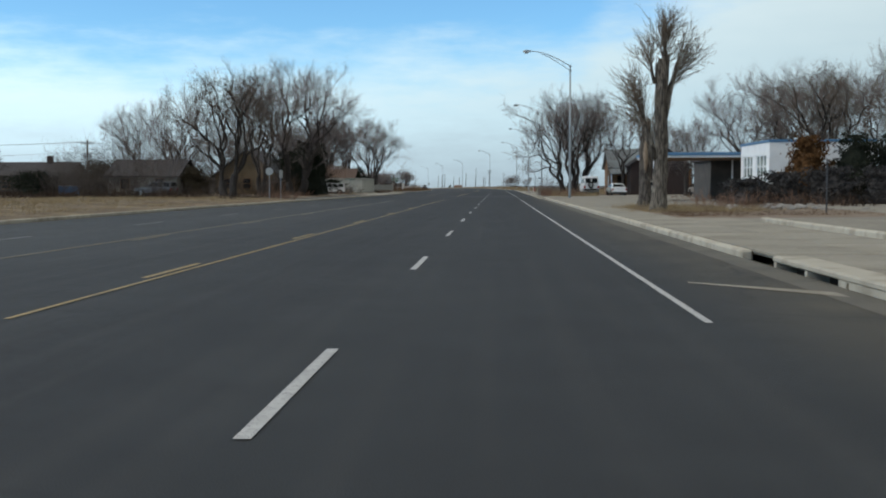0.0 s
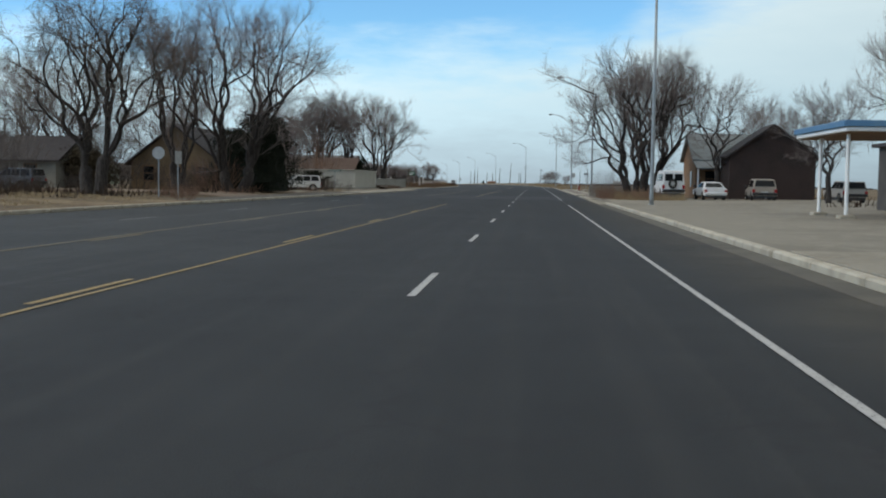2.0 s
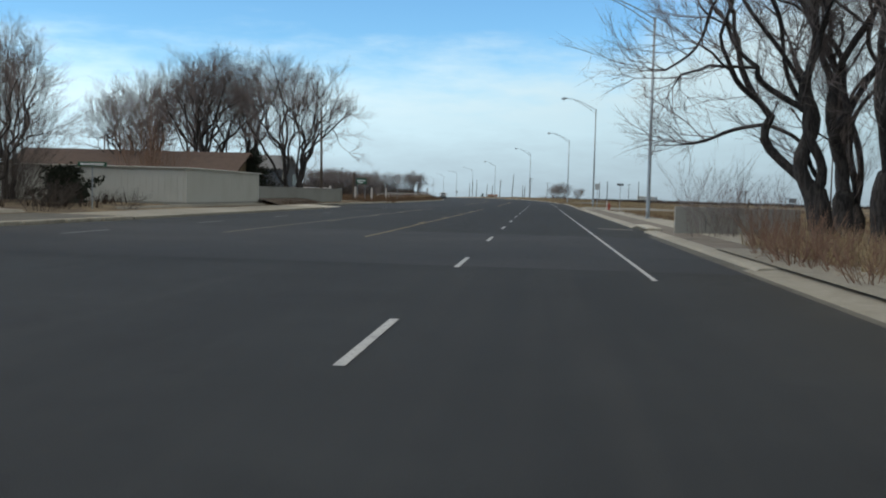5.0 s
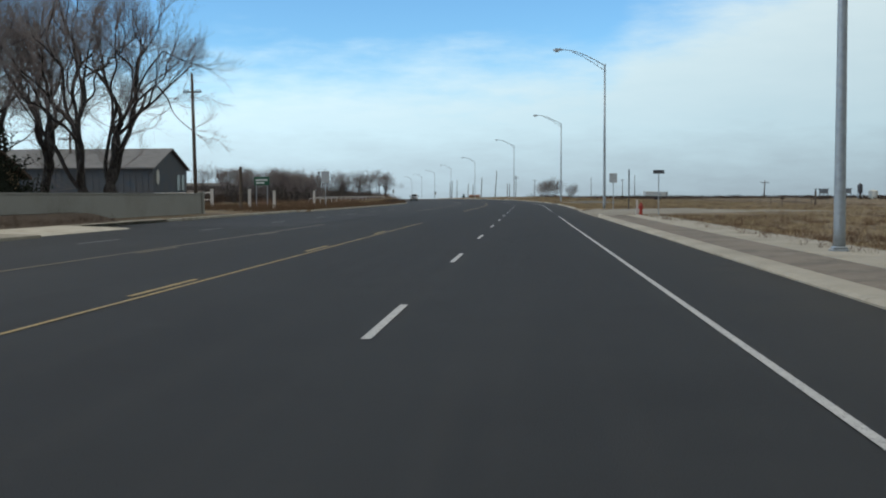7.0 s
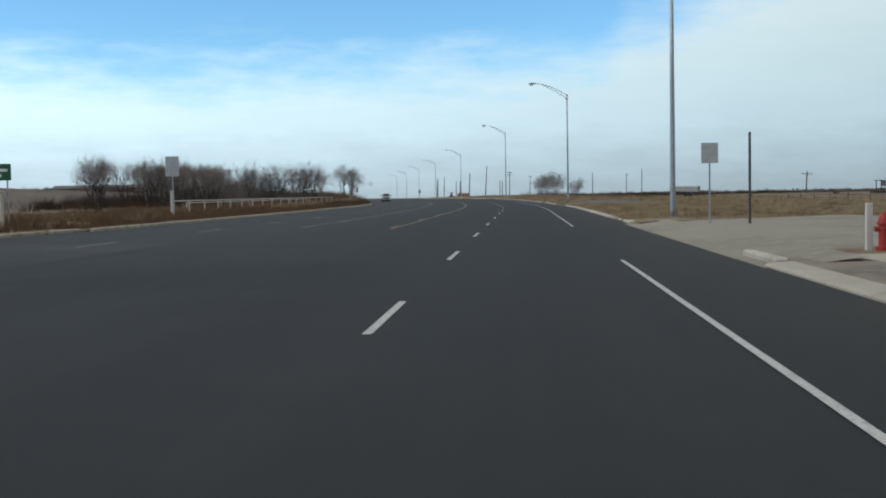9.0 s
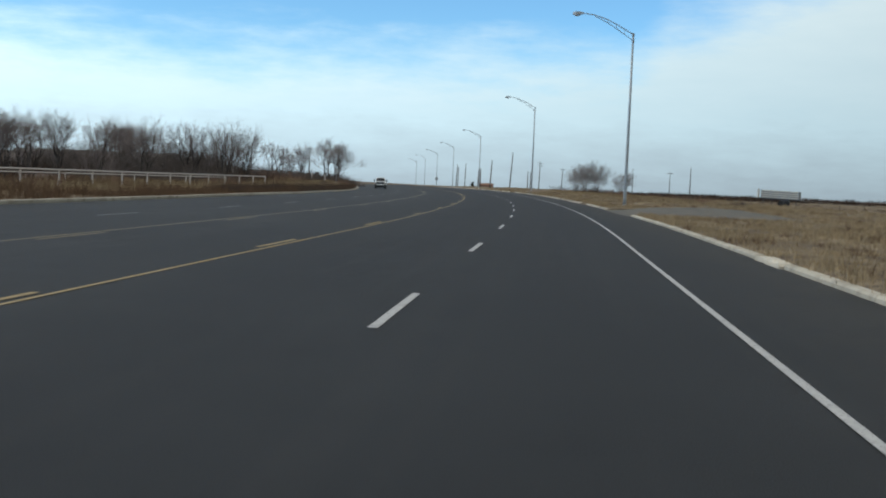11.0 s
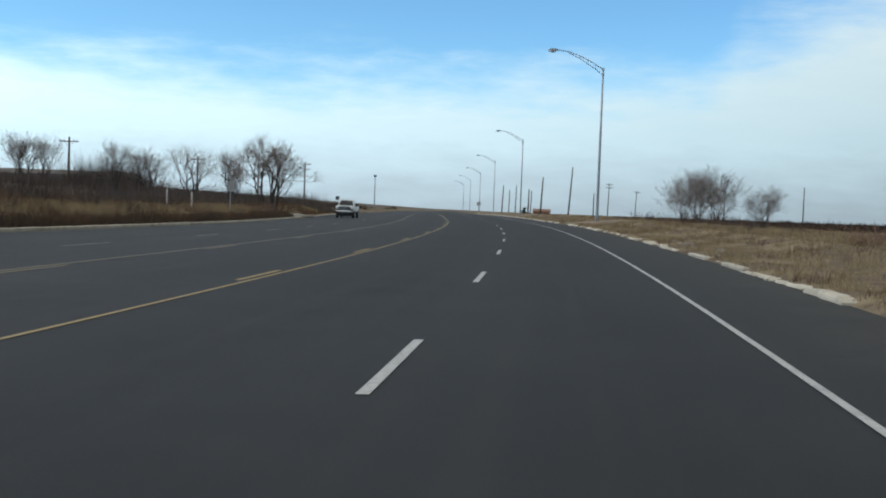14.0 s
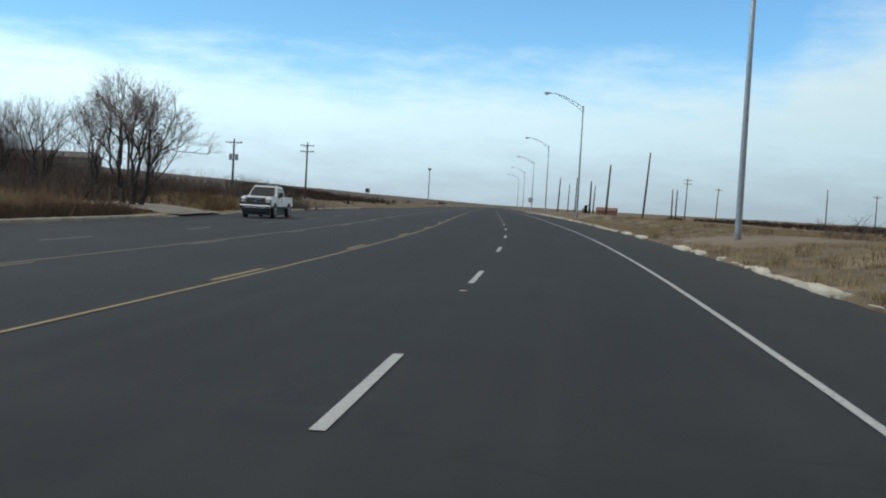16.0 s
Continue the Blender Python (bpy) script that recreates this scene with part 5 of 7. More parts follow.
def leafy(name, seed, height, radius, mat, label, count=2600, size=0.10):
    """A dense evergreen or dry-leaved plant: boughs that reach out from a stem, each clad in small tilted leaf clumps, over a darker ragged inside."""
    rnd = random.Random(seed)
    t = thing(name, label, "bush" if height < 5 and name == "shrub" else "tree")
    Shape().tube(((0, 0, -0.2), (0.05, 0, height * 0.5), (0, 0.03, height * 0.9)), (0.14, 0.09, 0.02), 6).part("trunk", BARK, t)
    v, f = [], []
    boughs = max(26, count // 48)
    per = count * 2 // boughs
    for _ in range(boughs):
        h = rnd.random() ** 1.15
        a = rnd.uniform(0, 2 * math.pi)
        reach = radius * (0.32 + 0.72 * (1 - h) ** 0.8) * rnd.uniform(0.62, 1.18)
        p = Vector((0, 0, 0.15 + h * height * 0.80))
        q = p + Vector((math.cos(a) * reach, math.sin(a) * reach, reach * rnd.uniform(0.0, 0.5) + height * 0.03))
        q.z = min(q.z, height * rnd.uniform(0.93, 1.02))
        for _ in range(per):
            u = rnd.random() ** 0.6
            c = p.lerp(q, u) + Vector((rnd.gauss(0, 1), rnd.gauss(0, 1), rnd.gauss(0, 0.6))) * radius * 0.11 * (1.25 - u * 0.6)
            c.z = max(c.z, 0.03)
            g = Vector((rnd.gauss(0, 1), rnd.gauss(0, 1), rnd.gauss(0.4, 1))).normalized() * size * rnd.uniform(0.6, 1.5)
            w_ = g.orthogonal().normalized() * size * 0.5
            w_.rotate(Matrix.Rotation(rnd.uniform(0, 6.28), 3, g.normalized()))
            k = len(v)
            v += [c - g, c + w_, c + g, c - w_]
            f += [(k, k + 1, k + 2), (k, k + 2, k + 3)]
    # the dense shaded inside of the plant
    rows, n = 9, 14
    k = len(v)
    for j in range(rows):
        h = j / (rows - 1)
        for i in range(n):
            a = 2 * math.pi * i / n
            g = radius * 0.55 * (1 - h) ** 0.5 * (1 + 0.2 * math.sin(3 * a + 5 * h) + rnd.uniform(-0.18, 0.18))
            v.append(Vector((math.cos(a) * g, math.sin(a) * g, 0.1 + h * height * 0.82)))
    f += [(k + j * n + i, k + j * n + (i + 1) % n, k + (j + 1) * n + (i + 1) % n, k + (j + 1) * n + i) for j in range(rows - 1) for i in range(n)]
    Shape().add(v, f).part("foliage", mat, t)
    return t


for nm, seed, x, y, h, r, mat, lab, cnt in (
    ("juniper", 1, -21.4, 131.8, 7.0, 3.9, NEEDLE, "large dark evergreen juniper by the house", 6000),
    ("juniper", 31, -24.9, 135.2, 6.0, 2.9, NEEDLE, "dark spreading juniper close to another", 4200),
    ("juniper", 2, -26.0, 147.5, 5.0, 2.6, NEEDLE, "dark evergreen juniper by the driveway", 2600),
    ("juniper", 3, -25.5, 206, 4.9, 3.0, NEEDLE, "dark juniper behind the pale wall", 2600),
    ("juniper", 4, -28.5, 204, 3.4, 2.0, NEEDLE, "low dark juniper behind the pale wall", 1800),
    ("juniper", 5, -66, 140, 7.0, 3.5, NEEDLE, "tall dark evergreen beside the house", 3000),
    ("juniper", 6, -73, 150, 7.5, 4.0, NEEDLE, "tall dark evergreen beside the house", 3000),
    ("shrub", 12, -30.5, 164, 3.8, 3.0, OLIVE_LEAF, "dense olive-brown shrub by the white shed", 3000),
    ("juniper", 13, -23.0, 161.5, 1.9, 2.0, NEEDLE, "low dark juniper by the white shed", 1500),
    ("shrub", 14, -47, 132, 4.6, 4.5, OLIVE_LEAF, "broad dense brown shrub before the houses", 4000),
    ("shrub", 17, -26.1, 626, 2.0, 1.1, NEEDLE, "distant dark round shrub by the rusty shed", 500),
    ("shrub", 15, -51, 121, 2.8, 3.6, NEEDLE, "broad dark evergreen shrub on the lawn", 3000),
    ("shrub", 16, -34, 125, 3.4, 3.4, OLIVE_LEAF, "dense brown shrub before the houses", 3000),
    ("shrub", 21, 16.6, 67.2, 1.5, 2.0, HEDGE_DARK, "low dark dense hedge before the white building", 1400),
    ("shrub", 22, 18.9, 67.4, 1.9, 2.4, HEDGE_DARK, "low dark dense hedge before the white building", 1600),
    ("shrub", 23, 21.6, 67.2, 2.2, 2.7, HEDGE_DARK, "low dark dense hedge before the white building", 1600),
    ("shrub", 24, 24.6, 66.4, 2.2, 2.8, HEDGE_DARK, "low dark dense hedge before the white building", 1600),
    ("shrub", 25, 27.4, 64.8, 2.2, 3.0, HEDGE_DARK, "low dark dense hedge before the white building", 1600),
    ("cypress", 7, 21.3, 70.9, 4.8, 2.2, RUST_LEAF, "rust-brown dried cypress beside the white building", 4200),
    ("cypress", 8, 24.3, 70.9, 4.8, 2.5, NEEDLE, "dark cypress beside the white building", 3000),
    ("cypress", 10, 26.8, 71.0, 4.9, 2.6, NEEDLE, "dark cypress beside the white building", 3000),
    ("cypress", 11, 30.0, 70.0, 5.0, 2.8, NEEDLE, "dark cypress beside the white building", 3000),
):
    o = leafy(nm, seed, h, r, mat, lab, cnt)
    o.matrix_basis = pose(x, y, land(x, y) if y > 137 or x < 0 else 0.2, 0, 0, seed * 40)


# ---- dry grass tufts along the verges ----
def grass(name, places, mat, label, tall=0.35, blades=9, fine=0.013):
    rnd = random.Random(name)
    v, f = [], []
    for x, y, z, k in places:
        for _ in range(blades):
            a = rnd.uniform(0, 6.283)
            px, py = x + rnd.gauss(0, 0.12), y + rnd.gauss(0, 0.12)
            h = tall * k * rnd.uniform(0.5, 1.2)
            wx, wy = math.cos(a) * fine, math.sin(a) * fine
            bx, by = rnd.gauss(0, 0.35) * h, rnd.gauss(0, 0.35) * h
            n = len(v)
            v += [(px - wx, py - wy, z - 0.03), (px + wx, py + wy, z - 0.03), (px + bx, py + by, z + h)]
            f.append((n, n + 1, n + 2))
    m = bpy.data.meshes.new(name)
    m.from_pydata(v, [], f)
    m.materials.append(mat)
    return tagged(new(name, m), label, "grass", kind="stuff")


def on_track(s, o):
    """True on the dirt track that leaves the road further out."""
    return 5 < o < 21 and 417.0 - (o - 6.2) * 0.95 < s < 425.0 - (o - 6.2) * 1.01


def tufts(n, s0, s1, o0, o1, seed, clump=0.12):
    rnd = random.Random(seed)
    res = []
    while len(res) < n:
        s = rnd.uniform(s0, s1)
        o = o0 + (o1 - o0) * rnd.random() ** 1.4
        p = on_road(s, o)
        k = 0.5 + noise.noise(Vector((p.x * clump, p.y * clump, seed)))
        if rnd.random() < k + 0.15:
            if 222 < s < 250 and 6 < o < 16 or 309 < s < 326 and 0 < o < 15 or 435 < s < 449 and o < 0 or on_track(s, o):
                continue
            res.append((p.x, p.y, max(land(p.x, p.y), bank(s, o) + 0.12), 0.6 + max(0, k)))
    return res


grass("grass_right", tufts(13500, 246, 470, 6.4, 34, 3, 0.3), STRAW, "straw-coloured dry grass on the verge", 0.14, 13, 0.007)
grass("grass_right_near", tufts(5200, 150, 246, 9.7, 34, 4, 0.25), STRAW, "short straw-coloured grass by the pavement", 0.12, 10, 0.008)
grass("grass_right_dark", tufts(6000, 175, 480, 8.5, 45, 5, 0.2), STRAW_DARK, "dark brown dead weeds on the verge", 0.15, 10, 0.008)


def clumps(n, s0, s1, o0, o1, seed, size=0.32, each=8):
    """Tufts gathered into tussocks."""
    rnd = random.Random(seed)
    res = []
    for s, o in ((rnd.uniform(s0, s1), o0 + (o1 - o0) * rnd.random() ** 1.6) for _ in range(n)):
        if 306 < s < 325.5 and 0 < o < 16 or 220 < s < 251 and 0 < o < 16 or on_track(s, o):
            continue
        big = rnd.uniform(0.5, 1.3)
        for _ in range(each):
            a, b = rnd.gauss(0, size * big), rnd.gauss(0, size * big)
            p = on_road(s + a * 1.5, max(6.42, o + b) if o > 0 else min(far_kerb(s) - 0.5, o + b))
            res.append((p.x, p.y, max(land(p.x, p.y), bank(s, o) + 0.1), big * rnd.uniform(0.6, 1.1) * max(0.3, 1 - (a * a + b * b) / (size * big * 2.2) ** 2)))
    return res


grass("tussocks", clumps(900, 250, 440, 6.5, 22, 31), STRAW, "tussocks of straw-coloured grass on the verge", 0.33, 12, 0.009)
grass("tussocks_dark", clumps(520, 250, 440, 6.7, 24, 32, 0.5), STRAW_DARK, "dark brown tussocks of dead weeds on the verge", 0.26, 12, 0.010)
grass("weeds_brown", clumps(620, 150, 222, 9.9, 34, 37, 0.5), STRAW_DARK, "reddish brown dead weeds beside the pavement", 0.17, 12, 0.011)
grass("bank_weeds", clumps(170, 189.5, 206, -18.8, -20.5, 41, 0.3, 6), WEED_DARK, "reddish brown dead weeds on the bank by the wall", 0.5, 12, 0.012)
grass("kerb_brush", clumps(620, 322, 432, -18.9, -20.3, 33, 0.5, 9), WEED_DARK, "band of dark brown brush behind the far kerb", 0.66, 14, 0.016)
grass("kerb_straw", clumps(620, 318, 436, -20.3, -22.6, 34, 0.5, 9), STRAW, "band of pale tall grass behind the far kerb", 0.62, 9, 0.012)
grass("thicket", clumps(700, 342, 470, -26, -38, 35, 0.8, 9), THICKET, "dark low thicket under the bare trees", 1.9, 9, 0.018)
grass("thicket_far", clumps(300, 372, 396, -38, -66, 36, 0.8, 9), THICKET, "dark thicket in front of the far building", 2.6, 9, 0.018)
rt = random.Random(77)
grass("thicket_tall", [(x, y, land(x, y), rt.uniform(0.3, 1.1)) for x, y in ((rt.gauss(-72, 3.2), rt.gauss(474, 3)) for k in range(900))], THICKET, "tall dark thicket by the far building", 5.0, 8, 0.022)
grass("thicket_row", [(x, y, land(x, y), rt.uniform(0.4, 1.1)) for x, y in ((rt.uniform(-105, -38), rt.gauss(474, 3)) for k in range(2200))], THICKET, "low dark row of brush behind the bare trees", 2.2, 8, 0.022)
grass("grass_left", tufts(4500, -10, 110, -19.3, -48, 6), STRAW, "short dry lawn across the road", 0.16)
grass("kerb_weeds", clumps(330, 248, 345, -17.9, -19.0, 43, 0.4, 8), STRAW_DARK, "reddish brown weeds close behind the far kerb", 0.42, 12, 0.012)
grass("kerb_grass", clumps(500, -30, 98, -17.4, -19.2, 44, 0.4, 8), STRAW, "short dry grass along the far kerb", 0.10, 8, 0.010)
grass("grass_berm", tufts(5000, 255, 470, -20.2, -30, 7), STRAW, "tall dry grass on the far verge", 0.34)
grass("grass_berm_dark", tufts(8500, 235, 470, -18.9, -32, 8, 0.2), STRAW_DARK, "dark brown weeds on the far verge", 0.42)
grass("grass_brush", [(rr.uniform(7.6, 13), rr.uniform(124, 140), 0.14, rr.uniform(0.3, 1.4)) for k in range(900)], STRAW, "tall dry grass among the red brush", 0.5)
grass("lot_weeds", [(rr.uniform(8.5, 17.4), rr.uniform(43, 62), 0.18, rr.uniform(0.3, 1.2)) for k in range(900)], STRAW_DARK, "dead brown weeds in the dirt round the old trees", 0.16, 9, 0.008)
grass("grass_trees", [(9.3 + rr.gauss(0, 0.7) + (k % 3) * rr.uniform(0, 2.5), (51.7, 58.7)[k % 2] + rr.gauss(0, 1.0), 0.16, rr.uniform(0.4, 1.3)) for k in range(900)], STRAW, "clumps of dry grass round the old trees", 0.27, 16, 0.006)


# ---- street lamps ----
def street_lamp():
    t = thing("street_lamp", "tall galvanised street lamp with a curved truss arm", "street lamp", "street lamps")
    Shape().tube(((0, 0, 0.0), (0, 0, 0.5), (0, 0, 6.5), (0, 0, 12.9)), (0.135, 0.13, 0.10, 0.07), 12).part("pole", GALV, t, smooth=True)
    Shape().box(-0.19, 0.19, -0.19, 0.19, -0.15, 0.03, 0.01).box(-0.15, 0.15, -0.15, 0.15, 0.03, 0.09, 0.02).part("base_plate", GALV, t)
    up, lo = [], []
    for i in range(13):
        u = i / 12
        up.append((-3.9 * u, 0, 12.85 + 1.45 * math.sin(u * math.pi * 0.5)))
    for i in range(10):
        u = i / 12
        lo.append((-3.9 * u, 0, 12.40 + 1.9 * math.sin(u * math.pi * 0.5) * (0.86 + 0.14 * u)))
    Shape().tube(up, 0.038, 6).part("upper_arm", GALV, t, smooth=True)
    Shape().tube(lo, 0.030, 6).part("lower_arm", GALV, t, smooth=True)
    for i in (2, 4, 6):
        Shape().tube((up[i], lo[i]), 0.018, 5).part("strut", GALV, t)
    for z in (12.4, 12.85):
        Shape().tube(((0, 0, z - 0.1), (0, 0, z + 0.1)), 0.10, 10).part("collar", GALV, t)
    head = Shape()
    for i, (x, hw, h0, h1) in enumerate(((-3.75, 0.06, 14.26, 14.36), (-4.05, 0.16, 14.20, 14.42), (-4.4, 0.18, 14.16, 14.42), (-4.6, 0.10, 14.2, 14.34))):
        head.add([(x, -hw, h0), (x, hw, h0), (x, hw * 0.7, h1), (x, -hw * 0.7, h1)], [(0, 1, 2, 3)] if i in (0, 3) else [])
    for i in range(3):
        for k in range(4):
            head.f.append((i * 4 + k, i * 4 + (k + 1) % 4, (i + 1) * 4 + (k + 1) % 4, (i + 1) * 4 + k))
    hd = head.part("lamp_head", GALV, t)
    Shape().box(-4.42, -4.08, -0.12, 0.12, 14.09, 14.17, 0.03).part("lens", LENS, hd, "clear lens under the lamp head")
    Shape().box(-0.05, 0.05, -0.142, -0.10, 0.55, 0.80, 0.005).part("hand_hole_cover", GALV, t)
    return t


lamp = street_lamp()
for s, off in ((-48, 8.6), (33, 60), (107.2, 8.42), (178.6, 8.52), (252.8, 8.45), (334.9, 8.6), (418.2, 8.6), (489.3, 7.9), (562.0, 8.2), (632, 8.4), (704, 8.4), (776, 8.4)):
    if off > 20:
        continue
    p = on_road(s, off)
    z = max(land(p.x, p.y), 0.14 if s < 230 else -1)
    lamp.scale = (0.88, 0.88, 0.88) if s > 480 else (1, 1, 1)
    copy_thing(lamp, pose(p.x, p.y, z, 0, 0, math.degrees(heading(s))))
drop(lamp)


# ---- utility poles ----
def utility_pole(h, arms=1, cans=0, below=0.55, half=1.15, r=0.15, label="weathered wooden utility pole with a cross-arm"):
    t = thing("utility_pole", label, "utility pole", "utility poles")
    Shape().tube(((0, 0, -0.3), (0, 0, h * 0.5), (0, 0, h)), (r * 1.15, r, r * 0.72), 9).part("pole", WOOD_POLE, t, smooth=True)
    for k in range(arms):
        z = h - below - 1.0 * k
        Shape().box(-half, half, -0.17, -0.06, z - 0.06, z + 0.06, 0.01).part("cross_arm", WOOD_POLE, t)
        for x in (-half + 0.12, -half / 2, half / 2, half - 0.12):
            Shape().tube(((x, -0.115, z + 0.06), (x, -0.115, z + 0.14), (x, -0.115, z + 0.24)), (0.03, 0.055, 0.03), 7).part("insulator", INSULATOR, t)
        Shape().tube(((-0.6, -0.12, z), (0, -0.1, z - 0.6)), 0.02, 4).part("brace", STEEL_DARK, t)
        Shape().tube(((0.6, -0.12, z), (0, -0.1, z - 0.6)), 0.02, 4).part("brace", STEEL_DARK, t)
    for k in range(cans):
        x = (-0.42, 0.42)[k % 2]
        z = h - 2.6
        Shape().tube(((x, 0, z - 0.4), (x, 0, z + 0.4), (x, 0, z + 0.5)), (0.24, 0.24, 0.12), 10).part("transformer", GALV, t, "grey transformer can")
    return t


for x, y, h, arms, cans, tilt, turn in (
    (-65.1, 174, 8.6, 1, 2, 0, 10), (-26.2, 243.4, 11.3, 1, 0, -1.0, 15), (-66.3, 450.8, 8.1 - land(-66.3, 450.8), 1, 0, 0, 12), (-65.9, 490.6, 7.8 - land(-65.9, 490.6), 1, 0, 0, 12), (-66.2, 520.5, 8.3 - land(-66.2, 520.5), 1, 2, 0, 12), (-66.6, 551.7, 9.7 - land(-66.6, 551.7), 2, 0, 0, 12),
    (-78, 300, 10, 1, 0, 0, 10), (-66.0, 414.3, 8.0 - land(-66.0, 414.3), 1, 0, 1, 10), (59, 330, 15, 2, 1, 0, 20), (63.6, 447, 4.8, 1, 0, 3, 0), (-45, 262, 7.5, 1, 0, 0, 5),
    (-4.3, 682, 11.4, 2, 0, 1.5, 15), (4.8, 716, 10.0, 1, 0, 2, 15), (31.5, 675, 9.4 - land(31.5, 675), 0, 0, 0, 15), (46.8, 622, 9.6 - land(46.8, 622), 0, 0, 0, 0), (49.2, 710, 10, 1, 0, 0, 0),
):
    o = utility_pole(h, arms, cans, *((1.55, 0.75) if y == 243.4 else ()))
    o.matrix_basis = pose(x, y, land(x, y), 0, tilt, turn)
for x, y, h, tilt in ((-9.9, 537.9, 9.6, 3.4), (-14.2, 523.7, 6.7, 2.4), (-17.8, 540, 4.8, 0.6), (-30, 640, 8.5, 1), (-24, 620, 6.5, 2), (-36, 680, 8, 1), (-6.7, 599.4, 5.9 - land(-6.7, 599.4), 0), (-5.9, 599.4, 5.8 - land(-5.9, 599.4), 1), (-29.5, 600, 7.0, 2)):
    o = utility_pole(h, 0, 0, r=0.14, label="bare leaning wooden pole without wires")
    o.matrix_basis = pose(x, y, land(x, y), 0, tilt, 0)
for a, b in (((-65.1, 174, 8.6), (-140, 150, 9.5)), ((-64.2, 174.2, 8.6), (-140, 151, 9.5)), ((-65.4, 174, 7.0), (-140, 150, 7.2)), ((-65.1, 174, 8.6), (-45, 262, 8.0))):
    c = thing("power_cable", "thin black power cable sagging between poles", "cable", "power cables")
    pts = [Vector(a).lerp(Vector(b), i / 14) - Vector((0, 0, 1.4 * 4 * (i / 14) * (1 - i / 14))) for i in range(15)]
    Shape().tube(pts, 0.018, 5).part("wire", STEEL_DARK, c)
mast = thing("light_mast", "slender steel mast with a cluster of lamps on top", "mast", at=pose(-200, 1200, land(-200, 1200)))
Shape().tube(((0, 0, -2), (0, 0, 24)), (0.5, 0.3), 8).part("pole", GALV, mast)
Shape().tube(((0, 0, 24), (0, 0, 25.5)), (1.1, 1.3), 10).part("lamp_ring", STEEL_DARK, mast)


# ---- signs, hydrant, posts ----
def sign(label, panels, post_h, at, double=False, posts=(0.0,), mat=None):
    """panels: (outline as x, z pairs; material; whether it faces away)."""
    t = thing("road_sign", label, "sign", at=at)
    for x in posts:
        Shape().box(x - 0.03, x + 0.03, -0.025, 0.025, -0.3, post_h, 0.006).part("post", mat or GALV, t)
    for outline, pm in panels:
        Shape().slab(outline, 1, -0.035, -0.028).part("panel", pm, t)
        n = len(outline)
        cx, cz = sum(p[0] for p in outline) / n, sum(p[1] for p in outline) / n
        inner = [(cx + (p[0] - cx) * 0.93, cz + (p[1] - cz) * 0.93) for p in outline]
        Shape().slab(inner, 1, -0.040, -0.0352).part("face", pm, t)
    return t


octagon = [(0.38 * math.cos(math.pi * (k + 0.5) / 4), 2.62 + 0.38 * math.sin(math.pi * (k + 0.5) / 4)) for k in range(8)]
sign("back of an octagonal stop sign on a steel post", ((octagon, SIGN_BACK),), 3.0, pose(-20.6, 104, 0.18, 0, 0, 8))
sign("bare metal sign panel on a steel post", (([(-0.3, 2.0), (0.3, 2.0), (0.3, 2.75), (-0.3, 2.75)], SIGN_BACK),), 2.75, pose(-19.6, 104.5, 0.18, 0, 0, 70))


def bars(at, x0, x1, z, n, h, mat, seed):
    rnd = random.Random(seed)
    x = x0
    while x < x1 - 0.03:
        w_ = min(rnd.uniform(0.04, 0.09), x1 - x)
        Shape().box(x, x + w_, -0.046, -0.041, z, z + h).part("lettering", mat, at)
        x += w_ + 0.02


tag = sign("green street name sign on a thin post", (([(-0.72, 2.05), (0.72, 2.05), (0.72, 2.27), (-0.72, 2.27)], SIGN_GREEN),), 2.2, pose(-20.1, 158, 0.2, 0, 0, 0))
bars(tag, -0.6, 0.6, 2.11, 1, 0.1, WHITE_PAINT, 3)
sign("grey back of a small road sign on a steel post", (([(-0.31, 2.25), (0.31, 2.25), (0.31, 3.0), (-0.31, 3.0)], SIGN_BACK),), 3.0, pose(8.5, 243.2, 0.12, 0, 0, 0))
sign("grey back of a road sign by the fence", (([(-0.42, 2.5), (0.42, 2.5), (0.42, 3.7), (-0.42, 3.7)], SIGN_BACK),), 3.6, pose(-19.6, 267, 0.25, 0, 0, 0))
guide = sign("green guide sign on two posts", (([(-0.7, 2.1), (0.7, 2.1), (0.7, 2.85), (-0.7, 2.85)], SIGN_GREEN),), 2.7, pose(-22.2, 250, 0.25, 0, 0, 0), posts=(-0.5, 0.5))
bars(guide, -0.55, 0.55, 2.5, 1, 0.13, WHITE_PAINT, 5)
bars(guide, -0.5, 0.3, 2.25, 1, 0.13, WHITE_PAINT, 6)
sign("dark double-panelled board on a steel post in the field", (([(-0.36, 2.62), (0.36, 2.62), (0.36, 2.85), (-0.36, 2.85)], STEEL_DARK),), 2.8, pose(10.0, 225, 0.12, 0, 0, 0))
sign("grey road sign panel on a post among the weeds", (([(-0.4, 1.8), (0.4, 1.8), (0.4, 2.6), (-0.4, 2.6)], SIGN_BACK),), 2.9, pose(-30, 408.7, land(-30, 408.7), 0, 0, 62))
sign("distant dark square road sign on a post", (([(-0.5, 2.1), (0.5, 2.1), (0.5, 3.1), (-0.5, 3.1)], SIGN_BACK),), 3.0, pose(-38, 620, land(-38, 620), 0, 0, 10))
sign("distant dark square road sign on a post", (([(-0.6, 2.1), (0.6, 2.1), (0.6, 3.2), (-0.6, 3.2)], STEEL_DARK),), 3.0, pose(-88, 660, land(-88, 660), 0, 0, 10))

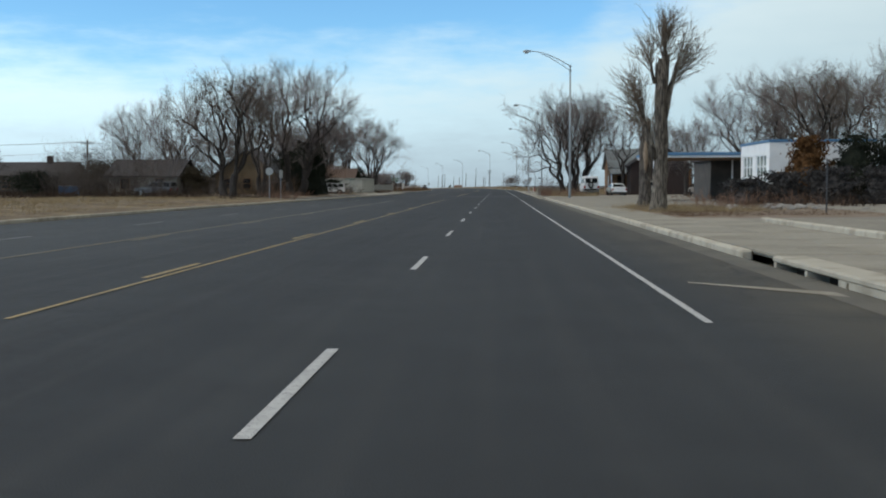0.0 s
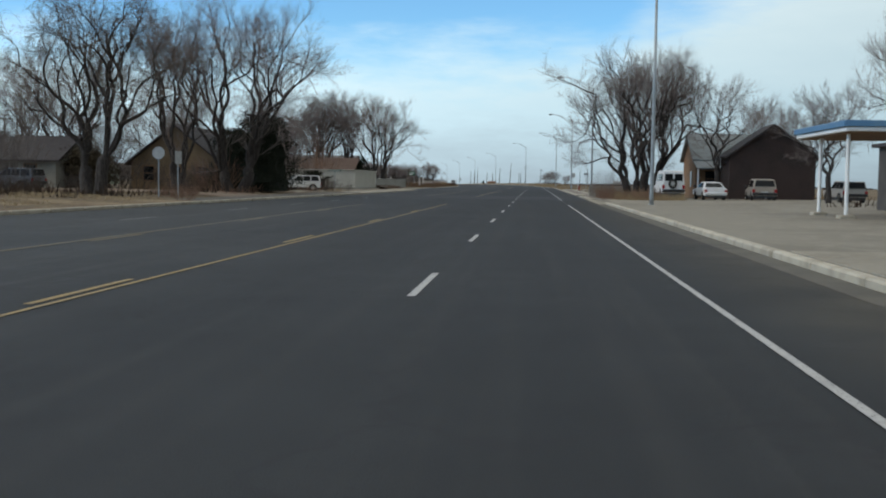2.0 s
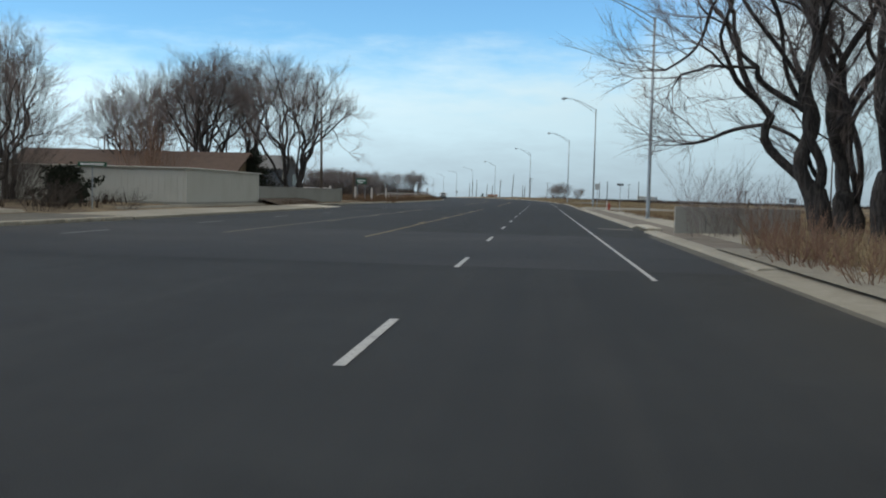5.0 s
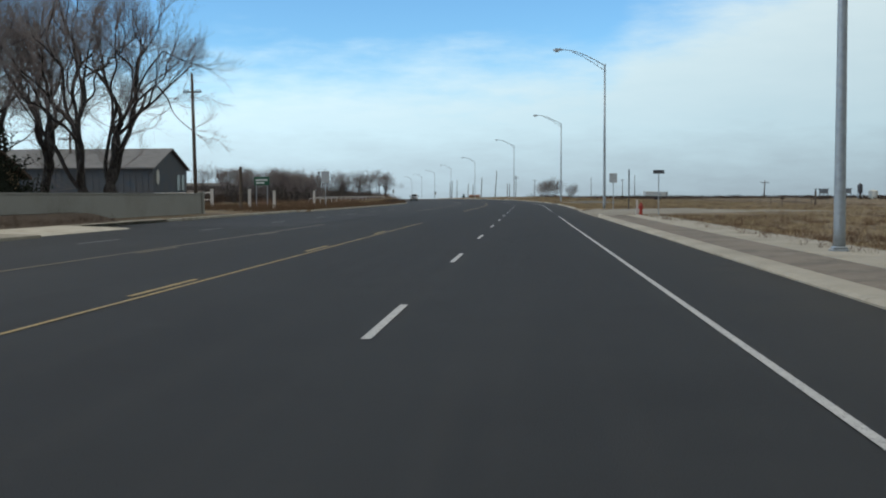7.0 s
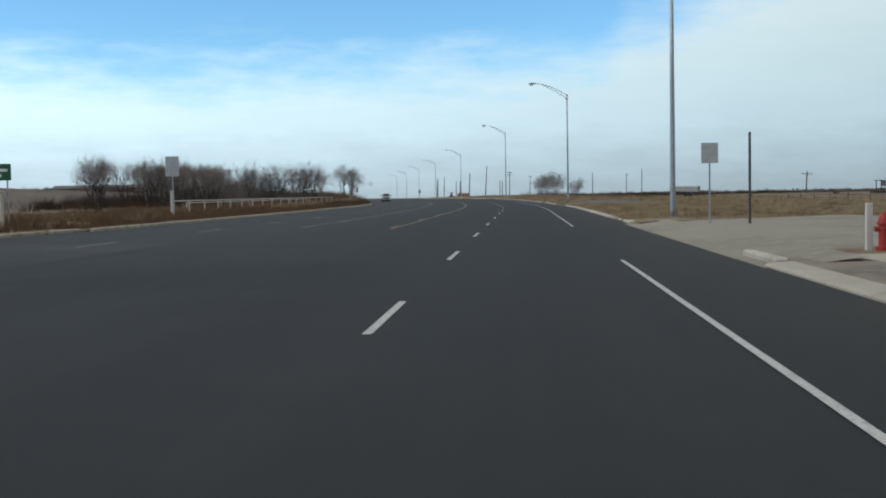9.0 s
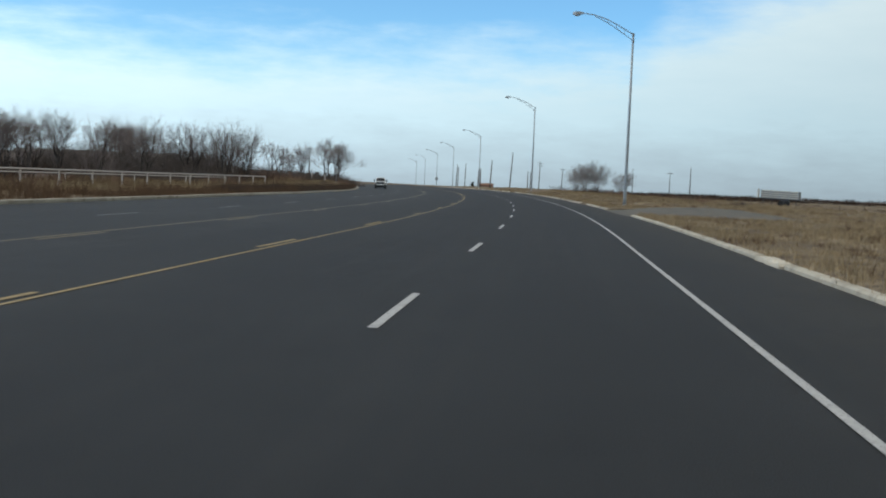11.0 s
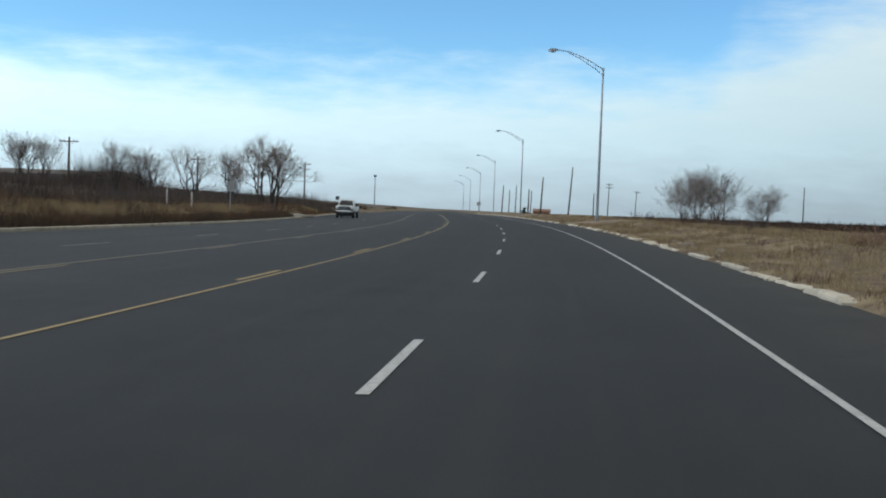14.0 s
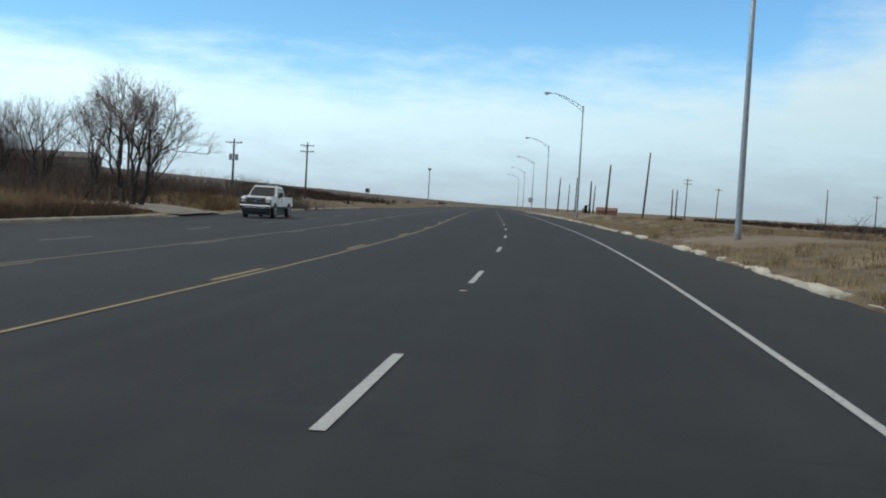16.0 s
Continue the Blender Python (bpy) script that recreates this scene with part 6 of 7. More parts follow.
hyd = thing("fire_hydrant", "dull red fire hydrant beside a pale marker post", "hydrant", at=pose(8.85, 224.7, 0.14) @ Matrix.Scale(0.88, 4))
Shape().tube(((0, 0, -0.1), (0, 0, 0.06), (0, 0, 0.07), (0, 0, 0.55), (0, 0, 0.56), (0, 0, 0.62)), (0.17, 0.17, 0.11, 0.11, 0.15, 0.15), 12).part("barrel", HYDRANT_RED, hyd, smooth=False)
Shape().tube(((0, 0, 0.62), (0, 0, 0.72), (0, 0, 0.80), (0, 0, 0.86)), (0.13, 0.11, 0.06, 0.03), 12).part("bonnet", HYDRANT_RED, hyd)
for d in ((1, 0), (-1, 0), (0, -1)):
    Shape().tube(((d[0] * 0.08, d[1] * 0.08, 0.46), (d[0] * 0.2, d[1] * 0.2, 0.46)), (0.06, 0.065), 9).part("outlet", HYDRANT_RED, hyd)
marker = thing("marker_post", "short pale wooden marker post by the hydrant", "post", at=pose(8.62, 224.9, 0.12))
Shape().box(-0.06, 0.06, -0.06, 0.06, -0.2, 0.95, 0.01).part("post", FENCE_WHITE, marker)
for x, y, h, r, mat, lab in ((-21.6, 240.5, 3.5, 0.13, WOOD_POLE, "short dark wooden post by the kerb"), (15.4, 47, 2.3, 0.04, STEEL_DARK, "thin rusty steel post at the lot's edge"), (9.6, 241.4, 3.2, 0.05, STEEL_DARK, "thin dark steel post by the dirt drive"), (-31.9, 401, 1.35, 0.07, FENCE_WHITE, "short white wooden fence post"), (-30.1, 401.2, 1.25, 0.07, FENCE_WHITE, "short leaning white fence post"), (-36.0, 434.2, 1.15, 0.07, WOOD_POLE, "short brown stake by the tree"), (-35.3, 434.2, 1.1, 0.07, WOOD_POLE, "short brown stake by the tree"), (33.0, 276, 1.5, 0.12, WOOD_POLE, "stout dark wooden fence post in the field"), (-31.5, 362, 1.3, 0.09, FENCE_WHITE, "short white wooden fence post"), (-33, 378, 1.5, 0.09, FENCE_WHITE, "short white wooden fence post")):
    t = thing("post", lab, "post", at=pose(x, y, land(x, y) if x < 0 else 0.2))
    Shape().tube(((0, 0, -0.3), (0, 0, h)), (r, r * 0.92), 8).part("shaft", mat, t)


# ---- fences ----
def pipe_fence(name, pts, h, gap, label, rails=(1.0,), r=0.045, mat=None, top=None):
    """Posts and rails along a line of (x, y); each post and rail is a part."""
    mat = mat or FENCE_WHITE
    t = thing(name, label, "fence")
    rnd = random.Random(name)
    for (xa, ya), (xb, yb) in zip(pts, pts[1:]):
        n = max(1, round(math.hypot(xb - xa, yb - ya) / gap))
        prev = None
        for i in range(n + 1):
            x, y = xa + (xb - xa) * i / n, ya + (yb - ya) * i / n
            z = land(x, y) if top is None else top - h
            Shape().tube(((x, y, z - 0.4), (x + rnd.uniform(-0.03, 0.03), y, z + h)), r, 7).part("post", mat, t)
            if prev:
                for k in rails:
                    Shape().tube(((prev[0], prev[1], prev[2] + h * k), (x, y, z + h * k)), r * 0.85, 6).part("rail", mat, t)
            prev = (x, y, z)
    return t


pipe_fence("pipe_fence", ((-22.6, 276), (-23.0, 300), (-23.4, 325), (-23.9, 346.6)), 1.0, 4.3, "weathered white pipe fence with one top rail", (1.0,), 0.05, top=1.22)
pipe_fence("pipe_fence", ((-33.5, 254), (-25.6, 246)), 1.35, 3.2, "white-painted pipe fence beside the yard", (1.0, 0.55))
pipe_fence("pipe_fence", ((-26, 290), (-27, 345)), 0.95, 11.0, "second low white pipe fence behind the first", (1.0,), top=1.02)
pipe_fence("wire_fence", ((26, 250), (30, 300), (34, 360), (32, 400)), 1.0, 8.0, "dark wooden posts of a field fence", (0.95, 0.6), 0.035, WOOD_POLE)
for x, y in ((-25.6, 246), (-22.3, 246), (-20.2, 246.2), (-22.6, 276)):
    t = thing("gatepost", "stout white-painted wooden gatepost", "post", "gateposts", pose(x, y, land(x, y)))
    Shape().box(-0.11, 0.11, -0.11, 0.11, -0.3, 1.6, 0.015).part("shaft", FENCE_WHITE, t)
    Shape().box(-0.13, 0.13, -0.13, 0.13, 1.6, 1.66, 0.015).part("cap", FENCE_WHITE, t)

# low pale wall, pier by pier
wall = thing("garden_wall", "low pale block wall with a coping beside the road", "wall")
zw = 0.28
Shape().slab([(-21.15, 191.8), (-20.95, 191.8), (-20.6, 226.5), (-20.8, 226.5)], 2, zw - 0.4, zw + 1.24).part("wall_face", BLOCK_WALL, wall)
Shape().slab([(-21.19, 191.8), (-20.91, 191.8), (-20.56, 226.54), (-20.84, 226.54)], 2, zw + 1.24, zw + 1.31).part("coping", BLOCK_WALL, wall)
Shape().box(-20.9, -20.5, 226.5, 226.95, zw - 0.4, zw + 1.4, 0.02).part("end_pier", BLOCK_WALL, wall)
low = thing("low_wall", "low grey block wall behind the dry brush", "wall")
for i in range(4):
    Shape().box(6.8 + i * 1.2, 7.98 + i * 1.2, 150.0, 150.2, -0.1, 1.15, 0.012).part("panel", BLOCK_WALL, low)


# ---- buildings ----
def gable_house(name, label, x0, x1, y0, y1, base, eave, ridge, wall_mat, roof_mat, ridge_along="y", over=0.35, windows=(), category="house", frame_mat=WOOD_OLD):
    """Walls, two roof slopes with thickness, gables; windows: (side, centre, width, sill, head)."""
    t = thing(name, label, category)
    cx, cy = (x0 + x1) / 2, (y0 + y1) / 2
    th = 0.2
    if ridge_along == "y":
        gable = [(x0, base - 0.3), (x1, base - 0.3), (x1, eave), (cx, ridge - 0.1), (x0, eave)]
        Shape().slab(gable, 1, y0, y0 + th).part("gable_wall", wall_mat, t)
        Shape().slab(gable, 1, y1 - th, y1).part("gable_wall", wall_mat, t)
        Shape().box(x0, x0 + th, y0 + th, y1 - th, base - 0.3, eave).part("side_wall", wall_mat, t)
        Shape().box(x1 - th, x1, y0 + th, y1 - th, base - 0.3, eave).part("side_wall", wall_mat, t)
        k = (ridge - eave) / (cx - x0)
        for sgn in (-1, 1):
            e = cx + sgn * (cx - x0 + over)
            ez = eave - k * over
            Shape().slab([(cx, ridge), (cx, ridge + 0.14), (e, ez + 0.14), (e, ez)], 1, y0 - over, y1 + over).part("roof_slope", roof_mat, t)
    else:
        gable = [(y0, base - 0.3), (y1, base - 0.3), (y1, eave), (cy, ridge - 0.1), (y0, eave)]
        Shape().slab(gable, 0, x0, x0 + th).part("gable_wall", wall_mat, t)
        Shape().slab(gable, 0, x1 - th, x1).part("gable_wall", wall_mat, t)
        Shape().box(x0 + th, x1 - th, y0, y0 + th, base - 0.3, eave).part("side_wall", wall_mat, t)
        Shape().box(x0 + th, x1 - th, y1 - th, y1, base - 0.3, eave).part("side_wall", wall_mat, t)
        k = (ridge - eave) / (cy - y0)
        for sgn in (-1, 1):
            e = cy + sgn * (cy - y0 + over)
            ez = eave - k * over
            Shape().slab([(cy, ridge), (cy, ridge + 0.14), (e, ez + 0.14), (e, ez)], 0, x0 - over, x1 + over).part("roof_slope", roof_mat, t)
    for side, c, wd, sill, head in windows:
        if side == "front":
            a = Shape().box(c - wd / 2 - 0.1, c + wd / 2 + 0.1, y0 - 0.05, y0 - 0.004, sill - 0.1, head + 0.1, 0.01).part("window", frame_mat, t)
            Shape().box(c - wd / 2, c + wd / 2, y0 - 0.058, y0 - 0.052, sill, head).part("pane", GLASS, a)
            Shape().box(c - wd / 2, c + wd / 2, y0 - 0.075, y0 - 0.060, (sill + head) / 2 - 0.03, (sill + head) / 2 + 0.03).part("sash_bar", frame_mat, a)
        else:
            xs = x0 if side == "left" else x1
            sg = -1 if side == "left" else 1
            a = Shape().box(min(xs, xs + sg * 0.05) , max(xs, xs + sg * 0.05), c - wd / 2 - 0.1, c + wd / 2 + 0.1, sill - 0.1, head + 0.1).part("window", frame_mat, t)
            q0, q1 = xs + sg * 0.052, xs + sg * 0.058
            Shape().box(min(q0, q1), max(q0, q1), c - wd / 2, c + wd / 2, sill, head).part("pane", GLASS, a)
    return t


# the white filling station with its canopy
st = thing("filling_station", "small white building with blue roof trim and large windows", "building")
bx0, bx1, by0, by1, bz = 19.55, 26.5, 73.9, 82.5, 0.2
Shape().box(bx0, bx0 + 0.25, by0, by0 + 0.9, bz - 0.3, 4.25).part("wall", WHITE_PAINT, st)
Shape().box(bx0, bx0 + 0.25, by0 + 3.9, by0 + 4.9, bz - 0.3, 4.25).part("wall", WHITE_PAINT, st)
Shape().box(bx0, bx0 + 0.25, by1 - 0.7, by1, bz - 0.3, 4.25).part("wall", WHITE_PAINT, st)
for a, b in ((by0 + 0.9, by0 + 3.9), (by0 + 4.9, by1 - 0.7)):
    Shape().box(bx0, bx0 + 0.25, a, b, bz - 0.3, 1.15).part("wall", WHITE_PAINT, st)
    Shape().box(bx0, bx0 + 0.25, a, b, 3.45, 4.25).part("wall", WHITE_PAINT, st)
    wdw = Shape().box(bx0 + 0.05, bx0 + 0.15, a, b, 1.15, 1.23).box(bx0 + 0.05, bx0 + 0.15, a, b, 3.37, 3.45).box(bx0 + 0.05, bx0 + 0.15, a, a + 0.08, 1.23, 3.37).box(bx0 + 0.05, bx0 + 0.15, b - 0.08, b, 1.23, 3.37).part("window", WHITE_PAINT, st)
    for i in (1, 2):
        y = a + (b - a) * i / 3
        Shape().box(bx0 + 0.03, bx0 + 0.13, y - 0.05, y + 0.05, 1.23, 3.37).part("mullion", WHITE_PAINT, wdw)
    for i in (1, 2):
        z = 1.23 + 2.14 * i / 3
        Shape().box(bx0 + 0.035, bx0 + 0.125, a + 0.08, b - 0.08, z - 0.04, z + 0.04).part("bar", WHITE_PAINT, wdw)
    Shape().box(bx0 + 0.10, bx0 + 0.11, a + 0.08, b - 0.08, 1.23, 3.37).part("pane", PANE, wdw)
Shape().box(bx0 + 0.25, bx1, by0, by0 + 0.25, bz - 0.3, 4.25).part("wall", WHITE_PAINT, st)
Shape().box(bx0 + 0.25, bx1, by1 - 0.25, by1, bz - 0.3, 4.25).part("wall", WHITE_PAINT, st)
Shape().box(bx1 - 0.25, bx1, by0 + 0.25, by1 - 0.25, bz - 0.3, 4.25).part("wall", WHITE_PAINT, st)
Shape().box(bx0 - 0.06, bx1 + 0.06, by0 - 0.06, by1 + 0.06, 4.25, 4.42, 0.02).part("roof", BLUE_TRIM, st, "blue painted roof edge")
cn = thing("canopy", "flat forecourt canopy with white fascia and blue top on slim posts", "canopy")
Shape().box(12.9, 22.5, 82.9, 90.6, 3.46, 3.62, 0.02).part("fascia", WHITE_PAINT, cn)
Shape().box(12.8, 22.6, 82.8, 90.7, 3.62, 3.86, 0.02).part("blue_band", BLUE_TRIM, cn, "faded blue band round the canopy")
Shape().box(13.1, 22.3, 83.1, 90.4, 3.40, 3.46).part("soffit", WOOD_OLD, cn)
for x, y in ((13.35, 84.2), (13.45, 88.6), (20.5, 90.0)):
    Shape().tube(((x, y, 0.1), (x, y, 3.44)), 0.075, 10).part("post", WHITE_PAINT, cn)
    Shape().box(x - 0.3, x + 0.3, y - 0.3, y + 0.3, 0.12, 0.32, 0.04).part("footing", KERB, cn)
# dark block added where the space behind the canopy is open and dark
stn = thing("station_back", "dark-walled block added in place of the dark open space behind the canopy", "building")
Shape().box(19.0, 30.0, 91.2, 99.0, 0.0, 3.4).part("wall", DARK_WALL, stn)
Shape().box(18.7, 30.3, 90.9, 99.3, 3.4, 3.6, 0.02).part("roof", SHINGLE, stn)

# brick garage with a gable, brick by brick on the nearest courses
gable_house("brick_garage", "dark brick garage with a shingled gable roof", 17.6, 24.6, 134, 138.4, 0.15, 3.9, 6.35, BRICK, SHINGLE, "y", 0.4, (), "garage")
house_r = gable_house("tin_roofed_house", "old board house with a weathered tin roof", 15.9, 26.2, 141.5, 149.5, 0.15, 3.7, 6.0, WOOD_OLD, TIN, "x", 0.35, (("left", 144, 0.9, 1.2, 2.6), ("front", 17.2, 0.9, 1.2, 2.6)))
for i in range(22):
    x = 15.7 + i * 0.48
    Shape().box(x, x + 0.04, 141.2, 145.75, 0, 0.03, m=Matrix.Translation((0, 145.75, 6.16)) @ Matrix.Rotation(math.atan2(2.3, 4.25), 4, "X") @ Matrix.Translation((0, -145.75, 0))).part("roof_seam", TIN, house_r)
porch = thing("porch", "white porch with a tin lean-to roof on slim posts", "porch")
Shape().slab([(138.4, 2.75), (138.4, 2.85), (141.45, 3.6), (141.45, 3.48)], 0, 15.6, 19.0).part("roof", TIN, porch)
for x in (15.7, 17.3):
    Shape().box(x - 0.06, x + 0.06, 138.5, 138.62, 0.1, 2.76).part("post", WHITE_PAINT, porch)
Shape().box(15.6, 19.0, 138.45, 141.4, 0.05, 0.30, 0.02).part("floor_deck", WOOD_OLD, porch)

# houses across the road
gable_house("stucco_house", "tan stucco house with a dark shingled gable roof", -34.0, -26.0, 135, 146, 0.3, 2.75, 5.9, STUCCO, SHINGLE, "y", 0.45, (("front", -32.4, 0.9, 1.1, 2.3), ("front", -30.0, 0.9, 1.1, 2.3), ("front", -27.6, 0.9, 1.1, 2.3), ("right", 138, 1.0, 1.1, 2.3)))
gable_house("white_cottage", "small pale cottage half hidden behind trees", -43, -35, 122, 130, 0.3, 2.6, 4.4, BLOCK_WALL, SHINGLE, "x", 0.4, (("front", -41, 0.9, 1.1, 2.2), ("front", -37, 0.9, 1.1, 2.2)))
dh = gable_house("dark_house", "dark house with a low roof and brick chimney", -80, -66.5, 168, 178, 0.3, 3.0, 5.2, DARK_WALL, SHINGLE, "x", 0.5, (("front", -76, 1.2, 1.1, 2.2), ("front", -70, 1.2, 1.1, 2.2)))
Shape().box(-71.2, -70.4, 172.4, 173.2, 4.6, 6.3, 0.02).part("chimney", BRICK, dh)
gable_house("green_shed", "pale green shed behind the hedge", -63, -55, 178, 186, 0.3, 2.6, 3.8, material("pale_green_siding", (0.27, 0.32, 0.24), 0.8), TIN, "x", 0.3, ())
gable_house("brown_roofed_house", "low house with a brown shingled roof behind the wall", -46, -25.5, 200, 210, 0.3, 2.5, 4.5, STUCCO, SHINGLE_BROWN, "x", 0.5, ())
barn = gable_house("grey_barn", "long dark slate-grey metal barn with a dull grey roof", -60, -35, 258, 268.6, 0.3, 4.2, 6.15, GREY_SIDING, BARN_ROOF, "x", 0.3, (), "barn")
oval = [(259.3 + 0.42 * math.cos(k * math.pi / 8), 3.3 + 0.75 * math.sin(k * math.pi / 8)) for k in range(16)]
Shape().slab(oval, 0, -34.99, -34.92).part("oval_plaque", WHITE_METAL, barn, "pale oval plaque on the wall")
for y0 in (265.2, 266.7):
    Shape().box(-34.99, -34.93, y0, y0 + 0.9, 2.0, 3.6).part("window", PANE, barn, "narrow pale window")
for i in range(40):
    Shape().box(-59.9 + i * 0.625, -59.82 + i * 0.625, 257.965, 257.998, 0.3, 4.15).part("rib", GREY_SIDING, barn)
gable_house("far_workshop", "long low building clad in weathered grey-brown sheet", -150, -103.0, 545, 549, 1.5, 5.1, 6.0, OLD_CLADDING, OLD_CLADDING, "x", 0.15, ())
# white shed whose long side of ribbed sheet stands along the road
ws = thing("white_shed", "long white ribbed-metal shed along the roadside", "shed")
Shape().box(-36, -20.25, 172.6, 189.9, 0.0, 2.5).part("body", WHITE_METAL, ws)
Shape().box(-36.2, -20.1, 172.4, 190.1, 2.5, 2.58, 0.015).part("roof_edge", WHITE_METAL, ws)
Shape().box(-36.05, -20.2, 172.55, 189.95, 0.0, 0.42, 0.01).part("plinth", BLOCK_WALL, ws)
rib_a = Shape().box(0, 0.035, -0.04, 0.04, 0.42, 2.5).mesh("rib", WHITE_METAL)
for i in range(43):
    o = new("rib", rib_a)
    o.parent = ws
    o.matrix_basis = pose(-20.25, 172.9 + i * 0.395, 0)
for i in range(38):
    o = new("rib", rib_a)
    o.parent = ws
    o.matrix_basis = pose(-20.5 - i * 0.395, 172.6, 0, 0, 0, -90)


# ---- vehicles ----
def wheel(parent, x, y, r, w_=0.22):
    t = Shape().tube(((x - w_ / 2, y, r), (x - w_ * 0.42, y, r), (x + w_ * 0.42, y, r), (x + w_ / 2, y, r)), (r * 0.93, r, r, r * 0.93), 18).part("tyre", RUBBER, parent)
    Shape().tube(((x - w_ / 2 - 0.012, y, r), (x + w_ / 2 + 0.012, y, r)), r * 0.60, 12).part("rim", CHROME, t)


def vehicle(name, label, at, body, cabin, width, wheels, paint, cab_in=0.14, glass_side=(), rear_glass=None, front_glass=None, lights="rear", r=0.34, extra=None):
    """body and cabin: side outlines as (y, z), front towards +y; glass_side: outlines of side panes."""
    t = thing(name, label, "car", at=at)
    hw = width / 2

    def loft(outline, wid, top_in, zc0, zc1):
        n = len(outline)
        v = []
        for sgn in (-1, 1):
            for y, z in outline:
                k = min(1, max(0, (z - zc0) / max(0.01, zc1 - zc0)))
                v.append((sgn * (wid - top_in * k), y, z))
        f = [tuple(range(n)), tuple(range(n, 2 * n))[::-1]] + [(i, n + i, n + (i + 1) % n, (i + 1) % n) for i in range(n)]
        return v, f

    zs = [p[1] for p in body]
    v, f = loft(body, hw, 0.06, min(zs) + 0.45, max(zs))
    bm = bmesh.new()
    vs = [bm.verts.new(p) for p in v]
    for q in f:
        bm.faces.new([vs[i] for i in q])
    bmesh.ops.recalc_face_normals(bm, faces=bm.faces)
    bmesh.ops.bevel(bm, geom=bm.edges[:], offset=0.045, segments=2, affect="EDGES")
    m = bpy.data.meshes.new("body")
    bm.to_mesh(m)
    bm.free()
    m.materials.append(paint)
    o = new("body", m)
    o.parent = t
    zs = [p[1] for p in cabin]
    z0, z1 = min(zs), max(zs)
    v, f = loft(cabin, hw - 0.06, cab_in, z0, z1)
    bm = bmesh.new()
    vs = [bm.verts.new(p) for p in v]
    for q in f:
        bm.faces.new([vs[i] for i in q])
    bmesh.ops.recalc_face_normals(bm, faces=bm.faces)
    bmesh.ops.bevel(bm, geom=bm.edges[:], offset=0.04, segments=2, affect="EDGES")
    m = bpy.data.meshes.new("cabin")
    bm.to_mesh(m)
    bm.free()
    m.materials.append(paint)
    o = new("cabin", m)
    o.parent = t

    def side_x(z):
        return hw - 0.06 - cab_in * (z - z0) / (z1 - z0)

    for pane in glass_side:
        for sgn in (-1, 1):
            n = len(pane)
            v = [(sgn * (side_x(z) + 0.004), y, z) for y, z in pane] + [(sgn * (side_x(z) + 0.012), y, z) for y, z in pane]
            f = [tuple(range(n)), tuple(range(n, 2 * n))[::-1]] + [(i, n + i, n + (i + 1) % n, (i + 1) % n) for i in range(n)]
            Shape().add(v, f).part("side_window", GLASS, t)
    for pane, nm, dy in ((rear_glass, "rear_window", -0.06), (front_glass, "windscreen", 0.06)):
        if pane:
            (ya, za), (yb, zb) = pane
            xa, xb = side_x(za) - 0.10, side_x(zb) - 0.10
            v = [(-xa, ya + dy, za), (xa, ya + dy, za), (xb, yb + dy, zb), (-xb, yb + dy, zb)]
            v += [(p[0], p[1] - dy * 0.15, p[2]) for p in v]
            Shape().add(v, [(0, 1, 2, 3), (7, 6, 5, 4), (0, 4, 5, 1), (1, 5, 6, 2), (2, 6, 7, 3), (3, 7, 4, 0)]).part(nm, GLASS, t)
    for y in wheels:
        for sgn in (-1, 1):
            wheel(t, sgn * (hw - 0.10), y, r)
            arch = [(y + (r + 0.07) * math.cos(k * math.pi / 10), max(r * 0.55, r + (r + 0.07) * math.sin(k * math.pi / 10))) for k in range(11)]
            Shape().slab(arch, 0, sgn * (hw + 0.002), sgn * (hw - 0.02)).part("wheel_arch", PLASTIC, t)
    y0, y1 = min(p[0] for p in body), max(p[0] for p in body)
    zb = min(p[1] for p in body)
    zt = [p[1] for p in body if abs(p[0] - y0) < 0.12]
    belt = max(zt) - 0.12
    for sgn in (-1, 1):
        Shape().box(min(sgn * hw * 0.98, sgn * hw * 0.74), max(sgn * hw * 0.98, sgn * hw * 0.74), y0 - 0.015, y0 + 0.06, belt - 0.28, belt, 0.02).part("tail_light", TAIL, t)
        ft = max(p[1] for p in body if abs(p[0] - y1) < 0.15) - 0.08
        Shape().box(min(sgn * hw * 0.97, sgn * hw * 0.66), max(sgn * hw * 0.97, sgn * hw * 0.66), y1 - 0.06, y1 + 0.015, ft - 0.2, ft, 0.02).part("headlight", LENS, t)
    Shape().box(-hw * 0.96, hw * 0.96, y0 - 0.09, y0 + 0.1, zb + 0.05, zb + 0.27, 0.04).part("rear_bumper", PLASTIC if lights == "dark" else paint, t)
    Shape().box(-hw * 0.96, hw * 0.96, y1 - 0.1, y1 + 0.09, zb + 0.05, zb + 0.25, 0.04).part("front_bumper", PLASTIC if lights == "dark" else paint, t)
    Shape().box(-0.26, 0.26, y0 - 0.022, y0 - 0.004, belt - 0.34, belt - 0.20, 0.005).part("number_plate", LENS, t)
    for sgn in (-1, 1):
        Shape().box(min(sgn * (hw + 0.02), sgn * (hw + 0.2)), max(sgn * (hw + 0.02), sgn * (hw + 0.2)), cabin[-1][0] - 0.25, cabin[-1][0] - 0.13, z0 + 0.05, z0 + 0.22, 0.03).part("wing_mirror", PLASTIC, t)
    Shape().box(-hw + 0.14, hw - 0.14, y0 + 0.12, y1 - 0.12, 0.2, zb + 0.06).part("underside", STEEL_DARK, t)
    if extra:
        extra(t, hw, y0, y1)
    return t


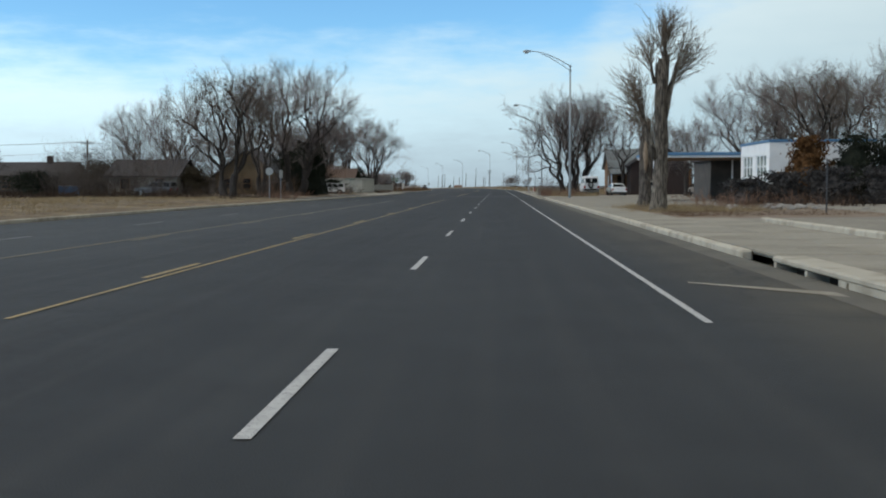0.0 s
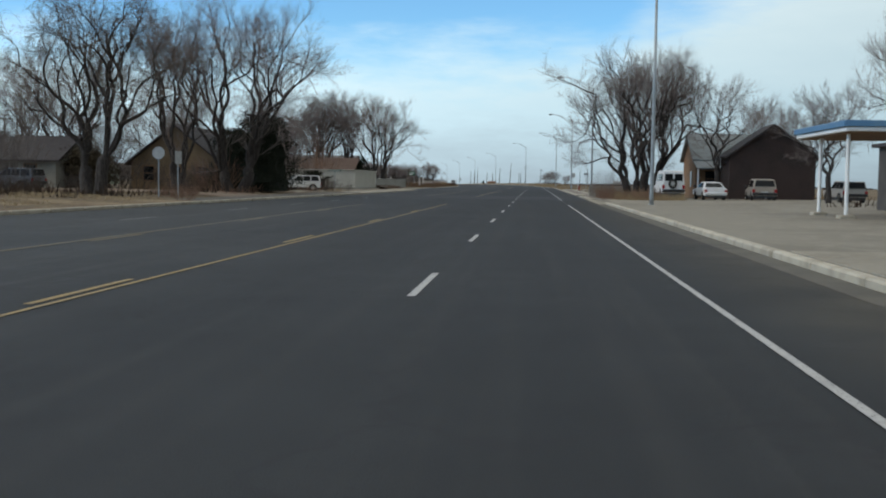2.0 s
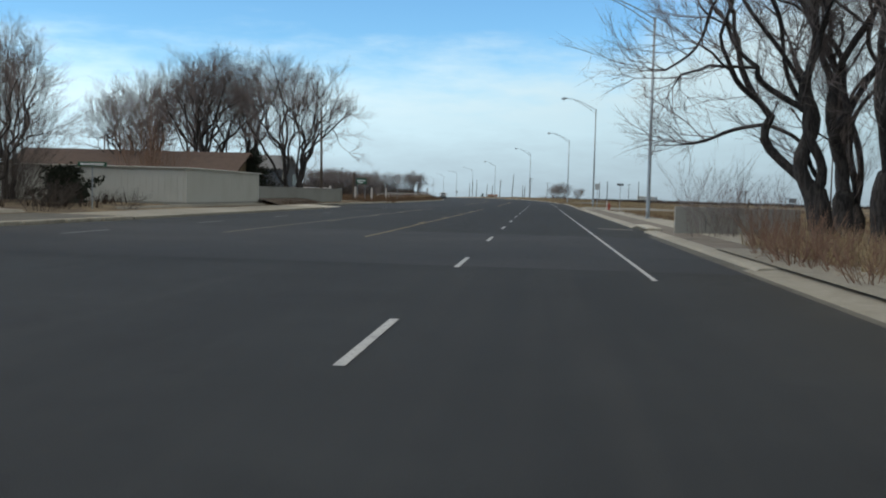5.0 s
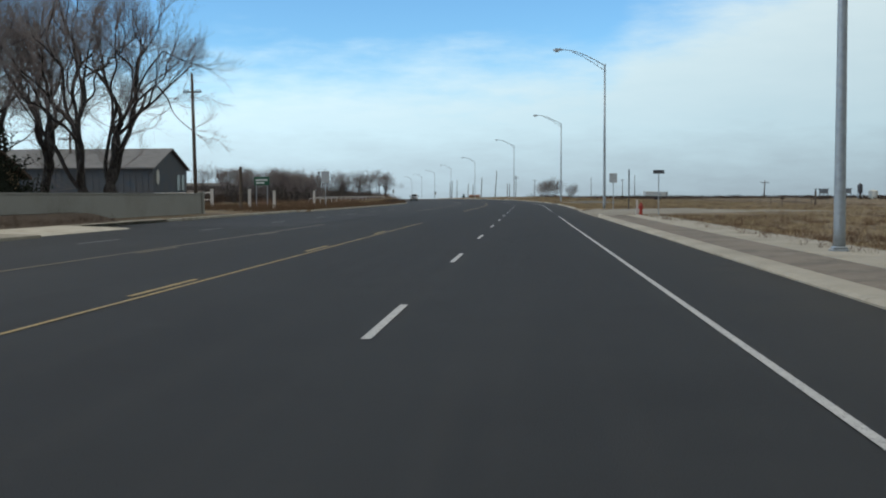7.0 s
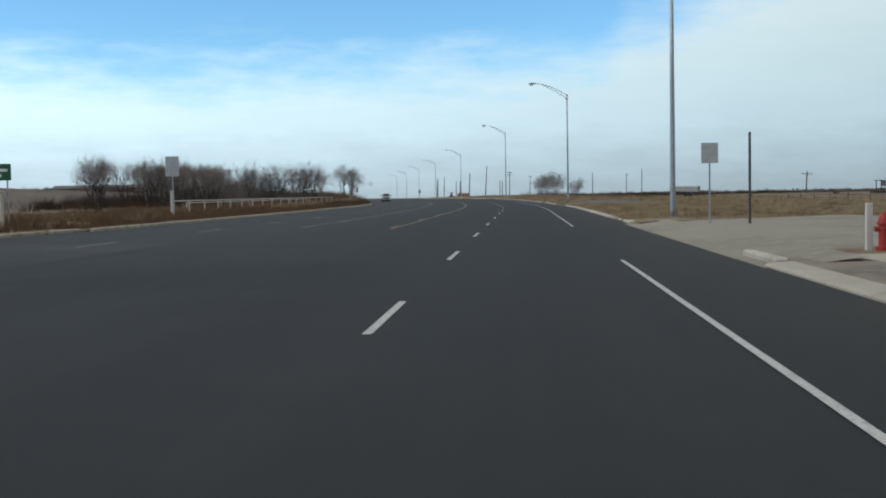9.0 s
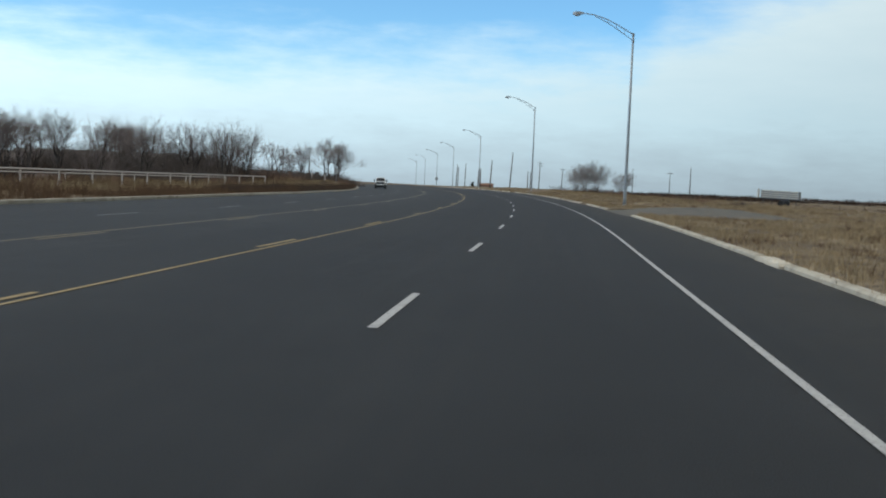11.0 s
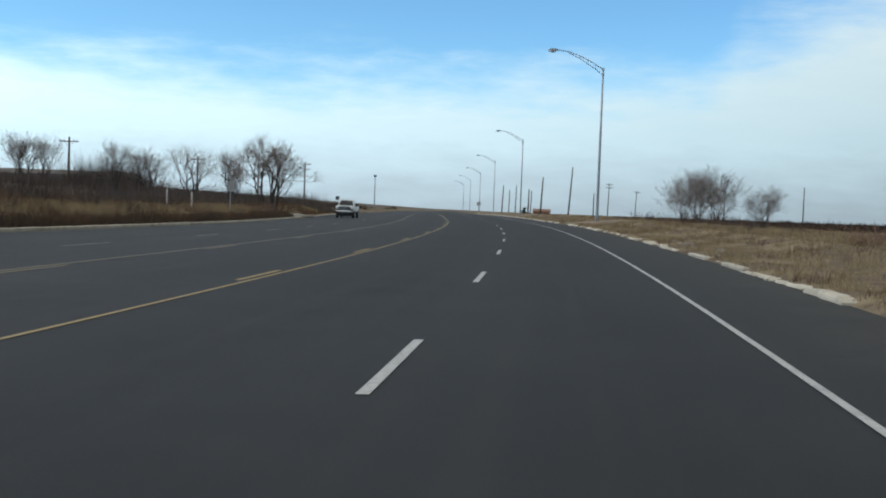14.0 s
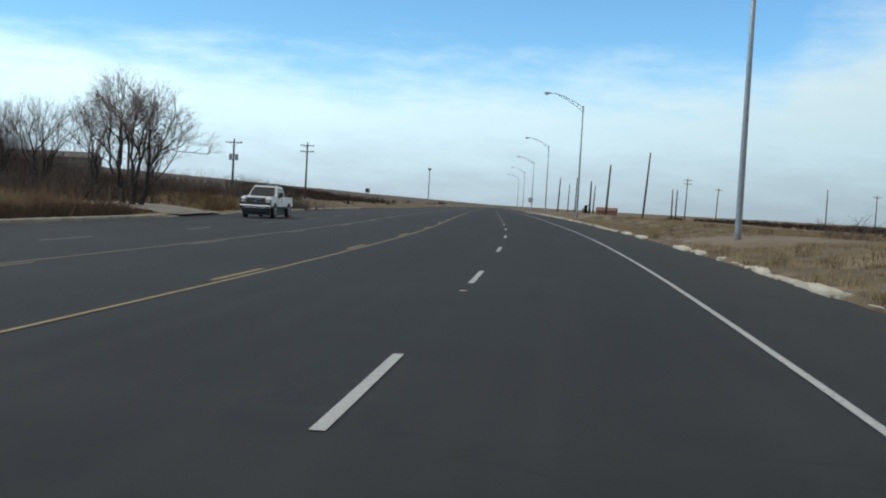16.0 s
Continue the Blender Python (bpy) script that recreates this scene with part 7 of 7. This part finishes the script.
def van_extra(t, hw, y0, y1):
    sp = Shape().tube(((-0.1, y0 - 0.02, 1.12), (-0.1, y0 - 0.22, 1.12)), (0.36, 0.36), 18).part("spare_wheel", RUBBER, t, "black spare wheel on the rear door")
    Shape().tube(((-0.1, y0 - 0.225, 1.12), (-0.1, y0 - 0.24, 1.12)), 0.2, 12).part("rim", CHROME, sp)
    for k in (-1, 1):
        Shape().box(min(k * 0.08, k * 0.74), max(k * 0.08, k * 0.74), y0 - 0.012, y0 + 0.0, 1.32, 1.82).part("rear_door_window", GLASS, t)


van = vehicle("van", "white passenger van parked nose-in, spare wheel on the back", pose(12.3, 128.0, 0.2, 0, 0, 2) @ Matrix.Diagonal((0.92, 0.94, 1.1, 1)), [(-0.02, 0.45), (0.0, 1.15), (4.0, 1.15), (4.35, 1.02), (4.75, 0.92), (4.8, 0.45)], [(0.02, 1.10), (0.06, 1.98), (0.3, 2.06), (3.2, 2.06), (3.6, 1.92), (4.15, 1.12)], 1.98, (0.9, 4.0), CAR_WHITE, 0.12, ([(0.4, 1.32), (0.4, 1.82), (1.3, 1.82), (1.3, 1.32)], [(1.42, 1.32), (1.42, 1.82), (2.3, 1.82), (2.3, 1.32)], [(2.42, 1.3), (2.42, 1.82), (3.25, 1.82), (3.7, 1.3)]), None, ((4.05, 1.22), (3.66, 1.86)), "dark", 0.36, van_extra)
sedan = vehicle("car", "white sedan parked nose-in before the porch", pose(15.5, 127.6, 0.2, 0, 0, 3), [(0, 0.35), (0.0, 0.92), (0.9, 0.98), (3.4, 0.95), (4.6, 0.78), (4.7, 0.35)], [(0.55, 0.93), (1.25, 1.38), (2.6, 1.42), (3.5, 0.93)], 1.78, (0.85, 3.7), CAR_WHITE, 0.22, ([(1.05, 0.98), (1.35, 1.32), (2.05, 1.35), (2.05, 0.98)], [(2.12, 0.98), (2.12, 1.35), (2.6, 1.34), (3.25, 0.98)]), ((0.66, 0.99), (1.2, 1.34)), ((3.42, 0.97), (2.68, 1.38)), "rear", 0.32)
vehicle("car", "tan minivan parked facing the brick garage", pose(19.2, 127.5, 0.2, 0, 0, -4), [(0, 0.38), (0.0, 1.02), (3.6, 1.02), (4.5, 0.85), (4.65, 0.38)], [(0.02, 0.98), (0.25, 1.66), (2.6, 1.72), (3.75, 1.0)], 1.9, (0.9, 3.8), CAR_TAN, 0.17, ([(0.4, 1.08), (0.5, 1.55), (1.4, 1.6), (1.4, 1.08)], [(1.5, 1.08), (1.5, 1.6), (2.5, 1.6), (3.3, 1.08)]), ((0.06, 1.12), (0.22, 1.58)), ((3.62, 1.06), (2.72, 1.64)), "dark", 0.33)
wagon = [(0, 0.42), (0.0, 1.0), (3.2, 1.0), (4.2, 0.92), (4.3, 0.42)]
wagon_cab = [(0.04, 0.96), (0.12, 1.56), (2.3, 1.60), (3.0, 0.98)]
wagon_glass = ([(0.2, 1.05), (0.26, 1.48), (0.95, 1.5), (0.95, 1.05)], [(1.02, 1.05), (1.02, 1.5), (1.7, 1.5), (1.7, 1.05)], [(1.78, 1.05), (1.78, 1.5), (2.25, 1.5), (2.72, 1.05)])
for lab, at, pt in (("white sport utility parked beside the dark juniper", pose(-19.4, 146.3, 0.16, 0, 0, 110), CAR_WHITE), ("silver wagon parked beyond the canopy", pose(24.3, 121.5, 0.2, 0, 0, 4), CAR_SILVER), ("grey car parked behind the trees across the road", pose(-33.5, 116, 0.3, 0, 0, 80), CAR_GREY)):
    vehicle("car", lab, at, wagon, wagon_cab, 1.8, (0.8, 3.5), pt, 0.14, wagon_glass, ((0.06, 1.08), (0.13, 1.5)), ((2.92, 1.04), (2.36, 1.54)), "dark", 0.35)


def truck_extra(t, hw, y0, y1):
    g = Shape().box(-0.62, 0.62, y1 - 0.04, y1 + 0.05, 0.86, 1.24, 0.03).part("grille", PLASTIC, t, "black grille with thin chrome bars")
    for i in range(3):
        Shape().box(-0.58, 0.58, y1 + 0.045, y1 + 0.06, 0.92 + i * 0.11, 0.94 + i * 0.11).part("bar", CHROME, g)
    Shape().box(-0.10, 0.10, y1 + 0.05, y1 + 0.07, 1.0, 1.10, 0.01).part("badge", BLUE_TRIM, g)
    Shape().box(-0.66, 0.66, y1 + 0.0, y1 + 0.045, 1.24, 1.29, 0.01).part("grille_surround", CHROME, t)
    Shape().box(-hw * 0.99, hw * 0.99, y1 - 0.05, y1 + 0.20, 0.58, 0.82, 0.05).part("chrome_bumper", CHROME, t)
    Shape().box(-hw * 0.86, hw * 0.86, y1 - 0.1, y1 + 0.14, 0.38, 0.57, 0.03).part("lower_valance", PLASTIC, t, "black plastic below the bumper")
    for sgn in (-1, 1):
        Shape().box(min(sgn * 0.65, sgn * 0.98), max(sgn * 0.65, sgn * 0.98), y1 - 0.05, y1 + 0.045, 0.88, 1.18, 0.03).part("headlight_bezel", GLASS, t, "dark headlight housing")
        Shape().box(min(sgn * 0.70, sgn * 0.92), max(sgn * 0.70, sgn * 0.92), y1 + 0.04, y1 + 0.06, 0.98, 1.14, 0.02).part("headlight_lens", LENS, t)
        Shape().box(min(sgn * 0.72, sgn * 0.92), max(sgn * 0.72, sgn * 0.92), y1 + 0.19, y1 + 0.21, 0.64, 0.76, 0.02).part("fog_lamp", GLASS, t)
        Shape().box(min(sgn * (hw - 0.03), sgn * (hw + 0.012)), max(sgn * (hw - 0.03), sgn * (hw + 0.012)), y0 + 0.1, y1 - 0.2, 0.62, 0.74, 0.01).part("rocker_trim", PLASTIC, t)
        Shape().box(min(sgn * (hw + 0.02), sgn * (hw + 0.28)), max(sgn * (hw + 0.02), sgn * (hw + 0.28)), 3.92, 4.06, 1.36, 1.66, 0.03).part("towing_mirror", PLASTIC, t)
        for y in (2.98, 3.96):
            Shape().box(min(sgn * (hw - 0.012), sgn * (hw + 0.004)), max(sgn * (hw - 0.012), sgn * (hw + 0.004)), y, y + 0.015, 0.78, 1.28).part("door_gap", PLASTIC, t)
    for x in (-0.5, -0.25, 0, 0.25, 0.5):
        Shape().box(x - 0.05, x + 0.05, 3.30, 3.36, 2.02, 2.06, 0.01).part("roof_marker_lamp", INSULATOR, t)
    Shape().box(-hw + 0.18, hw - 0.18, y0 + 0.15, y1 - 0.15, 0.40, 0.78).part("underbody", STEEL_DARK, t)
    Shape().box(-hw + 0.12, hw - 0.12, y0 + 0.1, y0 + 1.95, 1.18, 1.20).part("bed_liner", PLASTIC, t, "dark open load bed")


tp = on_road(439.5, -14.4)
pickup = vehicle("pickup_truck", "white crew-cab pickup truck with a dark grille, on the far lanes", pose(tp.x, tp.y, tp.z, 0, 0, 180 + 7) @ pose(0, -5.3, 0) @ Matrix.Scale(0.93, 4),
    [(0, 0.74), (-0.02, 1.0), (0.0, 1.32), (2.05, 1.32), (3.2, 1.30), (4.3, 1.36), (5.1, 1.36), (5.50, 1.31), (5.66, 1.12), (5.66, 0.74)], [(2.02, 1.24), (2.06, 1.84), (2.2, 2.0), (2.9, 2.05), (3.3, 2.04), (3.5, 1.99), (4.28, 1.32)], 2.0, (1.05, 4.65), CAR_WHITE, 0.20,
    ([(2.2, 1.38), (2.25, 1.84), (2.92, 1.90), (2.92, 1.38)], [(3.03, 1.38), (3.03, 1.90), (3.4, 1.91), (3.95, 1.38)]), ((2.05, 1.42), (2.10, 1.84)), ((4.20, 1.39), (3.55, 1.95)), "dark", 0.46, truck_extra)
pickup["category"] = "truck"

bin_ = thing("dumpster", "blue steel dumpster with a pale lid on the lawn", "dumpster", at=pose(-47.5, 122, 0.28, 0, 0, 5))
Shape().slab([(-0.6, 0.12), (0.6, 0.12), (0.75, 1.15), (-0.75, 1.15)], 0, -0.95, 0.95).part("body", BLUE_BIN, bin_)
Shape().box(-1.0, 1.0, -0.8, 0.8, 1.15, 1.22, 0.02).part("lid", LENS, bin_)
for x in (-0.7, 0.7):
    Shape().box(x - 0.12, x + 0.12, -0.5, 0.5, 0.0, 0.12).part("skid", STEEL_DARK, bin_)

tr = thing("stock_trailer", "small slatted white stock trailer parked in the field", "trailer", at=pose(25.9, 383.2, land(26, 383), 0, 0, -21) @ pose(0, 0, 0, 0, 1.5))
zt = 2.1 - land(26, 383)
for k, z in enumerate((0.0, 0.24, 0.48, 0.72)):
    Shape().box(0.0, 4.3, -0.03, 0.0, zt - 0.93 + z, zt - 0.79 + z, 0.01).part("side_slat", WHITE_METAL, tr)
    Shape().box(0.0, 4.3, 1.7, 1.73, zt - 0.93 + z, zt - 0.79 + z, 0.01).part("side_slat", WHITE_METAL, tr)
for x in (0.0, 1.05, 2.1, 3.15, 4.22):
    Shape().box(x, x + 0.09, -0.06, -0.03, zt - 1.0, zt, 0.01).part("stake", GALV, tr)
Shape().box(-0.42, -0.22, -0.05, 0.3, zt - 1.0, zt + 0.04, 0.02).part("front_post", WHITE_METAL, tr)
Shape().box(0.02, 4.28, 0.05, 1.65, zt - 0.98, zt - 0.1, 0.02).part("load", CAR_GREY, tr, "grey sheet-metal inner walls")
Shape().box(-0.4, 4.4, 0.0, 1.7, zt - 1.12, zt - 0.98, 0.02).part("bed", STEEL_DARK, tr)
for x in (2.3, 3.0):
    Shape().tube(((x, -0.02, 0.34), (x, 0.2, 0.34)), 0.34, 14).part("tyre", RUBBER, tr)
Shape().box(2.2, 3.1, 0.05, 1.6, 0.3, zt - 1.1).part("axle_frame", STEEL_DARK, tr)
for x in (0.2, 1.2, 4.0):
    Shape().box(x, x + 0.1, 0.2, 0.3, -0.1, zt - 1.1).part("stand_leg", STEEL_DARK, tr)
for x, y, wd in ((69.5, 418, 2.8), (75.0, 420, 3.2)):
    rack = thing("hay_rack", "dark open steel rack standing in the field", "rack", "racks in the field", pose(x, y, land(x, y)))
    for dx in (0, wd * 0.33, wd * 0.67, wd):
        Shape().box(dx - 0.08, dx + 0.08, -0.05, 0.05, -0.2, 2.4).part("leg", STEEL_DARK, rack)
    Shape().box(-0.3, wd + 0.3, -0.4, 0.4, 2.4, 2.52, 0.02).part("top", STEEL_DARK, rack)
    Shape().box(wd * 0.36, wd * 0.98, -0.35, 0.35, 1.35, 2.38, 0.03).part("bin", CAR_GREY, rack, "grey feed bin between the legs")

silo = thing("feed_silo", "slim dark feed silo on legs in the field", "silo", at=pose(80.6, 421, land(80.6, 421)))
Shape().tube(((0, 0, 1.0), (0, 0, 1.7), (0, 0, 3.3), (0, 0, 3.8)), (0.12, 0.6, 0.6, 0.12), 12).part("tank", STEEL_DARK, silo)
for dx, dy in ((-0.45, -0.45), (0.45, -0.45), (-0.45, 0.45), (0.45, 0.45)):
    Shape().tube(((dx, dy, -0.2), (dx, dy, 1.8)), 0.05, 6).part("leg", GALV, silo)
tank = thing("stock_tank", "low white round tank in the field", "tank", at=pose(84, 422, land(84, 422)))
Shape().tube(((0, 0, -0.1), (0, 0, 1.9), (0, 0, 2.2)), (1.1, 1.1, 0.3), 14).part("body", WHITE_METAL, tank)
gable_house("rust_shed", "small distant shed of rusty red sheet", -23.8, -19.2, 626, 629, land(-21, 627), land(-21, 627) + 1.1, land(-21, 627) + 1.7, RUST_SHEET, RUST_SHEET, "x", 0.1, (), "shed")

# rocks and rubble by the lot, and loose kerb stones further out
rock_meshes = []
for i in range(5):
    bm = bmesh.new()
    bmesh.ops.create_icosphere(bm, subdivisions=2, radius=0.28)
    for vert in bm.verts:
        vert.co *= 0.75 + 0.5 * noise.noise(vert.co * 3 + Vector((i * 9, 0, 0))) + 0.2
        vert.co.z *= 0.6
    m = bpy.data.meshes.new("rock")
    bm.to_mesh(m)
    bm.free()
    m.materials.append(ROCK)
    rock_meshes.append(m)
for i in range(26):
    x, y = rr.uniform(12.5, 19), rr.uniform(52, 64)
    o = tagged(new("rock", rock_meshes[i % 5]), "rough grey rock lying in the weedy lot", "rock", "rocks in the lot")
    o.matrix_basis = pose(x, y, 0.22, 0, 0, i * 50) @ Matrix.Scale(rr.uniform(0.5, 1.5), 4)
for i in range(18):
    s = rr.uniform(352, 425)
    p = on_road(s, rr.uniform(6.5, 7.4))
    o = tagged(new("rock", rock_meshes[i % 5]), "broken pale lump of kerb concrete on the verge", "rock", "kerb rubble")
    o.matrix_basis = pose(p.x, p.y, max(land(p.x, p.y), bank(s, 6.2) + 0.1) + 0.02, 0, 0, i * 70) @ Matrix.Scale(rr.uniform(0.3, 0.7), 4)

# dark scrub along the far edge of the fields
def scrub(name, rows, label, mat, hmin, hmax, fine=0.05, blades=26):
    """Tangled clumps of thin dark stems along lines between two places."""
    rnd = random.Random(name)
    v, f = [], []
    for (xa, ya), (xb, yb), n in rows:
        for i in range(n):
            u = rnd.random()
            x, y = xa + (xb - xa) * u + rnd.gauss(0, 2.5 if n < 150 else 5), ya + (yb - ya) * u + rnd.gauss(0, 4 if n < 150 else 9)
            off_ = along(x, y)[1]
            if -21.2 < off_ < 8.6 or 0 < off_ < 16 and ya < 140:
                continue
            z = land(x, y)
            h, wd = rnd.uniform(hmin, hmax), rnd.uniform(0.5, 1.4)
            for _ in range(blades):
                px, py = x + rnd.gauss(0, wd * 0.6), y + rnd.gauss(0, wd * 0.6)
                g = h * rnd.uniform(0.4, 1.1)
                a = rnd.uniform(0, 6.283)
                k = len(v)
                wx, wy = math.cos(a) * fine, math.sin(a) * fine
                v += [(px - wx, py - wy, z - 0.1), (px + wx, py + wy, z - 0.1), (px + rnd.gauss(0, 0.4) * g, py + rnd.gauss(0, 0.4) * g, z + g)]
                f.append((k, k + 1, k + 2))
    m = bpy.data.meshes.new(name)
    m.from_pydata(v, [], f)
    m.materials.append(mat)
    return tagged(new(name, m), label, "scrub", kind="stuff")


scrub("far_scrub", (((22, 470), (130, 560), 420), ((110, 540), (420, 640), 420), ((30, 600), (200, 760), 260), ((60, 420), (320, 430), 160), ((-2, 640), (60, 590), 260), ((14, 560), (60, 520), 160)), "dark line of scrub across the fields", DARK_SCRUB, 0.5, 1.3, 0.16, 16)
scrub("hill_scrub", (((-34, 470), (-60, 640), 260), ((-42, 440), (-60, 480), 120), ((-60, 640), (-110, 900), 200), ((-70, 470), (-190, 640), 500), ((-60, 560), (-160, 760), 400), ((-40, 380), (-70, 420), 260), ((-50, 330), (-60, 380), 150), ((-32, 352), (-44, 400), 120)), "dark winter brush along the foot of the hill", DARK_SCRUB, 0.5, 1.7, 0.05, 40)
scrub("yard_scrub", (((-24, 100), (-42, 112), 60), ((-21, 120), (-24, 140), 50), ((-20.5, 150), (-21, 162), 30), ((-44, 108), (-70, 140), 120), ((16, 64), (24, 68), 40), ((22, 104), (44, 110), 70)), "dark weeds and brush in the yards", DARK_SCRUB, 0.3, 1.1, 0.045, 30)
